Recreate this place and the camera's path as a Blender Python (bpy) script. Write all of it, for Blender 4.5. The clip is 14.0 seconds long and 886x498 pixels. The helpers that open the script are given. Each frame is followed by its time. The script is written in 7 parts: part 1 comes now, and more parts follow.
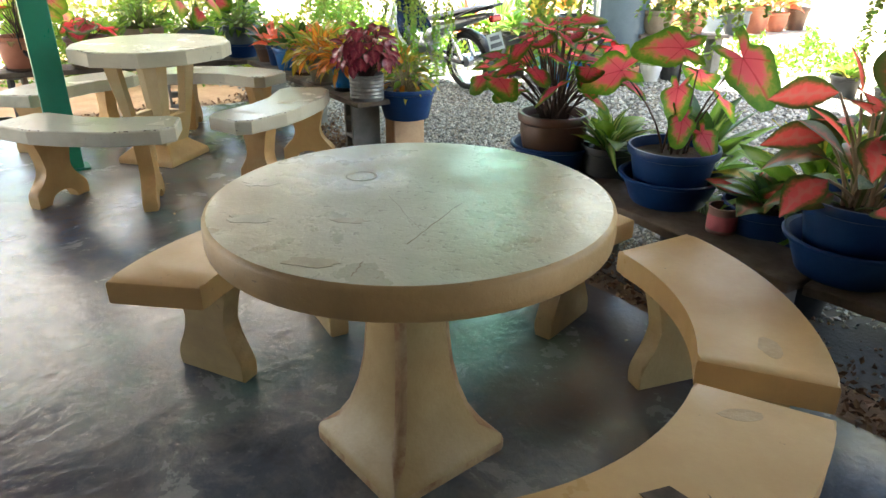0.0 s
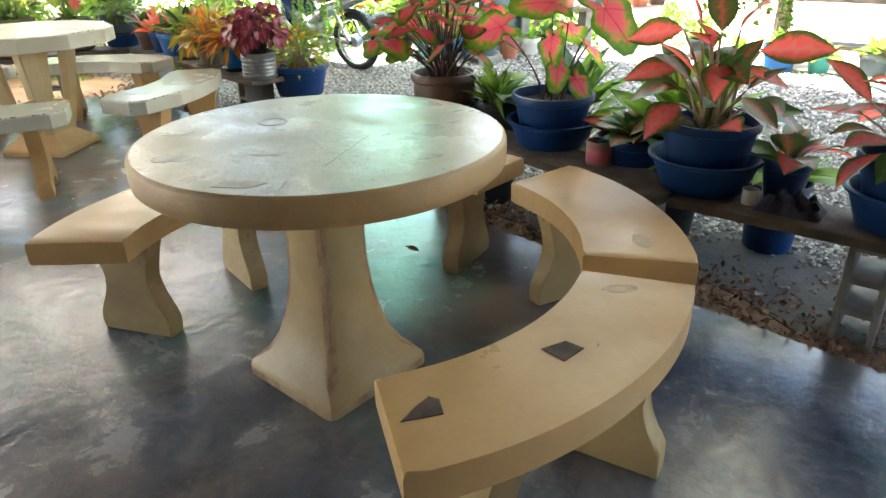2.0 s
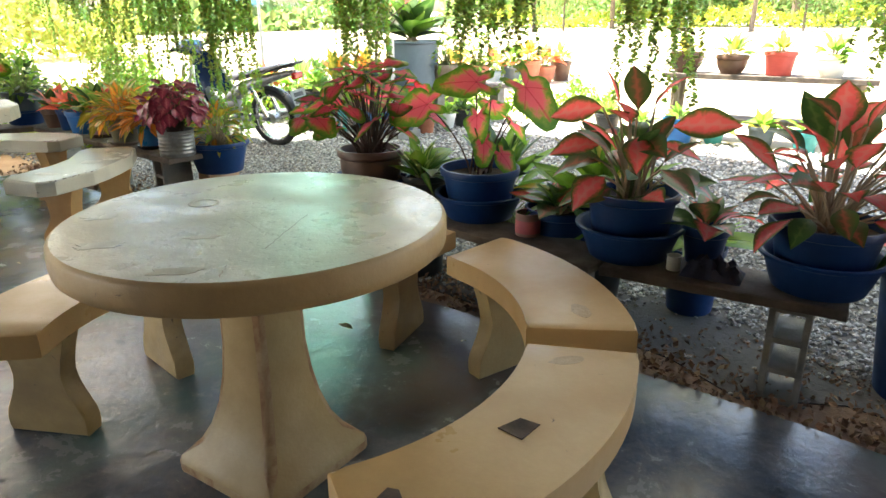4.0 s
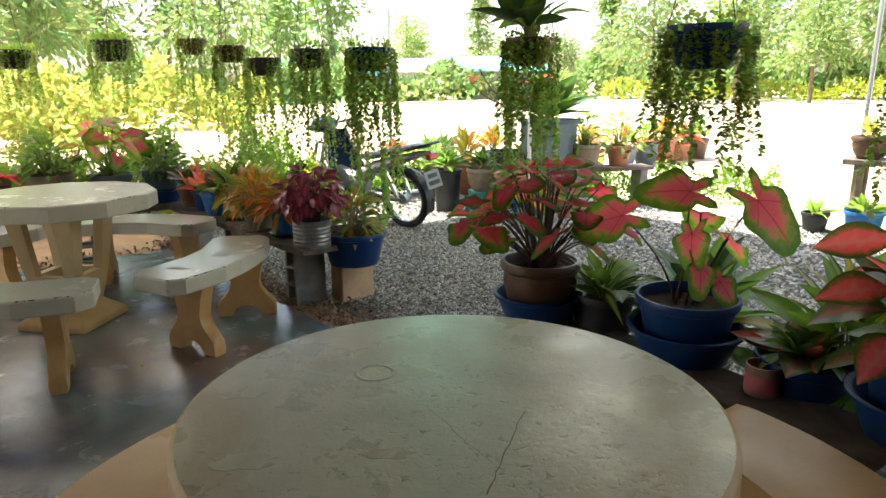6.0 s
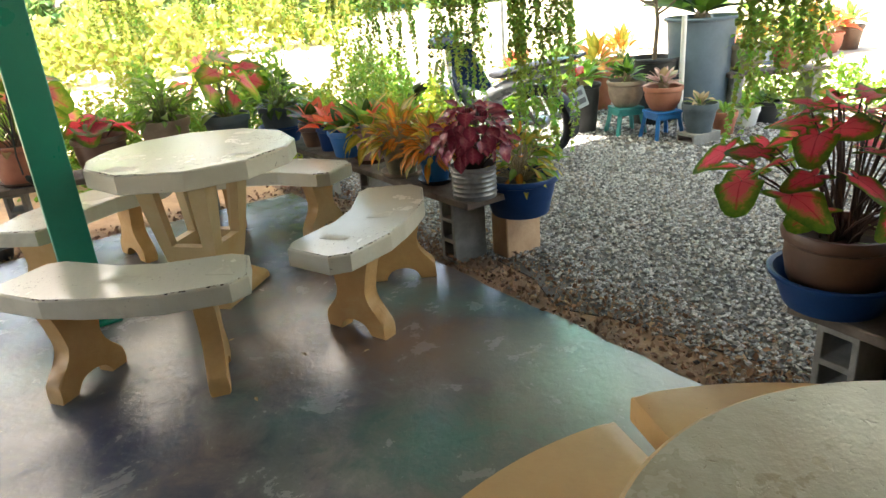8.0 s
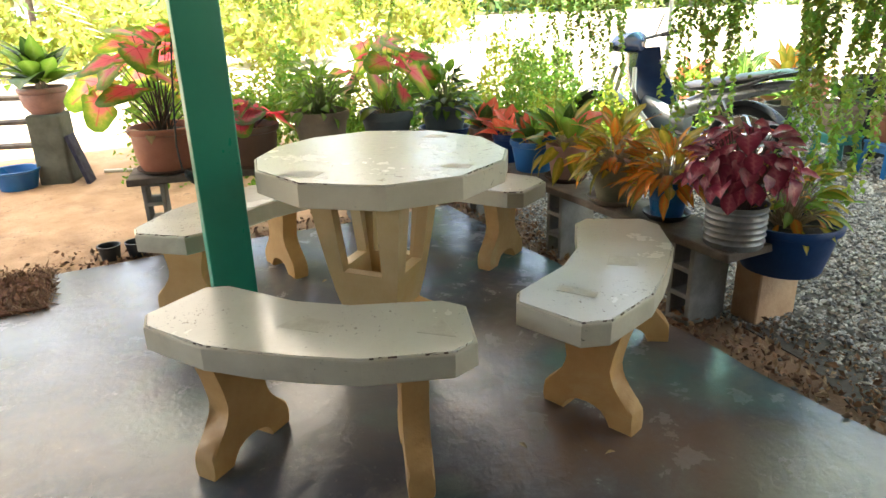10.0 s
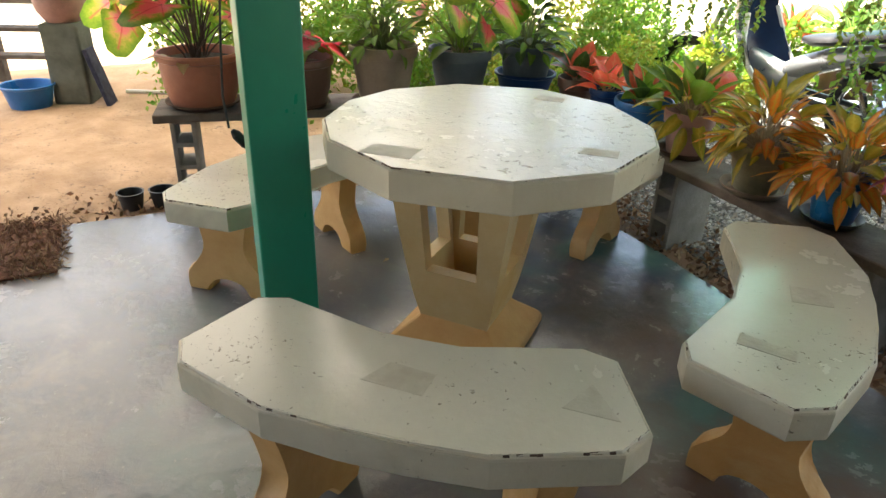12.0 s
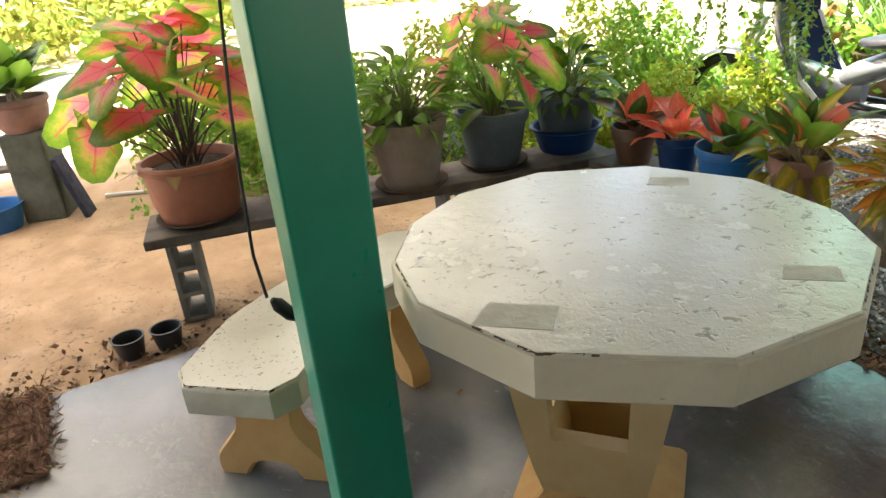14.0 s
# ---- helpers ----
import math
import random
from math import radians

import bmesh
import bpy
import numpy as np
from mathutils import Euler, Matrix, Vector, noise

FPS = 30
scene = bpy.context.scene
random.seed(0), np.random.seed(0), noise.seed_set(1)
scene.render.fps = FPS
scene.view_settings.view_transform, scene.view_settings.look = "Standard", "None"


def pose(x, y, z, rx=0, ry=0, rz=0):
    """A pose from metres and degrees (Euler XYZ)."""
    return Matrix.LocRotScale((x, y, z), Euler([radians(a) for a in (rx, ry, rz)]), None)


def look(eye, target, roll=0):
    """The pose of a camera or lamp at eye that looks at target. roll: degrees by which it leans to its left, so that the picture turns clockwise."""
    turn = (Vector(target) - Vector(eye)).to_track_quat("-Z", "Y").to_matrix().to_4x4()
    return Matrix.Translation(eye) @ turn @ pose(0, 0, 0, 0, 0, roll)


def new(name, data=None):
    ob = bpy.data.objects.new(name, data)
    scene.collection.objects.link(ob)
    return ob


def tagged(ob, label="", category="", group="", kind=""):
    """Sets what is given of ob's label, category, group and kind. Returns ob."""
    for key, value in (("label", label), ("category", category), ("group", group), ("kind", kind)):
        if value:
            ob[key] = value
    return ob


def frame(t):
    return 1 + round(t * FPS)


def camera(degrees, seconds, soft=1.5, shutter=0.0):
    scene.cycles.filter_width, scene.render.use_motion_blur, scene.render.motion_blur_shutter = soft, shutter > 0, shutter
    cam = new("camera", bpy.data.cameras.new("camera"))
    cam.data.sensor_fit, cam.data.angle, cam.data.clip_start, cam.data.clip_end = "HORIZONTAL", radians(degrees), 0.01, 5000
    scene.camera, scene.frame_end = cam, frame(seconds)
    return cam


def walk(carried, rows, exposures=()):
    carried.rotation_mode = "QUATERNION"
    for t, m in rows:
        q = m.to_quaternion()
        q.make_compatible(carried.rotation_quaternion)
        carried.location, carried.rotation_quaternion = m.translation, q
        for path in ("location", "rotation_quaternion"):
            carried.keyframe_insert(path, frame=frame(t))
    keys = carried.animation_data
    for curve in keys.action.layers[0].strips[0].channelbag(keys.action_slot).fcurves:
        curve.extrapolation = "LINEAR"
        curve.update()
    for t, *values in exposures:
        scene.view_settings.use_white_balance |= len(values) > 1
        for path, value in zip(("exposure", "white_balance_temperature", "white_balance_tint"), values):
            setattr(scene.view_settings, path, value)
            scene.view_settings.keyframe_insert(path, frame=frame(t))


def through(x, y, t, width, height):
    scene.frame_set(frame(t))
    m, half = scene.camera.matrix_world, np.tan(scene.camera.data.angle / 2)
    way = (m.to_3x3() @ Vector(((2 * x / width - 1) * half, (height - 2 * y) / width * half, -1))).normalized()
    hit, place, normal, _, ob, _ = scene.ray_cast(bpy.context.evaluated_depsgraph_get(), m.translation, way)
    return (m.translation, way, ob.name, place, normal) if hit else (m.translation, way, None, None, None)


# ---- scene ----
cam = camera(66.2, 14.0)
PATH = [
    (0, (0.457, 0.113, 1.315), (0.277, 1.928, 0.492), 0.0),
    (0.5, (0.375, 0.064, 1.276), (0.023, 1.826, 0.399), -1.9),
    (1, (0.385, 0.016, 1.244), (0.081, 1.804, 0.402), -0.5),
    (1.5, (0.449, -0.041, 1.245), (0.361, 1.76, 0.38), -1.7),
    (2, (0.436, -0.138, 1.231), (0.543, 1.672, 0.385), -1.2),
    (2.5, (0.438, -0.17, 1.205), (0.736, 1.69, 0.532), 2.7),
    (2.7, (0.435, -0.177, 1.198), (0.75, 1.69, 0.554), 3.0),
    (4.8, (0.211, 0.125, 1.272), (0.553, 1.978, 0.601), -3.0),
    (5, (0.168, 0.214, 1.273), (0.446, 2.094, 0.65), -2.2),
    (5.5, (0.177, 0.382, 1.273), (0.311, 2.256, 0.585), -2.1),
    (6, (0.163, 0.526, 1.321), (0.232, 2.468, 0.846), -0.4),
    (6.5, (-0.022, 0.689, 1.323), (0.177, 2.621, 0.846), -0.1),
    (7, (-0.149, 0.833, 1.326), (0.009, 2.738, 0.736), 0.4),
    (7.5, (-0.215, 1.012, 1.349), (-0.203, 2.903, 0.698), -4.0),
    (8, (-0.351, 1.217, 1.377), (-0.525, 3.075, 0.655), -4.7),
    (8.5, (-0.507, 1.406, 1.358), (-0.636, 3.27, 0.646), -2.2),
    (9, (-0.756, 1.529, 1.347), (-1.038, 3.371, 0.621), -1.4),
    (9.2, (-0.824, 1.584, 1.325), (-1.206, 3.419, 0.627), -2.5),
    (11.3, (-1.33, 2.311, 1.279), (-1.703, 4.134, 0.547), -0.3),
    (11.5, (-1.38, 2.338, 1.262), (-1.712, 4.155, 0.495), 0.5),
    (12, (-1.453, 2.427, 1.297), (-1.881, 4.161, 0.396), 1.9),
    (12.5, (-1.509, 2.595, 1.351), (-1.902, 4.395, 0.572), -4.2),
    (13, (-1.553, 2.716, 1.341), (-1.875, 4.517, 0.533), -2.5),
    (13.5, (-1.685, 2.913, 1.341), (-1.913, 4.751, 0.587), -6.2),
    (14, (-1.867, 2.969, 1.337), (-2.273, 4.747, 0.515), -5.5),
]
walk(cam, [(t, look(eye, target, roll)) for t, eye, target, roll in PATH], exposures=[(0, 3.0, 6850, 8), (0.5, 2.78, 6850, 8), (1.0, 2.68, 6850, 8), (1.5, 3.1, 6850, 8), (2.0, 3.32, 6850, 8), (2.4, 3.0, 6850, 8), (2.7, 2.95, 6850, 8), (4.8, 2.8, 7200, 9), (5.2, 2.72, 7200, 9), (5.6, 2.6, 7200, 9), (6.1, 1.85, 7200, 9), (6.5, 1.12, 7200, 9), (7.0, 2.35, 7200, 9), (7.5, 2.45, 7200, 9), (8.0, 2.62, 7200, 9), (8.5, 2.7, 7200, 9), (9.2, 2.68, 7200, 9), (11.3, 2.44, 7200, 9), (12.6, 2.32, 7200, 9), (13.0, 2.26, 7200, 9), (14.0, 2.31, 7200, 9)])

# ---------------------------------------------------------------- light
world = bpy.data.worlds.new("sky")
scene.world = world
world.use_nodes = True
wn = world.node_tree
sky = wn.nodes.new("ShaderNodeTexSky")
sky.sky_type = "NISHITA"
sky.sun_disc = False
SUN_ELEVATION, SUN_AZIMUTH = 68.0, 150.0          # degrees; azimuth counted from +x towards +y
sky.sun_elevation = radians(SUN_ELEVATION)
sky.sun_rotation = radians(90.0 - SUN_AZIMUTH)
sky.air_density, sky.dust_density = 1.0, 3.0
wn.links.new(sky.outputs["Color"], wn.nodes["Background"].inputs["Color"])
wn.nodes["Background"].inputs["Strength"].default_value = 0.15

sun_data = bpy.data.lights.new("sun", "SUN")
sun_data.energy, sun_data.angle, sun_data.color = 5.0, radians(0.6), (1.0, 0.97, 0.92)
sun = new("sun", sun_data)
sx = math.cos(radians(SUN_ELEVATION)) * math.cos(radians(SUN_AZIMUTH))
sy = math.cos(radians(SUN_ELEVATION)) * math.sin(radians(SUN_AZIMUTH))
sun.matrix_world = look((sx * 40, sy * 40, math.sin(radians(SUN_ELEVATION)) * 40), (0, 0, 0))

# ---------------------------------------------------------------- materials
def nodes_of(name):
    m = bpy.data.materials.new(name)
    m.use_nodes = True
    return m, m.node_tree.nodes, m.node_tree.links, m.node_tree.nodes["Principled BSDF"]


def ramp(nodes, links, source, stops):
    r = nodes.new("ShaderNodeValToRGB")
    while len(r.color_ramp.elements) < len(stops):
        r.color_ramp.elements.new(0.5)
    for e, (p, c) in zip(r.color_ramp.elements, stops):
        e.position, e.color = p, (*c, 1)
    links.new(source, r.inputs["Fac"])
    return r.outputs["Color"]


def noise_out(nodes, links, coord, scale, detail=4.0, rough=0.6, distortion=0.0):
    n = nodes.new("ShaderNodeTexNoise")
    n.inputs["Scale"].default_value, n.inputs["Detail"].default_value = scale, detail
    n.inputs["Roughness"].default_value, n.inputs["Distortion"].default_value = rough, distortion
    links.new(coord, n.inputs["Vector"])
    return n.outputs["Fac"]


def mixed(nodes, links, fac, a, b):
    m = nodes.new("ShaderNodeMix")
    m.data_type = "RGBA"
    for sock, v in ((m.inputs["Factor"], fac), (m.inputs["A"], a), (m.inputs["B"], b)):
        if isinstance(v, tuple):
            sock.default_value = (*v, 1)
        elif isinstance(v, (int, float)):
            sock.default_value = v
        else:
            links.new(v, sock)
    return m.outputs["Result"]


def value_of(nodes, links, source, lo, hi, to_lo=0.0, to_hi=1.0):
    r = nodes.new("ShaderNodeMapRange")
    for k, v in (("From Min", lo), ("From Max", hi), ("To Min", to_lo), ("To Max", to_hi)):
        r.inputs[k].default_value = v
    links.new(source, r.inputs["Value"])
    return r.outputs["Result"]


def bumped(nodes, links, bsdf, height, strength=0.3, distance=0.01):
    b = nodes.new("ShaderNodeBump")
    b.inputs["Strength"].default_value, b.inputs["Distance"].default_value = strength, distance
    links.new(height, b.inputs["Height"])
    links.new(b.outputs["Normal"], bsdf.inputs["Normal"])


def surface(name, light, dark, stain=None, scale=6.0, fine=60.0, rough=0.6, rough_var=0.15, metal=0.0,
            bump=0.25, stain_at=(0.58, 0.72), stain_amount=0.6, vary=0.0, speck=None, speck_scale=90.0, speck_at=(0.68, 0.74), spec=0.5, streak=False):
    """A two-scale worn surface: broad tone, fine grain, stains and specks."""
    m, nodes, links, bsdf = nodes_of(name)
    co = nodes.new("ShaderNodeTexCoord").outputs["Object"]
    info = nodes.new("ShaderNodeObjectInfo")
    add = nodes.new("ShaderNodeVectorMath")
    links.new(co, add.inputs[0])
    sc = nodes.new("ShaderNodeVectorMath")
    sc.operation = "SCALE"
    sc.inputs[0].default_value = (7.3, 3.1, 5.7)
    links.new(info.outputs["Random"], sc.inputs["Scale"])
    links.new(sc.outputs[0], add.inputs[1])
    co = add.outputs[0]
    broad = noise_out(nodes, links, co, scale, 5.0, 0.6)
    grain = noise_out(nodes, links, co, fine, 3.0, 0.7)
    col = ramp(nodes, links, broad, [(0.32, dark), (0.66, light)])
    col = mixed(nodes, links, value_of(nodes, links, grain, 0.35, 0.75, 0.0, 0.35), col, dark)
    if stain:
        s = noise_out(nodes, links, co, scale * 0.45, 6.0, 0.65, 0.6)
        col = mixed(nodes, links, value_of(nodes, links, s, stain_at[0], stain_at[1], 0.0, stain_amount), col, stain)
    if speck:
        kco = co
        if streak:
            mp = nodes.new("ShaderNodeMapping")
            mp.inputs["Scale"].default_value = (0.35, 1.0, 1.0)
            mp.inputs["Rotation"].default_value = (0, 0, 0.5)
            links.new(co, mp.inputs["Vector"])
            kco = mp.outputs["Vector"]
        k = noise_out(nodes, links, kco, speck_scale, 3.0, 0.6, 0.8)
        patchy = noise_out(nodes, links, co, 2.3, 3.0, 0.5)
        both_k = nodes.new("ShaderNodeMath")
        both_k.operation = "MULTIPLY_ADD"
        links.new(patchy, both_k.inputs[0])
        both_k.inputs[1].default_value = 0.35
        links.new(k, both_k.inputs[2])
        shift_k = nodes.new("ShaderNodeMath")
        shift_k.operation = "SUBTRACT"
        links.new(both_k.outputs[0], shift_k.inputs[0])
        shift_k.inputs[1].default_value = 0.175
        k = shift_k.outputs[0]
        pit = value_of(nodes, links, k, speck_at[0] - 0.03, speck_at[1], 0.0, 1.0)
        col = mixed(nodes, links, value_of(nodes, links, k, speck_at[0], speck_at[1], 0.0, 0.85), col, speck)
    if vary:
        hsv = nodes.new("ShaderNodeHueSaturation")
        links.new(col, hsv.inputs["Color"])
        links.new(value_of(nodes, links, info.outputs["Random"], 0, 1, 1 - vary, 1 + vary), hsv.inputs["Value"])
        col = hsv.outputs["Color"]
    links.new(col, bsdf.inputs["Base Color"])
    links.new(value_of(nodes, links, broad, 0.3, 0.7, rough + rough_var, max(0.03, rough - rough_var)), bsdf.inputs["Roughness"])
    bsdf.inputs["Metallic"].default_value = metal
    bsdf.inputs["Specular IOR Level"].default_value = spec
    if bump:
        both = nodes.new("ShaderNodeMath")
        links.new(broad, both.inputs[0])
        links.new(grain, both.inputs[1])
        height = both.outputs[0]
        if speck:
            sunk = nodes.new("ShaderNodeMath")
            sunk.operation = "MULTIPLY_ADD"
            links.new(pit, sunk.inputs[0])
            sunk.inputs[1].default_value = -0.7
            links.new(height, sunk.inputs[2])
            height = sunk.outputs[0]
        bumped(nodes, links, bsdf, height, bump, 0.006)
    return m


def leafy(name, stops, vein=None, through=0.45, rough=0.4, vary=0.25, hue=0.03):
    """A leaf: colour runs from midrib to rim, veins, some light comes through."""
    m, nodes, links, bsdf = nodes_of(name)
    rim = nodes.new("ShaderNodeAttribute")
    rim.attribute_name = "rim"
    co = nodes.new("ShaderNodeTexCoord").outputs["Object"]
    info = nodes.new("ShaderNodeObjectInfo")
    geo = nodes.new("ShaderNodeNewGeometry")
    blot = noise_out(nodes, links, co, 8.0, 6.0, 0.7, 0.3)
    wob = nodes.new("ShaderNodeMath")
    wob.operation = "MULTIPLY_ADD"
    links.new(blot, wob.inputs[0])
    wob.inputs[1].default_value = 0.8
    links.new(rim.outputs["Fac"], wob.inputs[2])
    sub = nodes.new("ShaderNodeMath")
    sub.operation = "SUBTRACT"
    links.new(wob.outputs[0], sub.inputs[0])
    sub.inputs[1].default_value = 0.40
    col = ramp(nodes, links, sub.outputs[0], stops)
    if vein:
        v = nodes.new("ShaderNodeAttribute")
        v.attribute_name = "vein"
        col = mixed(nodes, links, value_of(nodes, links, v.outputs["Fac"], 0.72, 0.98, 0.0, 0.7), col, vein)
    hsv = nodes.new("ShaderNodeHueSaturation")
    links.new(col, hsv.inputs["Color"])
    summed = nodes.new("ShaderNodeMath")
    links.new(info.outputs["Random"], summed.inputs[0])
    links.new(geo.outputs["Random Per Island"], summed.inputs[1])
    links.new(value_of(nodes, links, summed.outputs[0], 0, 2, 1 - vary, 1 + vary), hsv.inputs["Value"])
    links.new(value_of(nodes, links, geo.outputs["Random Per Island"], 0, 1, 0.5 - hue, 0.5 + hue), hsv.inputs["Hue"])
    col = hsv.outputs["Color"]
    links.new(col, bsdf.inputs["Base Color"])
    bsdf.inputs["Roughness"].default_value = rough
    bumped(nodes, links, bsdf, blot, 0.25, 0.004)
    tr = nodes.new("ShaderNodeBsdfTranslucent")
    links.new(col, tr.inputs["Color"])
    ms = nodes.new("ShaderNodeMixShader")
    ms.inputs["Fac"].default_value = through
    links.new(bsdf.outputs[0], ms.inputs[1])
    links.new(tr.outputs[0], ms.inputs[2])
    links.new(ms.outputs[0], nodes["Material Output"].inputs["Surface"])
    return m


# stains, sky sheen and shade coloured in, placed along and across the slab's edge
FLOOR_STAINS_AND_SHEEN = ((2.62, -0.55, 0.42, 0.75, (0.22, 0.135, 0.09)), (2.3, -0.9, 0.35, 0.6, (0.20, 0.13, 0.09)), (3.30, -0.22, 0.42, 0.8, (0.30, 0.35, 0.31)), (2.95, -0.28, 0.3, 0.6, (0.27, 0.30, 0.26)), (3.22, -0.90, 0.34, 0.75, (0.03, 0.17, 0.13)),
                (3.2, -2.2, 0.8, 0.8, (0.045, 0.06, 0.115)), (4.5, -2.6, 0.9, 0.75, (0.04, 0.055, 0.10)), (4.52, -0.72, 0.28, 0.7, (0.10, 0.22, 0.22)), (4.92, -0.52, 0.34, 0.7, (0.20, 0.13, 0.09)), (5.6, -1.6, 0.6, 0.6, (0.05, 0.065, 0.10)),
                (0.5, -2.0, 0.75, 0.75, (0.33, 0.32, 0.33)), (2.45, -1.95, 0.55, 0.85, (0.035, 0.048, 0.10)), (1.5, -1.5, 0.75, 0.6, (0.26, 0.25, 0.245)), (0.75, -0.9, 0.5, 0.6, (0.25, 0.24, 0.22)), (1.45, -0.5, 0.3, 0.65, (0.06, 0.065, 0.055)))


def floor_material():
    """Polished cement: blue-grey and brown-grey clouds, trowel marks, green tint and wet-looking gloss."""
    m, nodes, links, bsdf = nodes_of("polished_cement")
    co = nodes.new("ShaderNodeTexCoord").outputs["Object"]
    broad = noise_out(nodes, links, co, 0.9, 6.0, 0.62, 0.5)
    mid = noise_out(nodes, links, co, 4.2, 6.0, 0.68, 0.35)
    fine = noise_out(nodes, links, co, 38.0, 4.0, 0.7)
    col = ramp(nodes, links, broad, [(0.34, (0.035, 0.05, 0.09)), (0.5, (0.085, 0.10, 0.125)), (0.64, (0.17, 0.165, 0.155))])
    col = mixed(nodes, links, value_of(nodes, links, mid, 0.49, 0.72, 0.0, 0.6), col, (0.30, 0.30, 0.30))
    col = mixed(nodes, links, value_of(nodes, links, mid, 0.46, 0.32, 0.0, 0.8), col, (0.045, 0.05, 0.058))
    tint = noise_out(nodes, links, co, 1.35, 3.0, 0.5, 0.3)
    col = mixed(nodes, links, value_of(nodes, links, tint, 0.54, 0.68, 0.0, 0.6), col, (0.08, 0.21, 0.18))
    rusty = noise_out(nodes, links, co, 0.8, 4.0, 0.55, 0.4)
    col = mixed(nodes, links, value_of(nodes, links, rusty, 0.5, 0.66, 0.0, 0.6), col, (0.19, 0.135, 0.105))
    # old paint and earth stains, painted sheen and shade: x, y, how wide, colour
    for sx_, sy_, wide, much, tone in FLOOR_STAINS_AND_SHEEN:
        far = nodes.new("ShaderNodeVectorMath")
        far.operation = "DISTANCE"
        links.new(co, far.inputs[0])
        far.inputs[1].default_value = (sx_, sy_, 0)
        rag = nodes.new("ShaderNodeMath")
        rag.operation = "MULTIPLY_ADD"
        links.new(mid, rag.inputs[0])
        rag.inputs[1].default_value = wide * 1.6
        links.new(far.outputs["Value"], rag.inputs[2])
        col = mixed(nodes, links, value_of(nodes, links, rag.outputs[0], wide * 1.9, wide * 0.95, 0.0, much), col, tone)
    col = mixed(nodes, links, value_of(nodes, links, fine, 0.62, 0.75, 0.0, 0.35), col, (0.36, 0.36, 0.35))
    links.new(col, bsdf.inputs["Base Color"])
    links.new(value_of(nodes, links, mid, 0.3, 0.7, 0.07, 0.34), bsdf.inputs["Roughness"])
    bsdf.inputs["Specular IOR Level"].default_value = 0.65
    swell = noise_out(nodes, links, co, 4.5, 3.0, 0.5, 0.2)
    ripple = noise_out(nodes, links, co, 23.0, 6.0, 0.68, 0.4)
    waves = nodes.new("ShaderNodeMath")
    waves.operation = "MULTIPLY_ADD"
    links.new(ripple, waves.inputs[0])
    waves.inputs[1].default_value = 0.6
    links.new(swell, waves.inputs[2])
    bumped(nodes, links, bsdf, waves.outputs[0], 0.42, 0.008)
    return m


def ground_material():
    """Sandy earth: pale and sun-bleached far off, redder and littered beside the slab, thin grass in places."""
    m, nodes, links, bsdf = nodes_of("sandy_earth")
    co = nodes.new("ShaderNodeTexCoord").outputs["Object"]
    broad = noise_out(nodes, links, co, 0.35, 6.0, 0.6, 0.4)
    mid = noise_out(nodes, links, co, 3.0, 6.0, 0.7)
    fine = noise_out(nodes, links, co, 45.0, 4.0, 0.75)
    col = ramp(nodes, links, broad, [(0.3, (0.42, 0.31, 0.21)), (0.55, (0.50, 0.43, 0.33)), (0.7, (0.55, 0.50, 0.40))])
    col = mixed(nodes, links, value_of(nodes, links, mid, 0.5, 0.75, 0.0, 0.6), col, (0.30, 0.20, 0.12))
    col = mixed(nodes, links, value_of(nodes, links, fine, 0.55, 0.8, 0.0, 0.6), col, (0.22, 0.15, 0.09))
    col = mixed(nodes, links, value_of(nodes, links, fine, 0.42, 0.25, 0.0, 0.4), col, (0.62, 0.54, 0.40))
    grass = noise_out(nodes, links, co, 0.22, 5.0, 0.65, 0.3)
    col = mixed(nodes, links, value_of(nodes, links, grass, 0.56, 0.68, 0.0, 0.6), col, (0.16, 0.20, 0.06))
    links.new(col, bsdf.inputs["Base Color"])
    bsdf.inputs["Roughness"].default_value = 0.95
    both = nodes.new("ShaderNodeMath")
    links.new(mid, both.inputs[0])
    links.new(fine, both.inputs[1])
    bumped(nodes, links, bsdf, both.outputs[0], 0.5, 0.02)
    return m


def island_material(name, colours, rough=0.8, through=0.0):
    """Loose pieces: each island takes its own colour."""
    m, nodes, links, bsdf = nodes_of(name)
    geo = nodes.new("ShaderNodeNewGeometry")
    r = nodes.new("ShaderNodeValToRGB")
    r.color_ramp.interpolation = "CONSTANT"
    while len(r.color_ramp.elements) < len(colours):
        r.color_ramp.elements.new(0.5)
    for i, (e, c) in enumerate(zip(r.color_ramp.elements, colours)):
        e.position, e.color = i / len(colours), (*c, 1)
    links.new(geo.outputs["Random Per Island"], r.inputs["Fac"])
    co = nodes.new("ShaderNodeTexCoord").outputs["Object"]
    grain = noise_out(nodes, links, co, 120.0, 2.0, 0.6)
    col = mixed(nodes, links, value_of(nodes, links, grain, 0.4, 0.8, 0.0, 0.4), r.outputs["Color"], tuple(c * 0.6 for c in colours[0]))
    links.new(col, bsdf.inputs["Base Color"])
    bsdf.inputs["Roughness"].default_value = rough
    if through:
        tr = nodes.new("ShaderNodeBsdfTranslucent")
        links.new(col, tr.inputs["Color"])
        ms = nodes.new("ShaderNodeMixShader")
        ms.inputs["Fac"].default_value = through
        links.new(bsdf.outputs[0], ms.inputs[1])
        links.new(tr.outputs[0], ms.inputs[2])
        links.new(ms.outputs[0], nodes["Material Output"].inputs["Surface"])
    else:
        bumped(nodes, links, bsdf, grain, 0.3, 0.004)
    return m


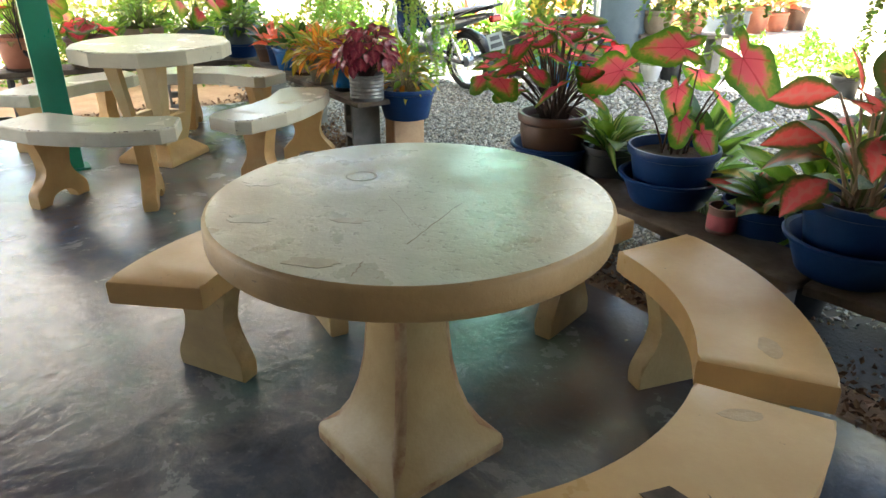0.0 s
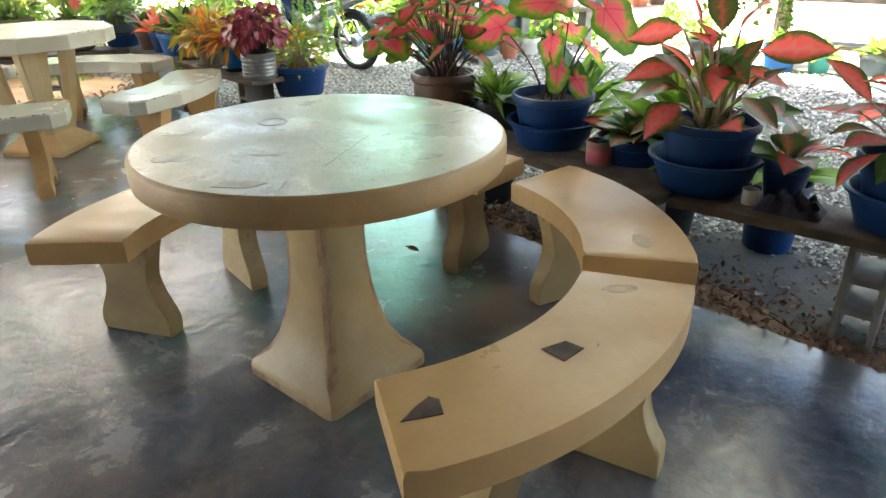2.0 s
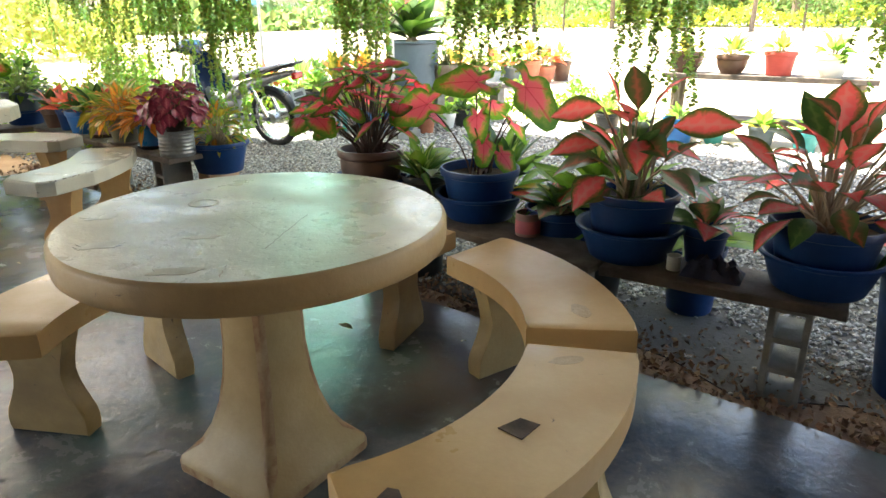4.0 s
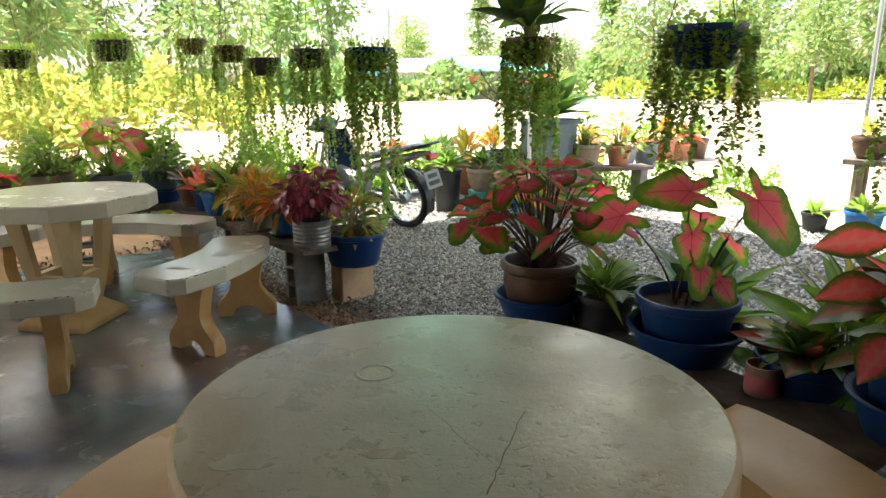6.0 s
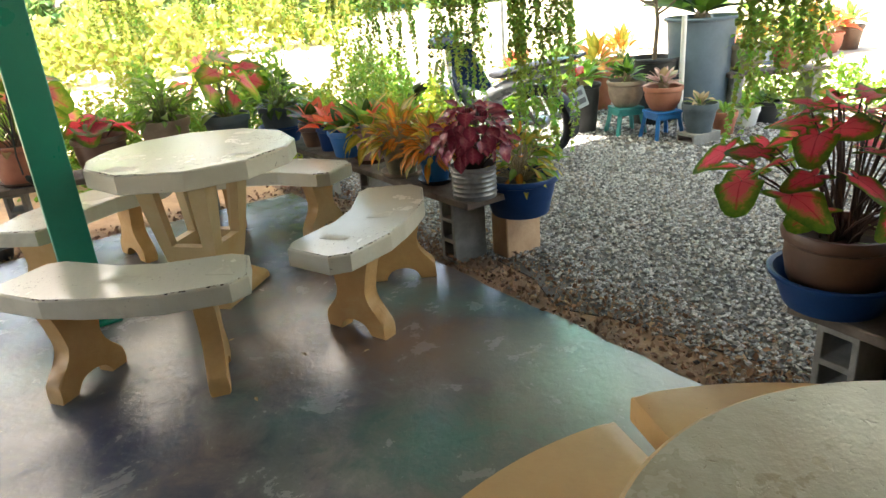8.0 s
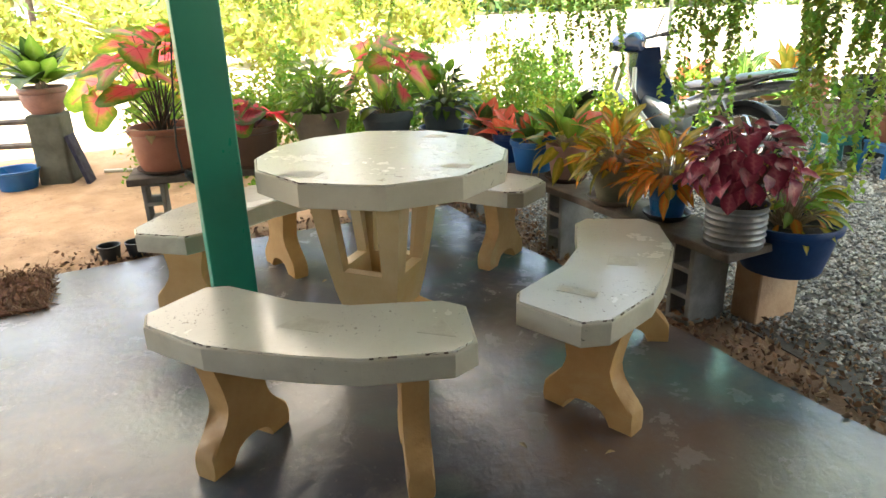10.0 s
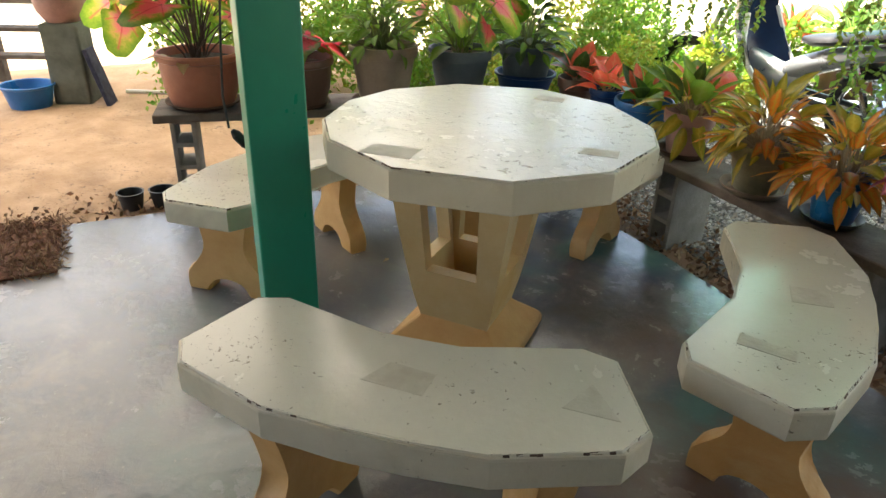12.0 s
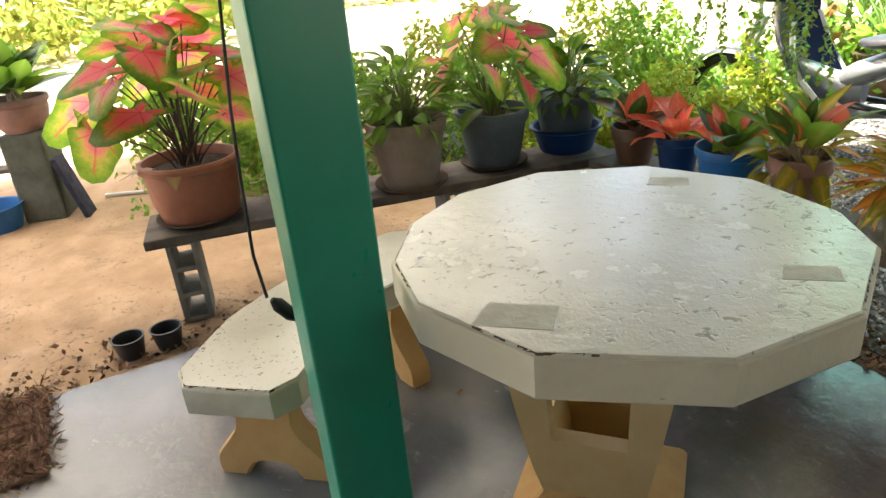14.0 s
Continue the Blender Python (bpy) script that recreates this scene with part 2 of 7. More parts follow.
M = {
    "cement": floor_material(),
    "earth": ground_material(),
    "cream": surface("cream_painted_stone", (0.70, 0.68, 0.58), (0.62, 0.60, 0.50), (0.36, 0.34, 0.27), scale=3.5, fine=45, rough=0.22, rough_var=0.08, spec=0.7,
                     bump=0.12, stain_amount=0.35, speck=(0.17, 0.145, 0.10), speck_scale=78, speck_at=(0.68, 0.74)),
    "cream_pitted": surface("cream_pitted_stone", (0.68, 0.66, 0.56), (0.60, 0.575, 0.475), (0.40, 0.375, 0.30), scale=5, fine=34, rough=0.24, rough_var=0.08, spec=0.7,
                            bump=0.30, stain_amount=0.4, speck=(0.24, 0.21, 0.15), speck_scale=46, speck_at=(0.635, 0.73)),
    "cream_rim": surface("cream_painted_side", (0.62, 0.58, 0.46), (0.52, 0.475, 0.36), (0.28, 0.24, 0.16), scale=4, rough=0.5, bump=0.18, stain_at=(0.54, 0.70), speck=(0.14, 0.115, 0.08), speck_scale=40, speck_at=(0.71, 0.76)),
    "ochre_pale": surface("pale_ochre_stone", (0.60, 0.46, 0.25), (0.52, 0.36, 0.165), (0.56, 0.31, 0.10), scale=4, fine=50, rough=0.5, bump=0.3, stain_amount=0.55, stain_at=(0.52, 0.68)),
    "ochre": surface("ochre_painted_stone", (0.62, 0.375, 0.15), (0.50, 0.275, 0.09), (0.62, 0.48, 0.26), scale=5, fine=50, rough=0.55, bump=0.3, stain_amount=0.5),
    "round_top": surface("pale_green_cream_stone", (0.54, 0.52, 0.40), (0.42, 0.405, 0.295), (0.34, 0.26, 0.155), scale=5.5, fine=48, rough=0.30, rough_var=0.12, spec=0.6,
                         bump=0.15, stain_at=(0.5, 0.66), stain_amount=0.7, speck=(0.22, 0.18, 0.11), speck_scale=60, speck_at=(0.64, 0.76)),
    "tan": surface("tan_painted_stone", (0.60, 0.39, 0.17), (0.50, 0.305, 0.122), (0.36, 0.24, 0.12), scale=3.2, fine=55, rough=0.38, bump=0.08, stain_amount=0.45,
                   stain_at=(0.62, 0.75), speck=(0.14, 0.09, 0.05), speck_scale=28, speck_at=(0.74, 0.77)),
    # bench legs: tan with shade and yellow-green light mixed into the colour
    "tan_rim": surface("shaded_tan_side", (0.47, 0.34, 0.155), (0.36, 0.245, 0.10), (0.25, 0.165, 0.09), scale=4, rough=0.5, bump=0.3, stain_amount=0.6, stain_at=(0.52, 0.68), speck=(0.12, 0.08, 0.05), speck_scale=30, speck_at=(0.68, 0.73)),
    # the round table's rim: shade on its side is put into this darker colour
    "round_rim": surface("shaded_round_side", (0.46, 0.32, 0.155), (0.35, 0.225, 0.095), (0.23, 0.15, 0.08), scale=4, rough=0.5, bump=0.2, stain_amount=0.5, stain_at=(0.55, 0.70), speck=(0.12, 0.08, 0.05), speck_scale=30, speck_at=(0.70, 0.75)),
    "round_stain": surface("grey_worn_stone", (0.48, 0.465, 0.36), (0.40, 0.385, 0.29), scale=14, rough=0.34, bump=0.05),
    "round_spot": surface("brown_worn_stone", (0.44, 0.385, 0.265), (0.35, 0.29, 0.19), (0.5, 0.48, 0.36), scale=18, rough=0.4, bump=0.05, stain_amount=0.9, stain_at=(0.5, 0.6)),
    "crack_line": surface("brown_crack", (0.26, 0.19, 0.12), (0.16, 0.11, 0.07), rough=0.9, bump=0),
    "pedestal": surface("peach_yellow_stone", (0.44, 0.31, 0.135), (0.33, 0.215, 0.08), (0.3, 0.14, 0.05), scale=3.5, rough=0.5, bump=0.25, stain_amount=0.5, stain_at=(0.62, 0.76)),
    "rust_edge": surface("rusty_worn_corner", (0.36, 0.20, 0.095), (0.22, 0.11, 0.05), (0.42, 0.29, 0.15), scale=11, fine=60, rough=0.7, bump=0.5, stain_amount=0.9, stain_at=(0.44, 0.56)),
    "rag": surface("dark_cloth", (0.035, 0.04, 0.075), (0.02, 0.022, 0.04), (0.07, 0.05, 0.045), scale=20, rough=0.95, bump=0.5),
    "patch": surface("grey_cement_patch", (0.56, 0.54, 0.44), (0.47, 0.44, 0.35), rough=0.55, scale=22),
    "chip": surface("dark_chipped_hollow", (0.14, 0.09, 0.06), (0.06, 0.045, 0.035), rough=0.9, scale=20),
    "green_paint": surface("green_gloss_paint", (0.006, 0.25, 0.16), (0.005, 0.215, 0.135), (0.02, 0.30, 0.21), scale=2.5, fine=30, rough=0.33, bump=0.08),
    "wood": surface("weathered_plank", (0.15, 0.12, 0.095), (0.065, 0.05, 0.04), (0.035, 0.028, 0.022), scale=7, fine=80, rough=0.85, bump=0.5, vary=0.15),
    # mossy cement of the pillar, darkened for the shade it stands in
    "shaded_moss_block": surface("shaded_mossy_cement", (0.13, 0.14, 0.115), (0.075, 0.085, 0.065), (0.05, 0.05, 0.04), scale=7, fine=90, rough=0.95, bump=0.6),
    "block": surface("cinder_block", (0.30, 0.29, 0.265), (0.18, 0.17, 0.155), (0.13, 0.12, 0.10), scale=9, fine=130, rough=0.95, bump=0.7, vary=0.12),
    "clay_brick": surface("pale_clay_brick", (0.55, 0.36, 0.22), (0.42, 0.26, 0.15), (0.28, 0.18, 0.11), rough=0.9, bump=0.5, vary=0.15),
    "terracotta": surface("terracotta", (0.42, 0.16, 0.09), (0.30, 0.10, 0.055), (0.16, 0.09, 0.06), scale=5, rough=0.6, bump=0.2, vary=0.15),
    "saucer_clay": surface("dark_rough_clay", (0.13, 0.08, 0.055), (0.07, 0.045, 0.032), (0.05, 0.04, 0.03), scale=8, rough=0.92, bump=0.3, spec=0.2),
    "brown_pot": surface("brown_glazed_clay", (0.13, 0.065, 0.037), (0.07, 0.036, 0.023), (0.06, 0.045, 0.03), scale=6, rough=0.45, bump=0.2, vary=0.1),
    "navy": surface("navy_plastic", (0.006, 0.042, 0.15), (0.004, 0.028, 0.10), (0.03, 0.06, 0.11), scale=6, rough=0.45, bump=0.06, stain_amount=0.25, vary=0.15, spec=0.3),
    "blue": surface("bright_blue_plastic", (0.012, 0.16, 0.42), (0.010, 0.10, 0.30), (0.06, 0.14, 0.2), scale=6, rough=0.4, bump=0.05, stain_amount=0.3),
    "slate_pot": surface("slate_blue_plastic", (0.09, 0.12, 0.14), (0.055, 0.075, 0.085), (0.14, 0.13, 0.11), scale=6, rough=0.6, bump=0.1),
    "black_pot": surface("black_plastic", (0.032, 0.034, 0.036), (0.018, 0.019, 0.02), (0.08, 0.075, 0.065), scale=6, rough=0.5, bump=0.08),
    "tan_pot": surface("grey_brown_clay", (0.32, 0.25, 0.19), (0.22, 0.165, 0.12), (0.12, 0.10, 0.08), scale=7, rough=0.8, bump=0.3),
    "pink_pot": surface("dusty_pink_plastic", (0.36, 0.20, 0.17), (0.26, 0.14, 0.12), (0.15, 0.10, 0.08), scale=6, rough=0.6, bump=0.1),
    "olive_pot": surface("mossy_grey_cement", (0.26, 0.24, 0.16), (0.15, 0.14, 0.09), (0.07, 0.07, 0.04), scale=9, rough=0.85, bump=0.4),
    "grey_pot": surface("grey_plastic", (0.135, 0.185, 0.235), (0.10, 0.14, 0.18), (0.15, 0.16, 0.16), scale=5, rough=0.5, bump=0.05),
    "white_pot": surface("white_glaze", (0.74, 0.73, 0.70), (0.62, 0.61, 0.58), (0.4, 0.37, 0.32), scale=5, rough=0.4, bump=0.05, stain_amount=0.3),
    "red_pot": surface("red_plastic", (0.55, 0.09, 0.07), (0.42, 0.06, 0.05), rough=0.45, bump=0.05),
    "teal_plastic": surface("teal_plastic", (0.05, 0.32, 0.30), (0.03, 0.22, 0.22), rough=0.45, bump=0.05),
    "tin": surface("dull_tin", (0.30, 0.31, 0.31), (0.19, 0.19, 0.19), (0.14, 0.11, 0.08), scale=8, rough=0.5, metal=0.55, bump=0.1),
    "soil": surface("potting_soil", (0.055, 0.04, 0.03), (0.025, 0.018, 0.013), rough=1.0, scale=25, bump=0.8),
    "stem_dark": surface("dark_stem", (0.075, 0.04, 0.025), (0.04, 0.02, 0.015), rough=0.6),
    "stem_green": surface("green_stem", (0.18, 0.24, 0.07), (0.12, 0.15, 0.05), rough=0.6),
    "stem_pale": surface("pale_stem", (0.42, 0.34, 0.22), (0.3, 0.22, 0.14), rough=0.6),
    "bark": surface("bark", (0.22, 0.17, 0.12), (0.12, 0.09, 0.065), rough=0.95, scale=8, bump=0.7),
    "wire": surface("rusty_wire", (0.10, 0.07, 0.05), (0.05, 0.04, 0.03), rough=0.7, bump=0),
    "rubber": surface("black_rubber", (0.022, 0.022, 0.023), (0.012, 0.012, 0.012), (0.08, 0.07, 0.06), rough=0.75, stain_amount=0.4),
    "steel": surface("galvanised_steel", (0.45, 0.46, 0.47), (0.32, 0.33, 0.34), rough=0.4, metal=0.8, bump=0.05),
    "chrome": surface("chrome", (0.7, 0.7, 0.7), (0.6, 0.6, 0.6), rough=0.15, metal=1.0, bump=0),
    "bike_blue": surface("dark_blue_paint", (0.012, 0.03, 0.085), (0.008, 0.018, 0.055), rough=0.2, bump=0, rough_var=0.05),
    "bike_silver": surface("silver_paint", (0.33, 0.34, 0.35), (0.25, 0.26, 0.27), rough=0.3, metal=0.4, bump=0),
    "bike_black": surface("black_trim", (0.03, 0.03, 0.032), (0.018, 0.018, 0.02), rough=0.35, bump=0.03),
    "tail_red": surface("red_lens", (0.45, 0.02, 0.015), (0.35, 0.015, 0.01), rough=0.15, bump=0),
    "plate": surface("plate_white", (0.25, 0.27, 0.25), (0.18, 0.20, 0.185), rough=0.5, bump=0),
    "plate_ink": surface("plate_black", (0.04, 0.04, 0.04), (0.03, 0.03, 0.03), rough=0.6, bump=0),
    "unseen_wall": surface("unseen_wall_boards", (0.22, 0.18, 0.14), (0.13, 0.10, 0.08), (0.08, 0.065, 0.05), scale=1.2, rough=0.9, bump=0.2),
    "wall": surface("limewashed_wall", (0.62, 0.60, 0.54), (0.52, 0.50, 0.44), (0.36, 0.33, 0.27), scale=1.2, rough=0.9, bump=0.2),
    "roof": surface("fibre_cement_roof", (0.20, 0.20, 0.19), (0.12, 0.12, 0.115), (0.14, 0.14, 0.13), scale=1.5, rough=0.85, bump=0.2),
    "teal_roof": surface("teal_sheet_roof", (0.10, 0.46, 0.44), (0.07, 0.36, 0.35), rough=0.5, bump=0),
    "mat": surface("coir_fibre", (0.21, 0.10, 0.06), (0.10, 0.045, 0.03), rough=1.0, scale=20, bump=0.6),
    "label_pink": surface("faded_pink_label", (0.55, 0.14, 0.16), (0.42, 0.10, 0.12), rough=0.6),
    "gravel": island_material("gravel_stones", [(0.261, 0.256, 0.245), (0.392, 0.381, 0.365), (0.163, 0.161, 0.158), (0.501, 0.484, 0.457), (0.294, 0.250, 0.207), (0.098, 0.098, 0.104), (0.326, 0.326, 0.337)]),
    "dirt_dark": surface("brown_littered_earth", (0.29, 0.18, 0.11), (0.17, 0.105, 0.068), (0.11, 0.08, 0.06), scale=3.0, fine=70, rough=0.95, bump=0.8, stain_amount=0.7, stain_at=(0.48, 0.62)),
    "grit": island_material("red_grit", [(0.26, 0.15, 0.09), (0.34, 0.20, 0.12), (0.16, 0.10, 0.07), (0.30, 0.24, 0.18), (0.20, 0.18, 0.16)], 0.95),
    "worn_tan": surface("worn_tan_paint", (0.53, 0.38, 0.21), (0.42, 0.285, 0.15), scale=18, rough=0.6, bump=0.4),
    "litter": island_material("dry_leaves", [(0.22, 0.12, 0.07), (0.30, 0.17, 0.10), (0.14, 0.08, 0.05), (0.36, 0.25, 0.15)], 0.9),
    "dirt": surface("red_sandy_dirt", (0.48, 0.32, 0.195), (0.34, 0.215, 0.125), (0.24, 0.15, 0.09), scale=4.5, fine=45, rough=0.95, bump=1.0, stain_amount=0.6, stain_at=(0.5, 0.64), speck=(0.20, 0.14, 0.095), speck_scale=38, speck_at=(0.62, 0.69)),
    # cloths of the two unseen awnings, tuned for how much sun they pass
    "unseen_pale_cloth": leafy("unseen_pale_cloth", [(0.0, (0.60, 0.57, 0.51)), (1.0, (0.55, 0.52, 0.47))], None, 0.62),
    "unseen_canopy": leafy("unseen_shade_cloth", [(0.0, (0.38, 0.40, 0.335)), (1.0, (0.335, 0.355, 0.30))], None, 0.72),
    "gravel_bed": surface("gravel_dust", (0.12, 0.11, 0.10), (0.06, 0.055, 0.05), (0.16, 0.10, 0.065), scale=2.2, fine=55, rough=0.95, bump=0.8, stain_amount=0.6),
    # leaves
    "pale_pink": leafy("pale_pink_leaf", [(0.0, (0.62, 0.36, 0.34)), (0.6, (0.55, 0.36, 0.32)), (1.0, (0.42, 0.32, 0.25))], None, 0.35),
    "caladium_red": leafy("caladium_red", [(0.0, (0.95, 0.15, 0.24)), (0.58, (0.95, 0.11, 0.20)), (0.72, (0.52, 0.13, 0.07)), (0.82, (0.17, 0.24, 0.03)), (1.0, (0.09, 0.18, 0.025))], (0.60, 0.02, 0.06), 0.78),
    "caladium_pink": leafy("caladium_pink", [(0.0, (0.95, 0.12, 0.21)), (0.50, (0.93, 0.16, 0.22)), (0.66, (0.62, 0.30, 0.10)), (0.78, (0.22, 0.34, 0.04)), (1.0, (0.10, 0.24, 0.025))], (0.66, 0.03, 0.07), 0.72),
    "caladium_lime": leafy("caladium_lime", [(0.0, (0.95, 0.20, 0.29)), (0.40, (0.93, 0.30, 0.30)), (0.56, (0.74, 0.52, 0.16)), (0.74, (0.38, 0.50, 0.06)), (1.0, (0.18, 0.34, 0.04))], (0.78, 0.07, 0.12), 0.6),
    "aglaonema": leafy("aglaonema_red", [(0.0, (0.92, 0.15, 0.17)), (0.46, (0.85, 0.12, 0.13)), (0.62, (0.38, 0.12, 0.05)), (0.74, (0.10, 0.13, 0.03)), (1.0, (0.06, 0.12, 0.025))], (0.80, 0.22, 0.20), 0.68),
    "aglaonema_green": leafy("aglaonema_green", [(0.0, (0.26, 0.09, 0.05)), (0.35, (0.11, 0.10, 0.035)), (0.7, (0.06, 0.11, 0.025)), (1.0, (0.045, 0.095, 0.02))], (0.42, 0.10, 0.07), 0.3),
    "flame": leafy("flame_red_leaf", [(0.0, (0.90, 0.12, 0.10)), (0.7, (0.82, 0.13, 0.08)), (1.0, (0.40, 0.16, 0.04))], (0.85, 0.25, 0.15), 0.5),
    "croton": leafy("croton_orange", [(0.0, (0.82, 0.31, 0.05)), (0.5, (0.76, 0.20, 0.04)), (0.8, (0.44, 0.20, 0.04)), (1.0, (0.26, 0.21, 0.04))], (0.66, 0.42, 0.08), 0.5, 0.35, 0.4, 0.05),
    "croton_yellow": leafy("croton_yellow", [(0.0, (0.62, 0.42, 0.06)), (0.45, (0.46, 0.35, 0.05)), (1.0, (0.22, 0.27, 0.035))], (0.62, 0.50, 0.1), 0.5, 0.35, 0.4, 0.04),
    "burgundy": leafy("burgundy", [(0.0, (0.38, 0.055, 0.11)), (0.5, (0.28, 0.032, 0.075)), (1.0, (0.16, 0.02, 0.05))], (0.50, 0.14, 0.17), 0.35, 0.3, 0.4),
    "green_leaf": leafy("fresh_green", [(0.0, (0.24, 0.38, 0.05)), (0.6, (0.17, 0.31, 0.04)), (1.0, (0.12, 0.24, 0.03))], (0.25, 0.38, 0.09), 0.58),
    "dark_leaf": leafy("deep_green", [(0.0, (0.055, 0.12, 0.025)), (1.0, (0.035, 0.085, 0.018))], (0.12, 0.18, 0.05), 0.35),
    "stripe_leaf": leafy("striped_green", [(0.0, (0.42, 0.48, 0.16)), (0.35, (0.30, 0.40, 0.10)), (0.6, (0.08, 0.19, 0.03)), (1.0, (0.06, 0.15, 0.025))], None, 0.4),
    "vine_leaf": leafy("vine_green", [(0.0, (0.30, 0.43, 0.08)), (1.0, (0.20, 0.33, 0.055))], None, 0.62, 0.4, 0.5, 0.06),
    "yellow_leaf": leafy("yellow_green", [(0.0, (0.38, 0.42, 0.05)), (1.0, (0.26, 0.34, 0.04))], None, 0.5, 0.45, 0.4, 0.05),
    "tree_leaf": leafy("tree_green", [(0.0, (0.25, 0.35, 0.11)), (1.0, (0.18, 0.27, 0.08))], None, 0.45, 0.5, 0.5, 0.05),
    # lighter copy of yellow_leaf: the far bushes' sunlight is put into the colour
    "sunny_leaf": leafy("sunny_yellow_green", [(0.0, (0.52, 0.54, 0.12)), (1.0, (0.40, 0.45, 0.09))], None, 0.55, 0.45, 0.4, 0.05),
    "dry_leaf": leafy("dry_leaf", [(0.0, (0.42, 0.30, 0.16)), (1.0, (0.30, 0.20, 0.10))], None, 0.3),
}

# ---------------------------------------------------------------- mesh helpers
def mesh_from(name, verts, faces, material=None, smooth=False, attrs=None):
    me = bpy.data.meshes.new(name)
    me.from_pydata(verts, [], faces)
    if material:
        me.materials.append(material)
    if smooth:
        me.polygons.foreach_set("use_smooth", [True] * len(me.polygons))
    for key, values in (attrs or {}).items():
        me.attributes.new(key, "FLOAT", "POINT").data.foreach_set("value", values)
    me.update()
    return me


def mesh_of(name, bm, material, smooth=False):
    bmesh.ops.recalc_face_normals(bm, faces=bm.faces)
    me = bpy.data.meshes.new(name)
    bm.to_mesh(me)
    bm.free()
    me.materials.append(material)
    if smooth:
        me.polygons.foreach_set("use_smooth", [True] * len(me.polygons))
        try:
            me.set_sharp_from_angle(angle=radians(38))
        except AttributeError:
            pass
    return me


def piece(name, me, parent=None, m=None, label=""):
    """Links a ready mesh, as a part under a thing or at top level."""
    ob = new(name, me)
    ob.parent = parent
    if m is not None:
        ob.matrix_basis = m
    if label:
        tagged(ob, label)
    return ob


def part(name, bm, material, parent, label="", smooth=False, m=None):
    return piece(name, mesh_of(name, bm, material, smooth), parent, m, label)


def thing(name, m, label, category, group="", kind=""):
    e = new(name)
    e.empty_display_size = 0.1
    e.matrix_basis = m
    return tagged(e, label, category, group, kind)


def box_bm(sx, sy, sz, centre=(0, 0, 0), bevel=0.0, segments=2, bm=None, turn=None):
    bm = bm or bmesh.new()
    m = Matrix.Translation(centre) @ (turn or Matrix()) @ Matrix.Diagonal((sx, sy, sz, 1))
    made = bmesh.ops.create_cube(bm, size=1.0, matrix=m)["verts"]
    if bevel:
        edges = list({e for v in made for e in v.link_edges})
        bmesh.ops.bevel(bm, geom=edges, offset=bevel, segments=segments, affect="EDGES", profile=0.5)
    return bm


def prism_bm(outline, z0, z1, bevel=0.0, segments=2):
    """An upright prism over a flat outline."""
    bm = bmesh.new()
    low = [bm.verts.new((x, y, z0)) for x, y in outline]
    high = [bm.verts.new((x, y, z1)) for x, y in outline]
    n = len(outline)
    bm.faces.new(high)
    bm.faces.new(low[::-1])
    for i in range(n):
        bm.faces.new((low[i], low[(i + 1) % n], high[(i + 1) % n], high[i]))
    if bevel:
        edges = [e for e in bm.edges if abs(e.verts[0].co.z - e.verts[1].co.z) < 1e-6]
        bmesh.ops.bevel(bm, geom=edges, offset=bevel, segments=segments, affect="EDGES", profile=0.5)
    return bm


def lathe_bm(profile, steps=32, bm=None, wobble=0.0, seed=0):
    """Turns a profile of (radius, z) round the z axis; closes at radius 0."""
    bm = bm or bmesh.new()
    rnd = random.Random(seed)
    ph = rnd.random() * 6
    rings = []
    for r, z in profile:
        if r < 1e-5:
            rings.append([bm.verts.new((0, 0, z))])
        else:
            rings.append([bm.verts.new((r * (1 + wobble * math.sin(3 * a + ph)) * math.cos(a), r * (1 + wobble * math.sin(2 * a + ph)) * math.sin(a), z))
                          for a in (2 * math.pi * i / steps for i in range(steps))])
    for a, b in zip(rings, rings[1:]):
        for i in range(steps):
            j = (i + 1) % steps
            if len(a) == 1:
                bm.faces.new((a[0], b[i], b[j]))
            elif len(b) == 1:
                bm.faces.new((a[i], a[j], b[0]))
            else:
                bm.faces.new((a[i], a[j], b[j], b[i]))
    return bm


def tube_bm(points, radius, sides=6, bm=None, taper=1.0):
    """A round rod along points."""
    bm = bm or bmesh.new()
    points = [Vector(p) for p in points]
    rings = []
    for i, p in enumerate(points):
        d = (points[min(i + 1, len(points) - 1)] - points[max(i - 1, 0)]).normalized()
        side = d.cross(Vector((0, 0, 1)) if abs(d.z) < 0.9 else Vector((1, 0, 0))).normalized()
        up = side.cross(d)
        r = radius * (1 + (taper - 1) * i / max(1, len(points) - 1))
        rings.append([bm.verts.new(p + (side * math.cos(a) + up * math.sin(a)) * r) for a in (2 * math.pi * k / sides for k in range(sides))])
    for a, b in zip(rings, rings[1:]):
        for i in range(sides):
            j = (i + 1) % sides
            bm.faces.new((a[i], a[j], b[j], b[i]))
    bm.faces.new(rings[0][::-1])
    bm.faces.new(rings[-1])
    return bm


def arc3(a, b, sag=0.0, out=(0, 0, 0), n=7):
    """Points from a to b, bulging by out."""
    a, b, out = Vector(a), Vector(b), Vector(out)
    return [a.lerp(b, t) + out * (4 * t * (1 - t)) - Vector((0, 0, sag * 4 * t * (1 - t))) for t in (i / (n - 1) for i in range(n))]


# ---------------------------------------------------------------- plan
# The slab's edge beside the gravel runs along E1; E2 points out from the slab over the gravel.
E1, E2 = Vector((0.632, -0.775, 0)), Vector((0.775, 0.632, 0))
CORNER = Vector((-1.93, 6.09, 0))
YARD_TURN = math.degrees(math.atan2(E1.y, E1.x))


def plan(along, out, z=0.0):
    p = CORNER + E1 * along + E2 * out
    return Vector((p.x, p.y, z))


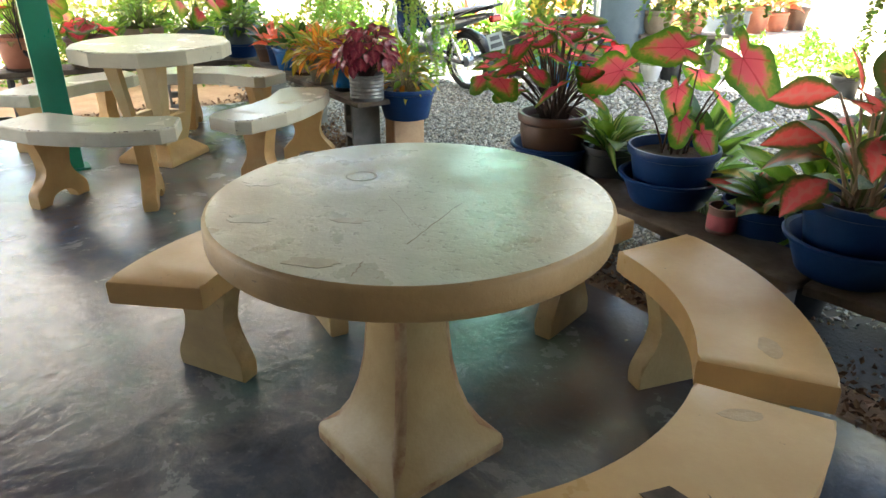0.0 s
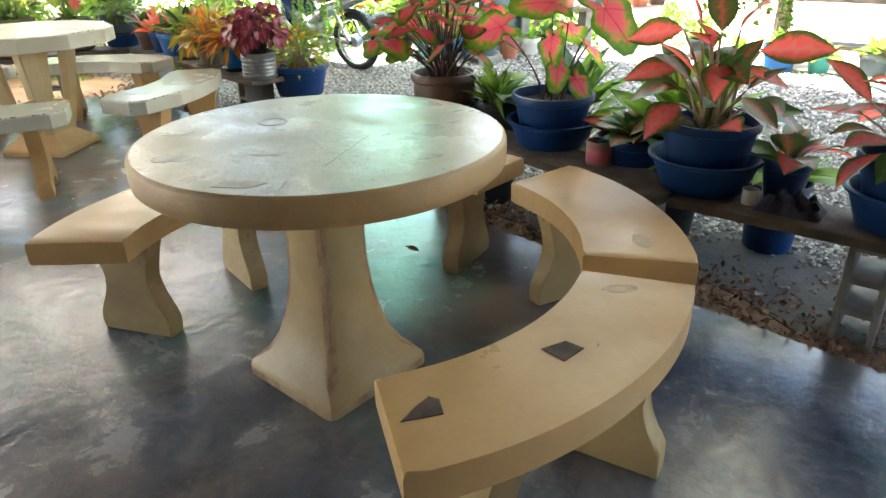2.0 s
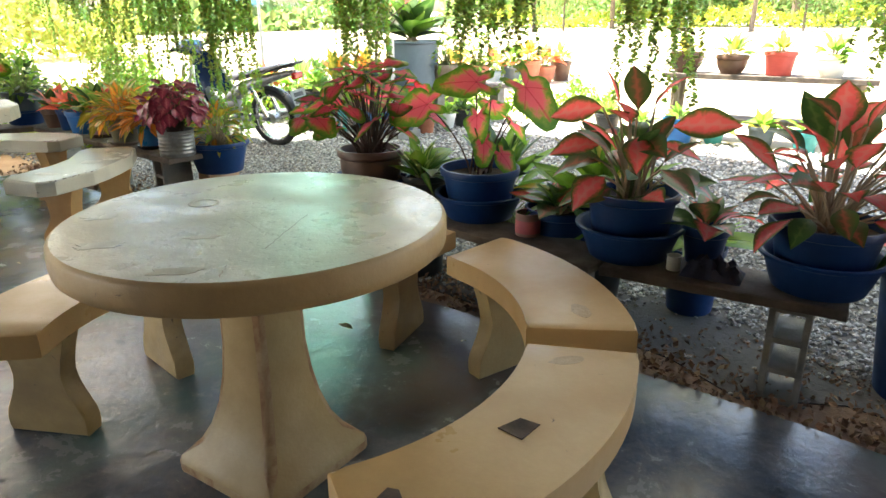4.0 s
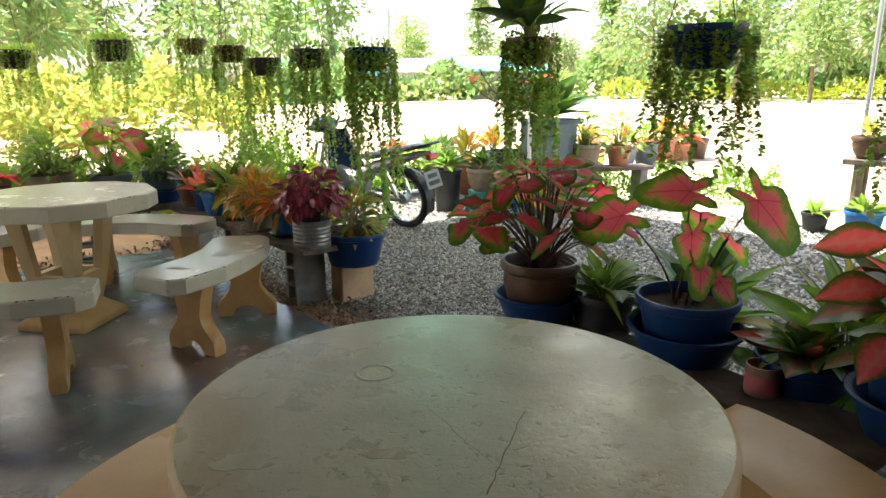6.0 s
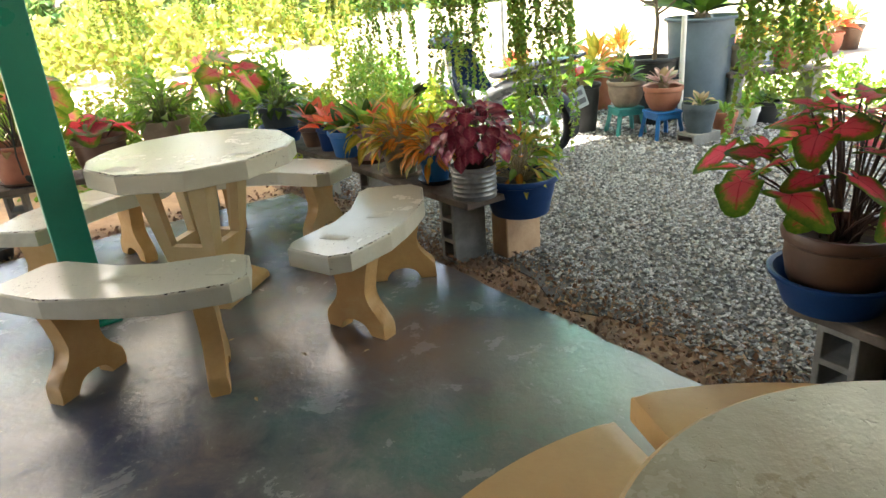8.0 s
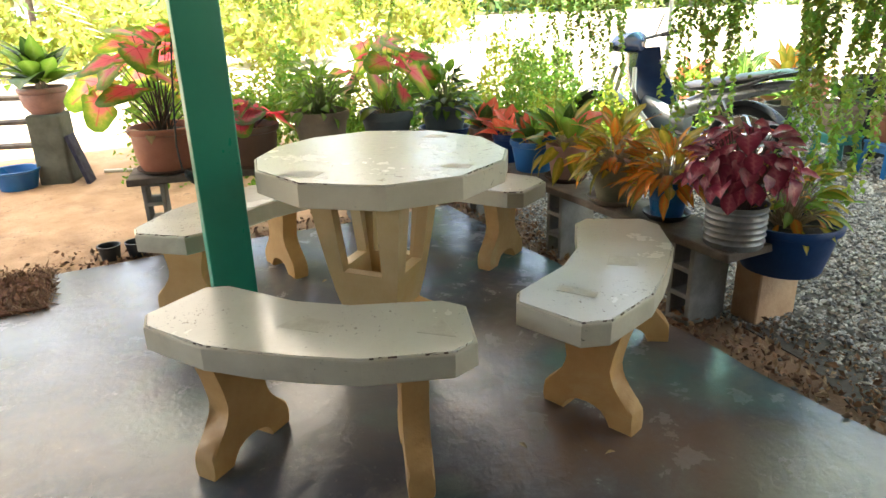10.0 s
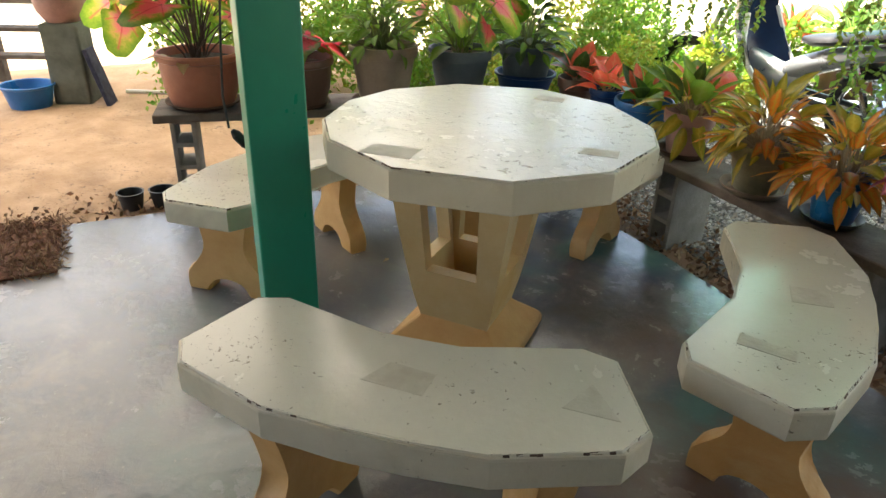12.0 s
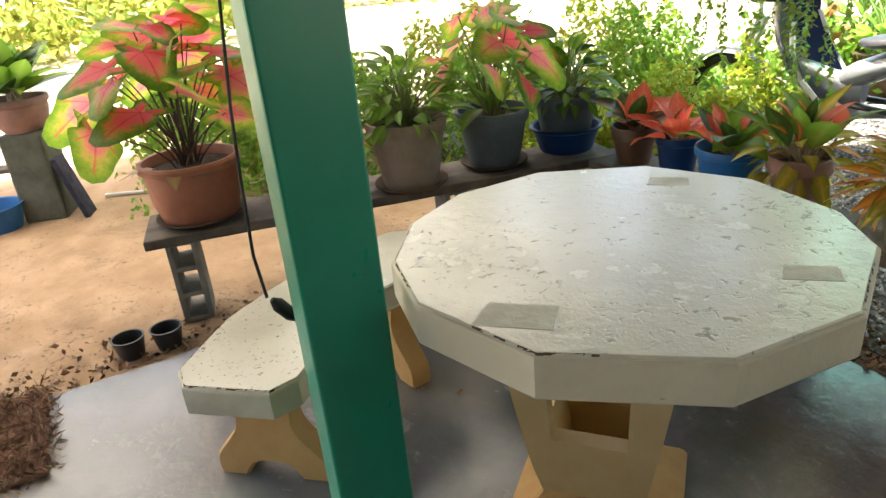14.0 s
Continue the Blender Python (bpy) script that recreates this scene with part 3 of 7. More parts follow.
YARD = pose(*CORNER, 0, 0, YARD_TURN)     # local x along the gravel edge, local y out over the gravel

ground_bm = bmesh.new()
for a, b in ((-1500, -60), (-60, 60), (60, 1500)):
    for c, d in ((-1500, -60), (-60, 60), (60, 1500)):
        ground_bm.faces.new([ground_bm.verts.new((x, y, -0.03)) for x, y in ((a, c), (b, c), (b, d), (a, d))])
bmesh.ops.remove_doubles(ground_bm, verts=ground_bm.verts, dist=0.01)
tagged(part("ground", ground_bm, M["earth"], None), "bare sandy yard bleached by the sun", "ground", kind="structure")

# slab, with a slightly uneven chipped edge
rnd = random.Random(5)
outline = []
for i in range(60):
    outline.append((9.0 * i / 60, rnd.uniform(-0.012, 0.012)))
outline += [(9.0, -6.5), (1.0, -6.5)]
for i in range(30):
    outline.append((rnd.uniform(-0.012, 0.012), -6.5 + 6.5 * i / 30 + 0.02))
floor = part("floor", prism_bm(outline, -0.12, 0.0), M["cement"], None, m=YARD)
tagged(floor, "polished grey cement floor with stains, painted sheen and shade", "floor", kind="structure")

# roof, and an unseen wall added behind
bm = bmesh.new()
n = 150
cols = [(-0.85 + 10.05 * i / n) for i in range(n + 1)]
rows2 = []
for y in (-7.0, 1.5):
    rows2.append([bm.verts.new((x, y, 2.62 - 0.02 * y + 0.02 * math.sin(x * 40))) for x in cols])
    rows2.append([bm.verts.new((x, y, 2.628 - 0.02 * y + 0.02 * math.sin(x * 40))) for x in cols])
for i in range(n):
    bm.faces.new((rows2[1][i], rows2[1][i + 1], rows2[3][i + 1], rows2[3][i]))
    bm.faces.new((rows2[0][i], rows2[2][i], rows2[2][i + 1], rows2[0][i + 1]))
tagged(part("ceiling", bm, M["roof"], None, m=YARD), "corrugated grey sheet roof over the seating", "roof", kind="structure")
# out of view: cloths added only to dim the gravel and the left ground
for x0, x1, y0, y1, cloth in ((-0.35, 6.6, 1.46, 3.7, "unseen_canopy"), (-4.5, -0.74, -6.5, 1.2, "unseen_pale_cloth")):
    unseen_canopy = bmesh.new()
    nx, ny = 14, 8
    g = [[unseen_canopy.verts.new((x0 + (x1 - x0) * i / nx, y0 + (y1 - y0) * j / ny, 2.60 - 0.04 * abs(math.sin(i * 0.9)) - 0.03 * math.sin(j))) for j in range(ny + 1)] for i in range(nx + 1)]
    for i in range(nx):
        for j in range(ny):
            unseen_canopy.faces.new((g[i][j], g[i + 1][j], g[i + 1][j + 1], g[i][j + 1]))
    tagged(part("awning", unseen_canopy, M[cloth], None, m=YARD), "unseen cloth added to keep sun off the ground", "awning", kind="structure")
dirt = [(0.0, -6.5), (-0.01, 0.35)] + [(-0.3 - 0.5 * k + 0.15 * math.sin(k * 2.3), 0.6 - 0.12 * k + 0.1 * math.sin(k * 1.7)) for k in range(9)] + [(-4.6, -6.5)]
tagged(part("dirt_path", prism_bm(dirt, -0.06, -0.024), M["dirt"], None, m=YARD), "bare reddish sandy earth beside the floor", "path", kind="structure")
# never in view: dark walls added to cut bounced light from behind
bm = box_bm(0.16, 7.65, 3.0, (9.08, -3.6, 1.4))
box_bm(6.0, 0.16, 3.0, (6.0, -6.6, 1.4), 0, 2, bm)
tagged(part("wall_back", bm, M["unseen_wall"], None, m=YARD), "unseen dark wall added to dim the seating", "wall", kind="structure")

# the green post beside the second table
post = thing("post", pose(-2.312, 4.012, 0, 0, 0, YARD_TURN), "square steel post painted glossy green", "post")
part("shaft", box_bm(0.09, 0.155, 2.85, (0, 0, 1.425), 0.006), M["green_paint"], post)
part("foot_plate", box_bm(0.16, 0.22, 0.012, (0, 0, 0.006), 0.003), M["green_paint"], post)

# ---------------------------------------------------------------- round table and its four curved benches
ROUND = Vector((0.221, 1.697, 0))
table = thing("round_table", Matrix.Translation(ROUND), "round pale stone table with a worn stained top", "table")
prof = [(0.0, 0.665), (0.470, 0.661), (0.494, 0.663), (0.500, 0.669), (0.503, 0.69), (0.502, 0.727), (0.499, 0.735), (0.491, 0.74)]
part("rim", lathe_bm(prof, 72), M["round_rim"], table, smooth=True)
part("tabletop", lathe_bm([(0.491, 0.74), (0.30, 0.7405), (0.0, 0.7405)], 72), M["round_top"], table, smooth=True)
ped = bmesh.new()
levels = [(0.278, 0.0), (0.278, 0.03), (0.262, 0.045), (0.214, 0.09), (0.178, 0.14), (0.150, 0.21), (0.132, 0.29), (0.122, 0.38), (0.120, 0.46), (0.126, 0.54), (0.139, 0.61), (0.157, 0.665)]
rings = [[ped.verts.new((r * math.cos(a), r * math.sin(a), z)) for a in (math.radians(d) for d in (0, 90, 180, 270))] for r, z in levels]
for a, b in zip(rings, rings[1:]):
    for i in range(4):
        ped.faces.new((a[i], a[(i + 1) % 4], b[(i + 1) % 4], b[i]))
ped.faces.new(rings[0][::-1])
ped.faces.new(rings[-1])
corner_edges = [e for e in ped.edges if abs(e.verts[0].co.z - e.verts[1].co.z) > 1e-4]
bmesh.ops.bevel(ped, geom=corner_edges, offset=0.022, segments=2, affect="EDGES", profile=0.5)
pedestal = part("pedestal", ped, M["pedestal"], table, m=Matrix.Translation((-0.014, -0.034, 0)), smooth=True)
pedestal.data.materials.append(M["rust_edge"])
for poly_ in pedestal.data.polygons:
    facing = (math.degrees(math.atan2(poly_.normal.y, poly_.normal.x)) + 45) % 90 - 45
    if abs(poly_.normal.z) < 0.95 and (abs(facing) < 30 or poly_.center.z < 0.03):
        poly_.material_index = 1
ring_mark = lathe_bm([(0.034, 0.7412), (0.036, 0.7422), (0.041, 0.7422), (0.043, 0.7412)], 28)
part("ring_mark", ring_mark, M["patch"], table, m=Matrix.Translation((0.067 - ROUND.x, 1.833 - ROUND.y, 0)))


def wavy_leg(width_top, width_waist, width_foot, height, thick, arch=0.0):
    """A slab leg with a waist, seen flat along x; arch cuts the foot."""
    def half(t):
        if t < 0.18:
            return width_foot / 2 * (1 - 0.05 * t)
        if t < 0.5:
            k = (t - 0.18) / 0.32
            return width_foot / 2 + (width_waist - width_foot) / 2 * (0.5 - 0.5 * math.cos(math.pi * k))
        k = (t - 0.5) / 0.5
        return width_waist / 2 + (width_top - width_waist) / 2 * k ** 1.6
    n = 14
    right = [(half(i / n), height * i / n) for i in range(n + 1)]
    left = [(-x, z) for x, z in right[::-1]]
    bottom = []
    if arch:
        w = width_foot / 2 * 0.52
        bottom = [(-w * math.cos(math.pi * k / 8), arch * math.sin(math.pi * k / 8) ** 0.7) for k in range(9)]
    outline = right + left + bottom
    bm = bmesh.new()
    a = [bm.verts.new((x, -thick / 2, z)) for x, z in outline]
    b = [bm.verts.new((x, thick / 2, z)) for x, z in outline]
    m = len(outline)
    fa = bm.faces.new(a)
    fb = bm.faces.new(b[::-1])
    for i in range(m):
        bm.faces.new((a[i], b[i], b[(i + 1) % m], a[(i + 1) % m]))
    bmesh.ops.bevel(bm, geom=list(set(fa.edges) | set(fb.edges)), offset=0.006, segments=1, affect="EDGES")
    bmesh.ops.triangulate(bm, faces=[f for f in bm.faces if len(f.verts) > 4])
    return bm


def arc_bench(r0, r1, a0, a1, label, legs, group="curved benches"):
    mid = (a0 + a1) / 2
    rm = (r0 + r1) / 2
    c = ROUND + Vector((math.cos(radians(mid)), math.sin(radians(mid)), 0)) * rm
    bench = thing("curved_bench", pose(c.x, c.y, 0, 0, 0, mid), label, "bench", group)
    half = (a1 - a0) / 2
    n = 20
    outline = [(r1 * math.cos(radians(-half + 2 * half * i / n)) - rm, r1 * math.sin(radians(-half + 2 * half * i / n))) for i in range(n + 1)]
    outline += [(r0 * math.cos(radians(half - 2 * half * i / n)) - rm, r0 * math.sin(radians(half - 2 * half * i / n))) for i in range(n + 1)]
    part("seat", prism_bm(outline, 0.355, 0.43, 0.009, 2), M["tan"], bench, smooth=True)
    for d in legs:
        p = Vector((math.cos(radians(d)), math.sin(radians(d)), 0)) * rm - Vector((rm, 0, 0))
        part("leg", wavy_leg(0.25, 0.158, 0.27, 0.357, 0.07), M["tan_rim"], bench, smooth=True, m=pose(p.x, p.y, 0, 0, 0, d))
    return bench


bench_a = arc_bench(0.61, 0.90, 112, 177, "curved tan stone bench with a pale worn seat", (-20, 15))
bench_b = arc_bench(0.68, 0.97, 45, 107, "curved tan stone bench on two waisted legs", (-20, 20))
bench_c = arc_bench(0.72, 1.02, -16, 34.5, "curved tan stone bench close beside the potted plants", (-15, 15))
bench_d = arc_bench(0.725, 1.005, -79, -23, "curved tan stone bench with two dark chipped hollows", (-16, 16))


def hollow(bench, world_xy, outline, material, z=0.4315, name="chip"):
    """A shallow worn patch lying on a bench seat or a table."""
    m = bench.matrix_basis.inverted() @ Matrix.Translation((world_xy[0], world_xy[1], 0))
    part(name, prism_bm(outline, z - 0.003, z, 0.001, 1), M[material], bench, m=m)


# ---------------------------------------------------------------- many-sided table and its four benches
FACET = Vector((-1.795, 4.313, 0))
table2 = thing("faceted_table", Matrix.Translation(FACET), "twelve-sided cream stone table with a pitted top on an ochre foot", "table")
angles = (-108, -72, -40, -7, 15, 46, 79, 114, 145, 170, 195, 219)
poly = [(0.48 * math.cos(radians(a)), 0.48 * math.sin(radians(a))) for a in angles]
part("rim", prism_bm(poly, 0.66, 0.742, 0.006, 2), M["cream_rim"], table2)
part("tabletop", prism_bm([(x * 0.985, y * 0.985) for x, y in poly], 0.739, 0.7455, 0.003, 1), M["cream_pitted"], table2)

FOOT_TURN = -10


def frame_panel(w0, w1, z0, z1, thick, hole):
    """One side of the table's foot: a slab that widens upward, with an open window."""
    (hx, hz0, hz1) = hole
    def half(z):
        return (w0 + (w1 - w0) * ((z - z0) / (z1 - z0)) ** 0.8) / 2
    def shift(z):
        return half(z)
    bm = bmesh.new()
    zs = [z0, (z0 + hz0) / 2, hz0, (hz0 + hz1) / 2, hz1, z1]
    grid = []
    for z in zs:
        h = half(z)
        grid.append([(-h, z), (-hx * (0.8 + 0.2 * (z - z0) / (z1 - z0)), z), (hx * (0.8 + 0.2 * (z - z0) / (z1 - z0)), z), (h, z)])
    front = [[bm.verts.new((x, -shift(z), z)) for x, z in row] for row in grid]
    back = [[bm.verts.new((x * (1 - thick / half(z)) if k in (0, 3) else x, -shift(z) + thick, z)) for k, (x, z) in enumerate(row)] for row in grid]
    def solid(r, c):
        return not (c == 1 and 2 <= r < 4)
    for r in range(5):
        for c in range(3):
            if not solid(r, c):
                continue
            bm.faces.new((front[r][c], front[r][c + 1], front[r + 1][c + 1], front[r + 1][c]))
            bm.faces.new((back[r][c], back[r + 1][c], back[r + 1][c + 1], back[r][c + 1]))
    for r in (2, 3):
        bm.faces.new((front[r][1], front[r + 1][1], back[r + 1][1], back[r][1]))
        bm.faces.new((front[r][2], back[r][2], back[r + 1][2], front[r + 1][2]))
    bm.faces.new((front[2][1], back[2][1], back[2][2], front[2][2]))
    bm.faces.new((front[4][1], front[4][2], back[4][2], back[4][1]))
    return bm


panel = frame_panel(0.225, 0.395, 0.105, 0.662, 0.045, (0.096, 0.30, 0.615))
panel_mesh = mesh_of("panel", panel, M["ochre_pale"])
for k in range(4):
    piece("panel", panel_mesh, table2, pose(-0.037, 0.008, 0, 0, 0, FOOT_TURN + 90 * k))
base = bmesh.new()
levels = [(0.205, 0.0), (0.205, 0.032), (0.195, 0.046), (0.124, 0.108), (0.112, 0.125)]
rings = [[base.verts.new((sx_ * w, sy_ * w, z)) for sx_, sy_ in ((-1, -1), (1, -1), (1, 1), (-1, 1))] for w, z in levels]
for a, b in zip(rings, rings[1:]):
    for i in range(4):
        base.faces.new((a[i], a[(i + 1) % 4], b[(i + 1) % 4], b[i]))
base.faces.new(rings[0][::-1])
base.faces.new(rings[-1])
bmesh.ops.bevel(base, geom=list(base.edges), offset=0.006, segments=1, affect="EDGES")
part("base", base, M["ochre"], table2, m=pose(-0.037, 0.01, 0, 0, 0, FOOT_TURN))

half_shape = [(0.995, 4), (1.01, 13), (1.012, 27), (0.97, 31.5), (0.75, 35.4), (0.69, 31.5), (0.668, 20), (0.678, 8)]


def worn_edge(parent, outline, z, seed, step=0.012, keep=0.55, width=(0.0015, 0.005)):
    """Chipped dark bits along an upper edge, broken into short runs."""
    rnd = random.Random(seed)
    bm = bmesh.new()
    n = len(outline)
    run = 0
    for i in range(n):
        a, b = Vector(outline[i]), Vector(outline[(i + 1) % n])
        d = b - a
        m = max(1, int(d.length / step))
        if d.length < 1e-6:
            continue
        side = Vector((-d.y, d.x)).normalized()
        for k in range(m):
            if run == 0:
                run = rnd.randint(2, 9) if rnd.random() < keep else -rnd.randint(2, 12)
            if run > 0:
                p, q = a.lerp(b, k / m), a.lerp(b, (k + 1) / m)
                w, o = rnd.uniform(*width), rnd.uniform(-0.001, 0.002)
                vs = [bm.verts.new((v.x, v.y, zz)) for v, zz in ((p + side * (o - 0.001), z - 0.004), (q + side * (o - 0.001), z - 0.004), (q + side * (o + w), z + 0.0012), (p + side * (o + w * 0.7), z + 0.0012))]
                bm.faces.new(vs)
                run -= 1
            else:
                run += 1
    tagged(part("worn_edge", bm, M["chip"], parent, "dark chipped paint along the edge"), kind="stuff")


def facet_bench(mid, shift, label, legs=(-19, 19)):
    rm = 0.84
    c = FACET + Vector((math.cos(radians(mid)), math.sin(radians(mid)), 0)) * (rm + shift)
    bench = thing("faceted_bench", pose(c.x, c.y, 0, 0, 0, mid), label, "bench", "cream benches")
    pts = [(r * math.cos(radians(a)) - rm, r * math.sin(radians(a))) for r, a in half_shape]
    outline = [(x, -y) for x, y in pts[:5][::-1]] + pts[:5] + pts[5:] + [(x, -y) for x, y in pts[5:][::-1]]
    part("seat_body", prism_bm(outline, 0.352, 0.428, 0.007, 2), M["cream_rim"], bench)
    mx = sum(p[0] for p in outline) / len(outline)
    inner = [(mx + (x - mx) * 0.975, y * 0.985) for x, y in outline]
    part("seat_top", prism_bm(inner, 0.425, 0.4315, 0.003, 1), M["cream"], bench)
    worn_edge(bench, inner, 0.4305, int(mid + 500), 0.012, 0.72, (0.0015, 0.004))
    for d in legs:
        p = Vector((math.cos(radians(d)), math.sin(radians(d)), 0)) * (rm + 0.03) - Vector((rm, 0, 0))
        part("leg", wavy_leg(0.235, 0.155, 0.33, 0.354, 0.075, 0.07), M["ochre"], bench, smooth=True, m=pose(p.x, p.y, 0, 0, 0, d))
    return bench


fb_front = facet_bench(-90.5, 0.0, "cream faceted stone bench with patched seat on ochre legs", (-15, 21))
fb_right = facet_bench(-12.7, 0.075, "cream faceted stone bench by the gravel edge")
fb_left = facet_bench(159.5, 0.06, "cream faceted stone bench behind the green post")
fb_back = facet_bench(86, 0.05, "cream faceted stone bench near the plank of crotons")
hollow(fb_front, (-1.415, 3.535), [(-0.055, -0.035), (0.06, -0.045), (0.0, 0.06)], "patch", 0.4325, "cement_patch")
hollow(fb_front, (-1.80, 3.50), [(-0.075, -0.03), (0.06, -0.045), (0.07, 0.03), (-0.035, 0.045)], "patch", 0.4323, "cement_patch")
hollow(fb_right, (-1.05, 3.86), [(-0.06, -0.02), (0.06, -0.06), (0.07, -0.02), (-0.045, 0.03)], "patch", 0.4325, "cement_patch")
hollow(fb_right, (-0.9, 4.12), [(-0.05, -0.04), (0.05, -0.04), (0.06, 0.04), (-0.04, 0.05)], "patch", 0.4323, "cement_patch")
worn_edge(table2, [(x * 0.987, y * 0.987) for x, y in poly], 0.7445, 9, 0.012, 0.62)
worn_edge(table, [(0.492 * math.cos(2 * math.pi * k / 90), 0.492 * math.sin(2 * math.pi * k / 90)) for k in range(90)], 0.7385, 10, 0.012, 0.25, (0.001, 0.004))

# ---------------------------------------------------------------- worn patches on the round table's set
hollow(bench_d, (0.455, 0.875), [(-0.045, -0.03), (0.035, -0.015), (0.03, 0.03), (0.01, 0.04), (-0.015, 0.012)], "chip", 0.4325)
hollow(bench_d, (0.755, 1.04), [(-0.045, 0.015), (-0.008, -0.035), (0.045, 0.008), (0.012, 0.04)], "chip", 0.4325)
hollow(bench_d, (0.955, 1.30), [(0.045 * math.cos(k * 0.52) * (1 + 0.15 * math.sin(k * 2.3)), 0.022 * math.sin(k * 0.52)) for k in range(12)], "worn_tan", 0.4303, "worn_spot")
hollow(bench_c, (1.10, 1.57), [(0.026 * math.cos(k * 0.52) * (1 + 0.15 * math.sin(k * 2.3)), 0.05 * math.sin(k * 0.52)) for k in range(12)], "worn_tan", 0.4303, "worn_spot")


# ---------------------------------------------------------------- leaves
def heart_leaf(name, material, wave=0.03, droop=0.35, seed=0):
    """A heart-shaped leaf one unit long, stalk joining near the notch at the origin, tip along +x, face up."""
    rnd = random.Random(seed)
    seg, fr = 28, (0.3, 0.6, 0.82, 0.93, 1.0)
    verts, rim, vein = [(0, 0, 0)], [0.0], [1.0]
    for f in fr:
        for i in range(seg):
            a = 2 * math.pi * i / seg
            d = abs((a + math.pi) % (2 * math.pi) - math.pi)
            r = 0.70 * math.exp(-(d / 0.62) ** 2) + 0.40 * math.exp(-((d - 1.15) / 0.75) ** 2) + 0.42 * math.exp(-((d - 2.5) / 0.42) ** 2)
            r *= 1 - 0.62 * math.exp(-((d - math.pi) / 0.22) ** 2)
            r *= f
            x, y = r * math.cos(a), r * math.sin(a)
            z = -droop * (x * x * 0.8 + y * y * 0.35) + wave * math.sin(5 * a + seed) * f * f + 0.12 * abs(y) * (1 - f * 0.4)
            verts.append((x, y, z))
            rim.append(f)
            vein.append(1.0 if i in (0, 4, 24, 9, 19, 12, 16) and f < 0.9 else 0.0)
    faces = [(0, 1 + i, 1 + (i + 1) % seg) for i in range(seg)]
    for k in range(len(fr) - 1):
        o, p = 1 + k * seg, 1 + (k + 1) * seg
        faces += [(o + i, p + i, p + (i + 1) % seg, o + (i + 1) % seg) for i in range(seg)]
    return mesh_from(name, verts, faces, material, True, {"rim": rim, "vein": vein})


def lance_leaf(name, material, width=0.3, droop=0.5, fold=0.25, power=0.8, wave=0.0, n=9):
    """A pointed leaf one unit long from the origin along +x, folded along its midrib."""
    verts, rim, vein = [], [], []
    for i in range(n + 1):
        t = i / n
        w = width * 0.5 * (math.sin(math.pi * min(1, t ** power)) if t < 1 else 0) + 0.004
        x = t - 0.12 * droop * t * t
        z = 0.16 * droop * math.sin(math.pi * t * 0.5) - droop * t * t * 0.62
        for k, s in enumerate((-1, -0.5, 0, 0.5, 1)):
            verts.append((x, s * w, z + abs(s) * w * fold + (wave * math.sin(t * 16 + s * 2) * abs(s) if wave else 0)))
            rim.append(abs(s) * 0.9)
            vein.append(1.0 if k == 2 else (0.75 if i % 2 == 0 and abs(s) < 0.6 else 0.0))
    faces = [(i * 5 + k, i * 5 + k + 1, i * 5 + k + 6, i * 5 + k + 5) for i in range(n) for k in range(4)]
    return mesh_from(name, verts, faces, material, True, {"rim": rim, "vein": vein})


HEART = {k: [heart_leaf("leaf", M[k], 0.02 + 0.012 * j, 0.25 + 0.2 * j, j) for j in range(3)]
         for k in ("caladium_red", "caladium_pink", "caladium_lime")}
LANCE = {k: [lance_leaf("leaf", M[k], w * (1 + 0.15 * j), 0.25 + 0.22 * j, 0.2, p, wv) for j in range(3)]
         for k, w, p, wv in (("aglaonema", 0.56, 0.9, 0.0), ("aglaonema_green", 0.50, 0.9, 0.0), ("flame", 0.46, 0.9, 0.0), ("croton", 0.27, 0.8, 0.014),
                             ("croton_yellow", 0.28, 0.8, 0.014), ("burgundy", 0.66, 0.85, 0.02), ("green_leaf", 0.34, 0.85, 0.0), ("dark_leaf", 0.42, 0.9, 0.0),
                             ("stripe_leaf", 0.11, 0.7, 0.0), ("dry_leaf", 0.4, 0.9, 0.02), ("pale_pink", 0.3, 0.85, 0.0))}


def leaf_pose(at, azimuth, tilt, roll, size):
    """Tip points outward along azimuth and down by tilt degrees."""
    return Matrix.Translation(at) @ Euler((0, 0, radians(azimuth))).to_matrix().to_4x4() @ Euler((0, radians(tilt), 0)).to_matrix().to_4x4() \
        @ Euler((radians(roll), 0, 0)).to_matrix().to_4x4() @ Matrix.Diagonal((size, size, size, 1))


def stalked(plant, z, leaves, stem, radius=0.004, root=0.05, seed=0, swing=0):
    """Leaves on long stalks. leaves: (azimuth, reach, height over the soil, size, tilt, roll, mesh)."""
    rnd = random.Random(seed)
    many = len(leaves) > 62
    stems = bmesh.new()
    for az, reach, high, size, tilt, roll, me in leaves:
        a = radians(az)
        top = Vector((reach * math.cos(a), reach * math.sin(a), z + high))
        b = radians(az + rnd.uniform(-50, 50))
        foot = Vector((root * rnd.random() * math.cos(b), root * rnd.random() * math.sin(b), z - 0.01))
        out = Vector((-math.cos(a), -math.sin(a), 0)) * reach * 0.16
        if many:
            tube_bm(arc3(foot, top, 0, out, 4), radius, 4, stems, 0.6)
        else:
            part("stalk", tube_bm(arc3(foot, top, 0, out, 6), radius, 5, None, 0.6), M[stem], plant, smooth=True)
        piece("leaf", me, plant, leaf_pose(top, az + rnd.uniform(-swing, swing), tilt, roll, size))
    if many:
        tagged(part("twiggy_growth", stems, M[stem], plant, smooth=True), kind="stuff")


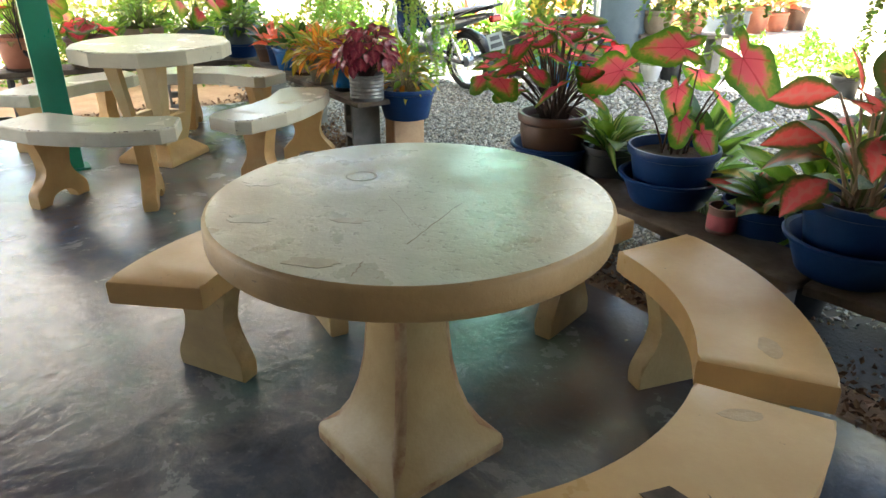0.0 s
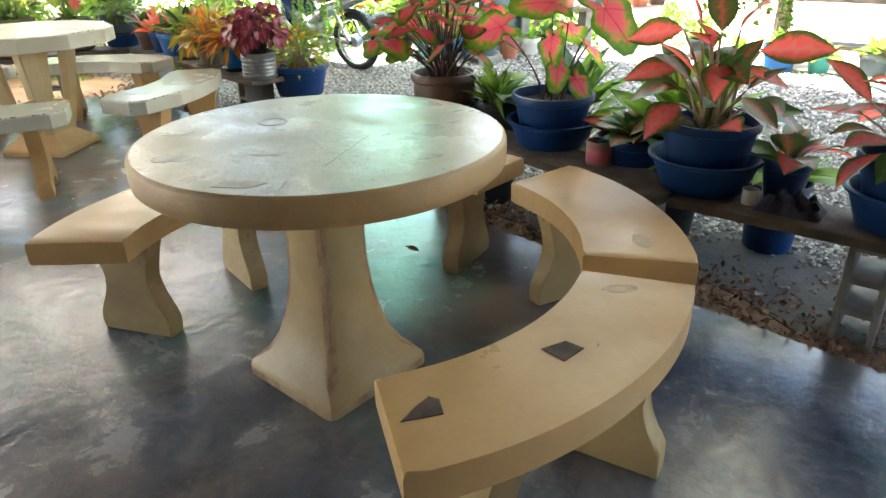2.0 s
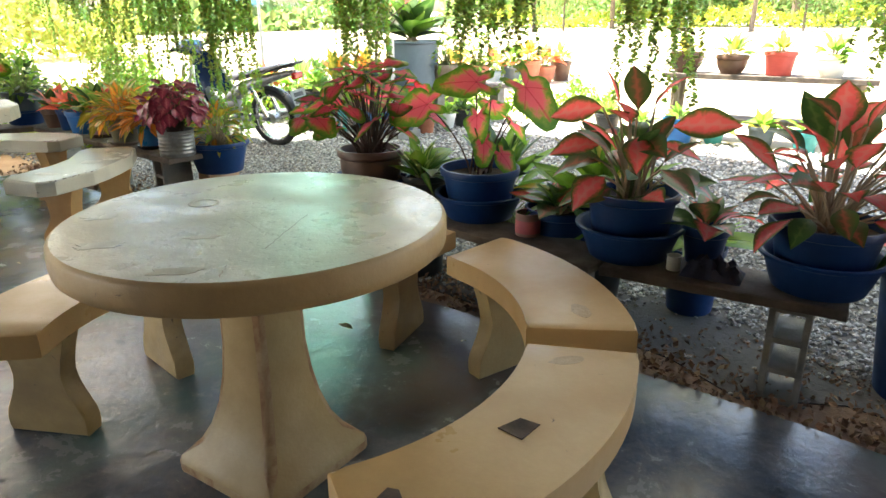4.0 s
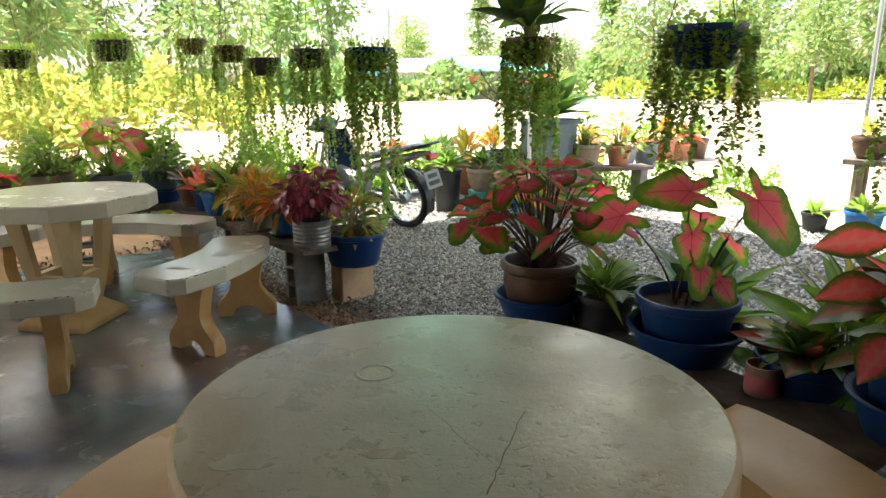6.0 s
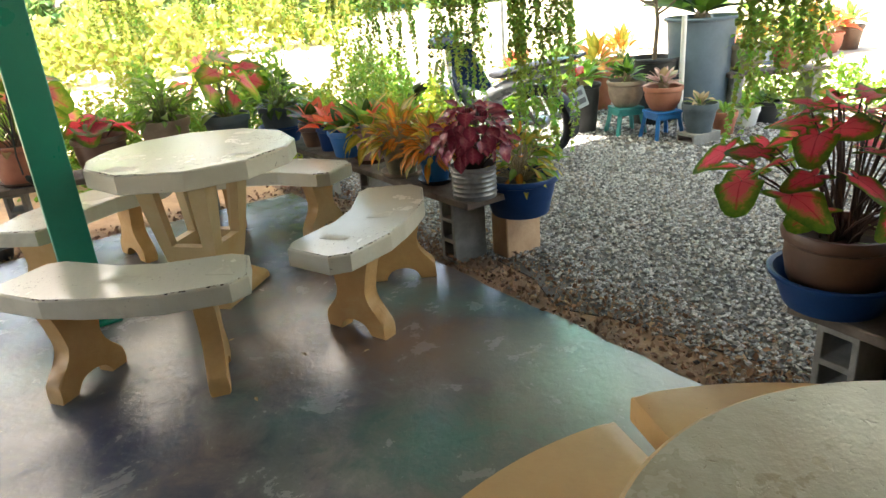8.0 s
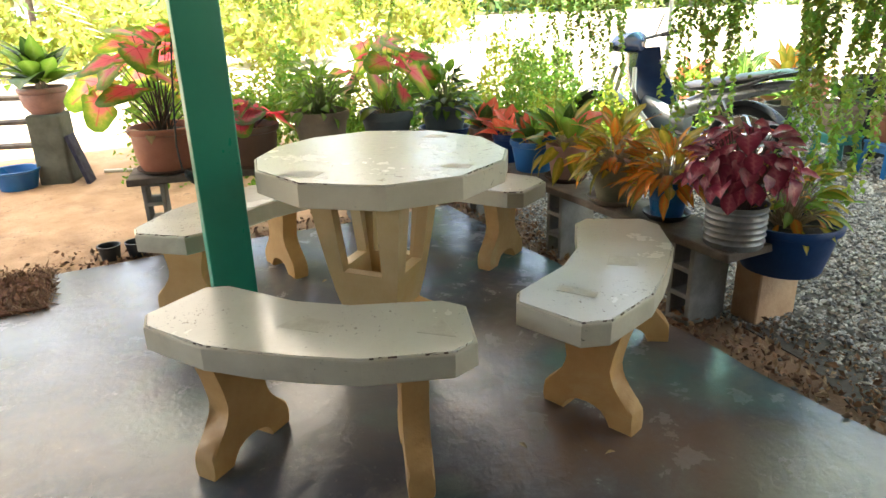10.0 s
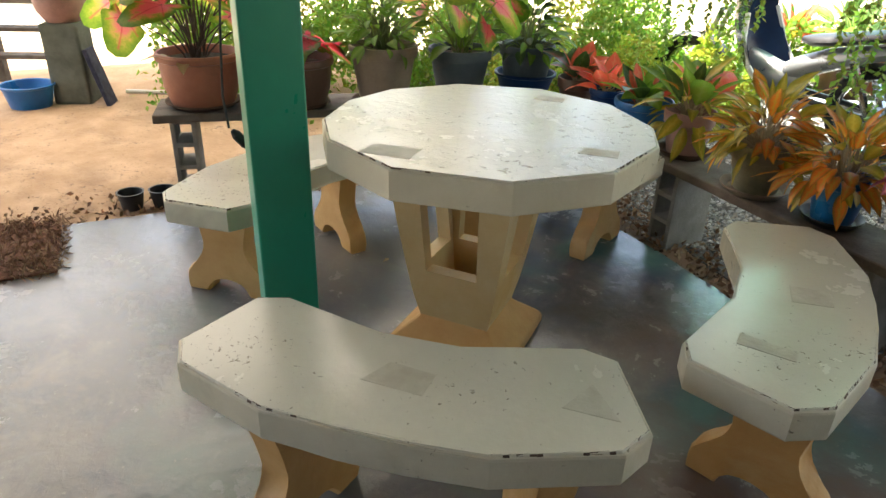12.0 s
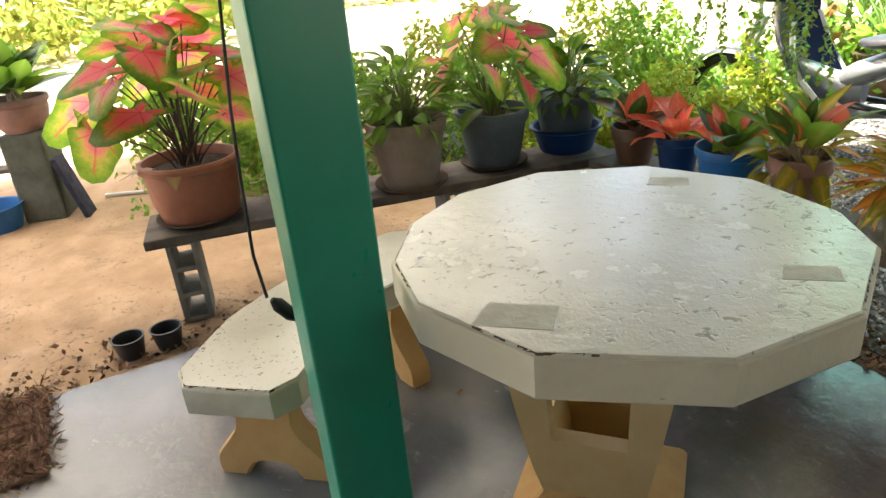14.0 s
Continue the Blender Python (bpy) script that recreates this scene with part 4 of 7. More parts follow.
def caladium(plant, z, n, reach, high, size, kinds, seed, stem="stem_dark", tilt=(0, 45), low=0.35, roll=28):
    rnd = random.Random(seed)
    rows_ = []
    for i in range(n):
        f = ((i + 0.5) / n) ** 0.6
        az = i * 137.5 + rnd.uniform(-15, 15)
        h = high * (1 - (1 - low) * f ** 1.8) * rnd.uniform(0.88, 1.08)
        kind = rnd.choice(kinds)
        rows_.append((az, reach * f * rnd.uniform(0.75, 1.1), h, rnd.uniform(*size) * (0.8 + 0.3 * f), tilt[0] + (tilt[1] - tilt[0]) * f + rnd.uniform(-22, 22),
                      rnd.uniform(-roll, roll), rnd.choice(HEART[kind])))
    stalked(plant, z, rows_, stem, 0.0045, 0.06, seed, 75)


def rosette(plant, z, n, size, kinds, seed, lift=(80, 5), root=0.03, stem_high=0.0, stem="stem_pale", reach=0.05):
    """Pointed leaves in a spiral; lift: how steeply the inner and the outer ones rise."""
    rnd = random.Random(seed)
    rows_ = []
    for i in range(n):
        f = (i + 0.5) / n
        kind = kinds[min(len(kinds) - 1, int(rnd.random() * len(kinds)))]
        rise = lift[0] + (lift[1] - lift[0]) * f + rnd.uniform(-12, 12)
        rows_.append((i * 137.5 + rnd.uniform(-20, 20), reach * (0.3 + f) * rnd.uniform(0.6, 1.2), stem_high * (1 - 0.75 * f) + 0.02 + rnd.uniform(0, 0.03), rnd.uniform(*size) * (0.75 + 0.35 * f), -rise,
                      rnd.uniform(-25, 25), rnd.choice(LANCE[kind])))
    stalked(plant, z, rows_, stem, 0.005, root, seed)


def bush(plant, z, n, wide, low, high, size, kinds, seed, stem="stem_pale", droop=(-45, 28), radius=0.003):
    """A dome of leaves: wide reach, from low to high over the soil, outer ones drooping."""
    rnd = random.Random(seed)
    rows_ = []
    for i in range(n):
        f = (i + 0.5) / n
        zz = 1 - f ** 0.9
        rr = math.sqrt(max(0.03, 1 - zz * zz))
        kind = kinds[int(rnd.random() * len(kinds))]
        rows_.append((i * 137.5 + rnd.uniform(-18, 18), wide * rr * rnd.uniform(0.45, 1.0), low + (high - low) * zz * rnd.uniform(0.8, 1.1) + rnd.uniform(0, 0.02), rnd.uniform(*size),
                      droop[0] + (droop[1] - droop[0]) * f + rnd.uniform(-22, 22), rnd.uniform(-35, 35), rnd.choice(LANCE[kind])))
    stalked(plant, z, rows_, stem, radius, 0.05, seed)


def leaf_cloud(name, material, centres, size, seed, spread=1.0, width=0.3, hang=0.0):
    """Many small leaves, four points each, round the given centres."""
    rng = np.random.default_rng(seed)
    n = len(centres)
    d = rng.normal(size=(n, 3))
    d[:, 2] -= hang
    d /= np.linalg.norm(d, axis=1)[:, None]
    s = np.cross(d, rng.normal(size=(n, 3)))
    s /= np.linalg.norm(s, axis=1)[:, None]
    u = np.cross(d, s)
    length = (rng.uniform(0.6, 1.3, n) * size)[:, None]
    c = np.asarray(centres)
    quad = np.stack([c, c + d * length * 0.5 + s * length * width + u * length * 0.08, c + d * length, c + d * length * 0.5 - s * length * width + u * length * 0.08], 1)
    faces = np.arange(n * 4).reshape(n, 4)
    return mesh_from(name, quad.reshape(-1, 3).tolist(), faces.tolist(), material, False, {"rim": np.tile([0.0, 0.9, 0.6, 0.9], n).tolist()})


# ---------------------------------------------------------------- pots
def pot_profile(kind, r, h):
    t = 0.012
    if kind == "tub":            # plastic tub: straight flare, rolled lip
        out = [(0, 0), (r * 0.72, 0), (r * 0.74, 0.006), (r * 0.93, h - 0.035), (r, h - 0.03), (r * 1.02, h - 0.012), (r * 1.0, h), (r * 0.95, h)]
    elif kind == "bowl":         # round-bellied clay pot with a thick lip
        out = [(0, 0), (r * 0.62, 0), (r * 0.66, 0.01), (r * 0.88, h * 0.32), (r * 0.97, h * 0.62), (r * 0.96, h - 0.045), (r * 1.04, h - 0.035), (r * 1.06, h - 0.012), (r * 1.02, h), (r * 0.94, h)]
    elif kind == "drum":         # broad pot with nearly upright sides and a heavy lip
        out = [(0, 0), (r * 0.76, 0), (r * 0.80, 0.012), (r * 0.92, h * 0.35), (r * 0.965, h * 0.7), (r * 0.96, h - 0.04), (r * 1.05, h - 0.032), (r * 1.06, h - 0.01), (r * 1.02, h), (r * 0.95, h)]
    elif kind == "can":          # ribbed tin
        out = [(0, 0), (r * 0.93, 0), (r * 0.95, 0.005)]
        for k in range(1, 7):
            z = h * k / 7
            out += [(r * 0.95, z - 0.006), (r * 0.99, z), (r * 0.95, z + 0.006)]
        out += [(r * 0.97, h - 0.01), (r, h), (r * 0.96, h)]
    else:                        # tapered flower pot with a collar
        out = [(0, 0), (r * 0.68, 0), (r * 0.70, 0.008), (r * 0.92, h - 0.055), (r * 0.99, h - 0.052), (r * 1.02, h - 0.008), (r * 1.0, h), (r * 0.93, h)]
    inner = [(out[-1][0] - 0.004, h - 0.02), (out[-1][0] * 0.96, h - 0.045), (0, h - 0.047)]
    return out, inner


def potted(name, x, y, z, kind, material, r, h, label, turn=0.0, group="", tip=0.0):
    p = thing(name, pose(x, y, z, tip, tip * 0.5, turn), label, "potted plant", group)
    out, inner = pot_profile(kind, r, h)
    part("pot", lathe_bm(out + inner[:2], 36, None, 0.008, int(abs(x * 100))), M[material], p, smooth=True)
    soil = lathe_bm([(out[-1][0] * 0.965, h - 0.04), (out[-1][0] * 0.6, h - 0.034), (0, h - 0.03)], 24)
    part("soil", soil, M["soil"], p, smooth=True)
    return p, h - 0.035


def basin(x, y, z, r, h, material="navy", label="round blue plastic basin holding a flower pot"):
    prof = [(0, 0), (r * 0.74, 0), (r * 0.76, 0.006), (r * 0.95, h - 0.02), (r * 1.03, h - 0.014), (r * 1.04, h - 0.004), (r * 1.0, h), (r * 0.94, h - 0.005), (r * 0.74, 0.012), (0, 0.012)]
    return tagged(part("basin", lathe_bm(prof, 40), M[material], None, smooth=True, m=Matrix.Translation((x, y, z))), label, "basin", "basins")


def saucer(x, y, z, r, material="saucer_clay"):
    prof = [(0, 0), (r * 0.8, 0), (r, 0.022), (r, 0.028), (r * 0.94, 0.026), (r * 0.78, 0.008), (0, 0.008)]
    return tagged(part("saucer", lathe_bm(prof, 32), M[material], None, smooth=True, m=Matrix.Translation((x, y, z))), "shallow dark saucer under a flower pot", "saucer", "saucers")


# ---------------------------------------------------------------- plank shelves on blocks
def cinder_block(x, y, turn, height=0.35, depth=0.19, width=0.09, holes=3, z=-0.02, label="grey hollow cinder block standing on end"):
    """Stands on end: hollows run through it along local x."""
    t = 0.022
    ys = [-width / 2, -width / 2 + t, width / 2 - t, width / 2]
    zs = [0.0]
    cell = (height - t) / holes
    for k in range(holes):
        zs += [t + k * cell, (k + 1) * cell]
    zs.append(height)
    bm = bmesh.new()
    grid = [[[bm.verts.new((sx_ * depth / 2, y_, z_)) for z_ in zs] for y_ in ys] for sx_ in (-1, 1)]
    def solid(c, r):
        return 0 <= c < 3 and 0 <= r < len(zs) - 1 and not (c == 1 and r % 2 == 1)
    for c in range(3):
        for r in range(len(zs) - 1):
            if solid(c, r):
                for k in (0, 1):
                    q = grid[k]
                    bm.faces.new((q[c][r], q[c + 1][r], q[c + 1][r + 1], q[c][r + 1]))
    for c in range(4):
        for r in range(len(zs) - 1):
            if solid(c - 1, r) != solid(c, r):
                bm.faces.new((grid[0][c][r], grid[1][c][r], grid[1][c][r + 1], grid[0][c][r + 1]))
    for r in range(len(zs)):
        for c in range(3):
            if solid(c, r - 1) != solid(c, r):
                bm.faces.new((grid[0][c][r], grid[1][c][r], grid[1][c + 1][r], grid[0][c + 1][r]))
    bmesh.ops.recalc_face_normals(bm, faces=bm.faces)
    bmesh.ops.bevel(bm, geom=[e for e in bm.edges if len(e.link_faces) == 2 and e.calc_face_angle(0) > 0.6], offset=0.003, segments=1, affect="EDGES")
    ob = part("cinder_block", bm, M["block"], None, m=pose(x, y, z, 0, 0, turn))
    return tagged(ob, label, "block", "cinder blocks")


def plank(a, b, width, thick, z, label):
    a, b = Vector(a), Vector(b)
    d = b - a
    n = 10
    rnd = random.Random(int(d.length * 1000 + width * 100))
    bm = bmesh.new()
    rings = []
    for i in range(n + 1):
        x = d.length * i / n
        w0, w1 = width / 2 + rnd.uniform(-0.006, 0.006), width / 2 + rnd.uniform(-0.006, 0.006)
        s = rnd.uniform(-0.002, 0.002)
        rings.append([bm.verts.new(p) for p in ((x, -w0, -thick + s), (x, w1, -thick + s), (x, w1, s), (x, -w0, s))])
    for p, q in zip(rings, rings[1:]):
        for k in range(4):
            bm.faces.new((p[k], p[(k + 1) % 4], q[(k + 1) % 4], q[k]))
    bm.faces.new(rings[0][::-1])
    bm.faces.new(rings[-1])
    bmesh.ops.recalc_face_normals(bm, faces=bm.faces)
    bmesh.ops.bevel(bm, geom=[e for e in bm.edges if e.calc_face_angle(0) > 0.6], offset=0.004, segments=1, affect="EDGES")
    ob = part("plank", bm, M["wood"], None, m=pose(a.x, a.y, z, 0, 0, math.degrees(math.atan2(d.y, d.x))))
    return tagged(ob, label, "plank", "plank shelves")


SHELF = 0.372
U1 = Vector((0.565, -0.826))
N1 = Vector((0.826, 0.565))
C0 = Vector((0.52, 3.19))


def row_c(along, out):
    p = C0 + U1 * along + N1 * out
    return p.x, p.y


plank(row_c(0, 0.125), row_c(1.40, 0.125), 0.24, 0.035, SHELF, "weathered grey plank on cinder blocks beside the benches")
turn_c = math.degrees(math.atan2(N1.y, N1.x))
for s in (0.16, 1.24):
    x, y = row_c(s, 0.12)
    cinder_block(x, y, turn_c, 0.357, 0.2, 0.13)
# the second board bends away from the slab
D0, U2, N2 = Vector((1.409, 2.007)), Vector((0.744, -0.668)), Vector((0.668, 0.744))


def row_d(along, out):
    p = D0 + U2 * along + N2 * out
    return p.x, p.y


plank(row_d(-0.06, 0.125), row_d(0.73, 0.125), 0.25, 0.035, SHELF - 0.004, "weathered grey plank at the end of the plant shelf")
turn_d = math.degrees(math.atan2(N2.y, N2.x))
for along, out in ((0.575, 0.125),):
    x, y = row_d(along, out)
    cinder_block(x, y, turn_d, 0.353, 0.2, 0.13)
A0 = Vector((-0.51, 4.36, 0))
A1 = A0 - E1 * 2.18
plank(A0 + E2 * 0.13, A1 + E2 * 0.13, 0.26, 0.035, SHELF + 0.008, "dark weathered plank carrying the row of crotons")
for s in (0.274, 1.15, 2.0):
    p = A0 - E1 * s + E2 * 0.165
    cinder_block(p.x, p.y, YARD_TURN + 90, 0.365, 0.21, 0.125)
plank((-3.61, 5.24), (-1.78, 6.21), 0.32, 0.04, SHELF + 0.012, "long dark plank holding the tall pots")
for x, y in ((-3.49, 5.28), (-2.45, 5.82)):
    cinder_block(x, y, 118, 0.364, 0.19, 0.12)
clay = box_bm(0.13, 0.24, 0.25, (0, 0, 0.125), 0.006, 1)
tagged(part("clay_block", clay, M["clay_brick"], None, m=pose(-0.27, 4.74, -0.02, 0, 0, YARD_TURN)), "pale orange clay block on the gravel", "block", "cinder blocks")

# ---------------------------------------------------------------- shelf beside the curved benches
x, y = 0.655, 3.19
basin(x, y, SHELF, 0.185, 0.115)
p, z = potted("caladium", x, y, SHELF + 0.014, "bowl", "brown_pot", 0.155, 0.235, "bushy red caladium in a brown clay pot", 20)
caladium(p, z, 58, 0.36, 0.42, (0.12, 0.175), ["caladium_red", "caladium_pink", "caladium_red"], 3, "stem_dark", (-22, 20), 0.42, 35)
x, y = 1.10, 2.765
basin(x, y, SHELF, 0.195, 0.115)
p, z = potted("caladium", x, y, SHELF + 0.014, "tub", "navy", 0.175, 0.21, "pink and green caladium with few large leaves in a navy tub", 0)
H = HEART["caladium_pink"]
stalked(p, z, [
    (155, 0.24, 0.30, 0.27, 18, -48, H[0]), (175, 0.02, 0.40, 0.25, -4, -42, H[1]), (335, 0.19, 0.38, 0.29, 48, 42, H[0]), (245, 0.08, 0.27, 0.17, 50, 20, H[2]),
    (262, 0.12, 0.17, 0.155, 58, -25, H[1]), (320, 0.10, 0.10, 0.15, 45, 30, H[2]), (60, 0.16, 0.30, 0.22, 20, 10, H[2]), (20, 0.16, 0.22, 0.19, 40, 8, H[1])], "stem_dark", 0.005, 0.07, 8)
x, y = 0.90, 3.12
p, z = potted("striped_plant", x, y, -0.02, "tub", "black_pot", 0.125, 0.52, "narrow striped green leaves in a tall black pot")
rosette(p, z, 54, (0.17, 0.27), ["stripe_leaf", "stripe_leaf", "green_leaf"], 5, (75, 10))
x, y = 1.225, 2.45
cup = thing("paint_tin", pose(x, y, SHELF, 0, 0, 30), "small tin with a faded pink label", "tin")
part("body", lathe_bm([(0, 0), (0.05, 0), (0.052, 0.004), (0.052, 0.092), (0.054, 0.096), (0.048, 0.096), (0.047, 0.012), (0, 0.012)], 28), M["pink_pot"], cup, smooth=True)
part("label_band", lathe_bm([(0.0526, 0.014), (0.0528, 0.016), (0.0528, 0.066), (0.0526, 0.068)], 28), M["label_pink"], cup, "faded pink paper band", True)
x, y = 1.385, 2.50
p, z = potted("foliage_plant", x, y, -0.02, "tub", "navy", 0.15, 0.49, "small leafy plant in a dark navy tub")
rosette(p, z, 40, (0.10, 0.19), ["aglaonema_green", "dark_leaf", "aglaonema_green", "green_leaf", "aglaonema"], 6, (70, 0))
x, y = 1.525, 2.15
basin(x, y, SHELF, 0.195, 0.125)
p, z = potted("aglaonema", x, y, SHELF + 0.014, "tub", "navy", 0.17, 0.235, "red and dark green aglaonema in a navy tub", 0)
H, L, G = HEART["caladium_red"], LANCE["aglaonema"], LANCE["aglaonema_green"]
stalked(p, z, [
    (150, 0.13, 0.33, 0.202, 10, -50, L[0]), (175, 0.08, 0.34, 0.156, -72, -10, L[0]), (230, 0.03, 0.33, 0.193, -62, 0, G[0]), (300, 0.06, 0.34, 0.166, -55, 20, L[1]),
    (325, 0.12, 0.27, 0.230, -8, 48, L[0]), (165, 0.13, 0.20, 0.193, 3, -30, L[1]), (145, 0.12, 0.13, 0.221, 6, -20, G[2]), (200, 0.15, 0.10, 0.175, 23, -15, L[2]),
    (245, 0.08, 0.24, 0.166, 28, 0, L[1]), (290, 0.12, 0.13, 0.175, 18, 12, G[0]), (330, 0.12, 0.10, 0.193, 13, 20, G[2]), (20, 0.10, 0.26, 0.193, 5, 0, L[0]),
    (70, 0.10, 0.24, 0.175, 10, 10, G[1]), (110, 0.10, 0.22, 0.193, -2, 0, L[2]), (210, 0.05, 0.28, 0.166, -30, 0, L[0]), (265, 0.05, 0.22, 0.175, -2, 30, G[1]),
    (225, 0.10, 0.30, 0.147, -45, -25, L[1]), (345, 0.08, 0.20, 0.175, 15, 20, L[0])], "stem_pale", 0.007, 0.07, 9)
bush(p, z, 18, 0.17, 0.0, 0.22, (0.12, 0.19), ["aglaonema_green", "dark_leaf", "aglaonema_green", "aglaonema"], 29, "stem_green", (-50, 15), 0.005)
p, z = potted("foliage_plant", 1.757, 2.018, SHELF - 0.004, "tub", "navy", 0.083, 0.14, "broad dark leaves in a small navy pot", 40)
rosette(p, z, 14, (0.12, 0.20), ["dark_leaf", "aglaonema_green", "aglaonema"], 16, (65, 10))
x, y = 1.99, 1.71
basin(x, y, SHELF, 0.19, 0.125)
p, z = potted("aglaonema", x, y, SHELF + 0.014, "tub", "navy", 0.175, 0.215, "spreading red aglaonema in a navy tub on the shelf", 0)
bush(p, z, 54, 0.21, 0.03, 0.33, (0.12, 0.19), ["aglaonema", "aglaonema", "aglaonema_green", "aglaonema", "dark_leaf"], 21, "stem_pale", (-65, 25), 0.006)
p, z = potted("aglaonema", 2.40, 1.58, -0.02, "tub", "navy", 0.23, 0.46, "dark red aglaonema in a tall navy pot on the ground", 0)
rosette(p, z, 24, (0.24, 0.36), ["aglaonema", "aglaonema_green", "dark_leaf"], 23, (75, 0), 0.06, 0.12)
p, z = potted("striped_plant", 1.98, 2.42, -0.02, "tub", "navy", 0.13, 0.3, "low striped green plant in a blue pot on the gravel", 0)
rosette(p, z, 30, (0.2, 0.3), ["stripe_leaf", "green_leaf"], 24, (65, 5))
p, z = potted("foliage_plant", 1.62, 2.62, -0.02, "tub", "black_pot", 0.13, 0.26, "leafy yellow-green plant in a black pot on the gravel", 0)
rosette(p, z, 70, (0.2, 0.36), ["stripe_leaf", "green_leaf", "green_leaf", "croton_yellow"], 25, (75, -5), 0.10, 0.34, "stem_green", 0.12)
p, z = potted("foliage_plant", 1.27, 3.05, -0.02, "tub", "black_pot", 0.13, 0.26, "leafy green plant in a black pot on the gravel", 0)
rosette(p, z, 70, (0.2, 0.34), ["stripe_leaf", "green_leaf", "dark_leaf"], 26, (75, -5), 0.10, 0.32, "stem_green", 0.12)

# a small tin and a crumpled rag left on the board
tin_x, tin_y = row_d(0.18, 0.10)
tagged(part("small_tin", lathe_bm([(0, 0), (0.024, 0), (0.025, 0.003), (0.025, 0.05), (0.027, 0.053), (0.023, 0.053), (0.022, 0.008), (0, 0.008)], 20), M["white_pot"], None, smooth=True,
            m=pose(tin_x, tin_y, SHELF - 0.003)), "small pale tin cup on the plank", "tin")
rag_x, rag_y = row_d(0.31, 0.11)
rag = bmesh.new()
cells = [[rag.verts.new((-0.10 + 0.2 * i / 14, -0.07 + 0.14 * j / 10, max(0.002, (0.045 + 0.016 * math.sin(i * 1.7 + j) + 0.014 * math.sin(j * 2.1 - i * 0.8)) * (1 - (2 * i / 14 - 1) ** 4) * (1 - (2 * j / 10 - 1) ** 4)))) for j in range(11)] for i in range(15)]
for i in range(14):
    for j in range(10):
        rag.faces.new((cells[i][j], cells[i + 1][j], cells[i + 1][j + 1], cells[i][j + 1]))
tagged(part("rag", rag, M["rag"], None, smooth=True, m=pose(rag_x, rag_y, SHELF - 0.003, 0, 0, turn_d - 90)), "crumpled dark blue cloth lying on the plank", "rag")

# ---------------------------------------------------------------- plank of crotons
TOP = SHELF + 0.008
tagged_bowl, z = potted("croton", -0.245, 4.67, 0.231, "tub", "navy", 0.205, 0.205, "yellow-green croton in a wide navy bowl on a clay block")
bush(tagged_bowl, z, 110, 0.19, 0.02, 0.23, (0.07, 0.125), ["croton_yellow", "croton_yellow", "green_leaf", "croton"], 31)
p, z = potted("burgundy_plant", -0.475, 4.50, TOP, "can", "tin", 0.115, 0.165, "dense burgundy coleus in a ribbed tin pot")
rnd = random.Random(33)
rows_ = []
for i in range(120):
    zz = 1 - 1.25 * (i + 0.5) / 120
    az = i * 137.5
    rr = math.sqrt(max(0.02, 1 - zz * zz))
    kind = "flame" if rnd.random() < 0.06 and zz > 0.4 else "burgundy"
    rows_.append((az, 0.17 * rr * rnd.uniform(0.75, 1.05), 0.15 + 0.17 * zz * rnd.uniform(0.85, 1.1), rnd.uniform(0.065, 0.10), 35 + rnd.uniform(-30, 45) - 45 * zz, rnd.uniform(-30, 30), rnd.choice(LANCE[kind])))
stalked(p, z, rows_, "stem_dark", 0.0025, 0.05, 33)
p, z = potted("croton", -0.69, 4.80, TOP + 0.012, "tub", "blue", 0.09, 0.155, "orange croton in a bright blue pot")
saucer(-0.69, 4.80, TOP, 0.10, "black_pot")
bush(p, z, 130, 0.15, 0.0, 0.17, (0.085, 0.15), ["croton", "croton", "croton", "croton_yellow"], 34, "stem_pale", (-55, 35))
p, z = potted("croton", -0.905, 5.02, TOP + 0.012, "pot", "olive_pot", 0.115, 0.175, "orange and yellow croton in a mossy cement pot")
saucer(-0.905, 5.02, TOP, 0.125, "tan_pot")
bush(p, z, 120, 0.155, 0.0, 0.18, (0.09, 0.155), ["croton", "croton_yellow", "croton_yellow"], 35, "stem_pale", (-60, 35))
p, z = potted("croton", -1.14, 5.38, TOP + 0.012, "pot", "pink_pot", 0.105, 0.18, "yellow-leaved croton in a dusty pink pot")
saucer(-1.14, 5.38, TOP, 0.11)
bush(p, z, 34, 0.13, -0.04, 0.12, (0.11, 0.18), ["croton_yellow", "croton_yellow", "croton"], 36, "stem_pale", (-30, 55))
rosette(p, z, 18, (0.16, 0.26), ["green_leaf", "dark_leaf", "green_leaf", "flame"], 136, (88, 35), 0.03, 0.06)
p, z = potted("aglaonema", -1.325, 5.59, TOP, "tub", "blue", 0.13, 0.17, "upright green and orange aglaonema in a blue pot")
rosette(p, z, 24, (0.14, 0.23), ["green_leaf", "dark_leaf", "green_leaf", "green_leaf", "flame", "dark_leaf"], 37, (85, 15))
p, z = potted("aglaonema", -1.49, 5.78, TOP, "tub", "navy", 0.09, 0.165, "flame red aglaonema in a dark blue pot")
rosette(p, z, 15, (0.14, 0.22), ["flame", "flame", "aglaonema"], 38, (80, 10))
p, z = potted("aglaonema", -1.65, 5.96, TOP, "pot", "brown_pot", 0.10, 0.165, "dark green and orange aglaonema in a brown pot")
rosette(p, z, 17, (0.14, 0.24), ["aglaonema_green", "dark_leaf", "flame", "aglaonema_green"], 39, (85, 10))

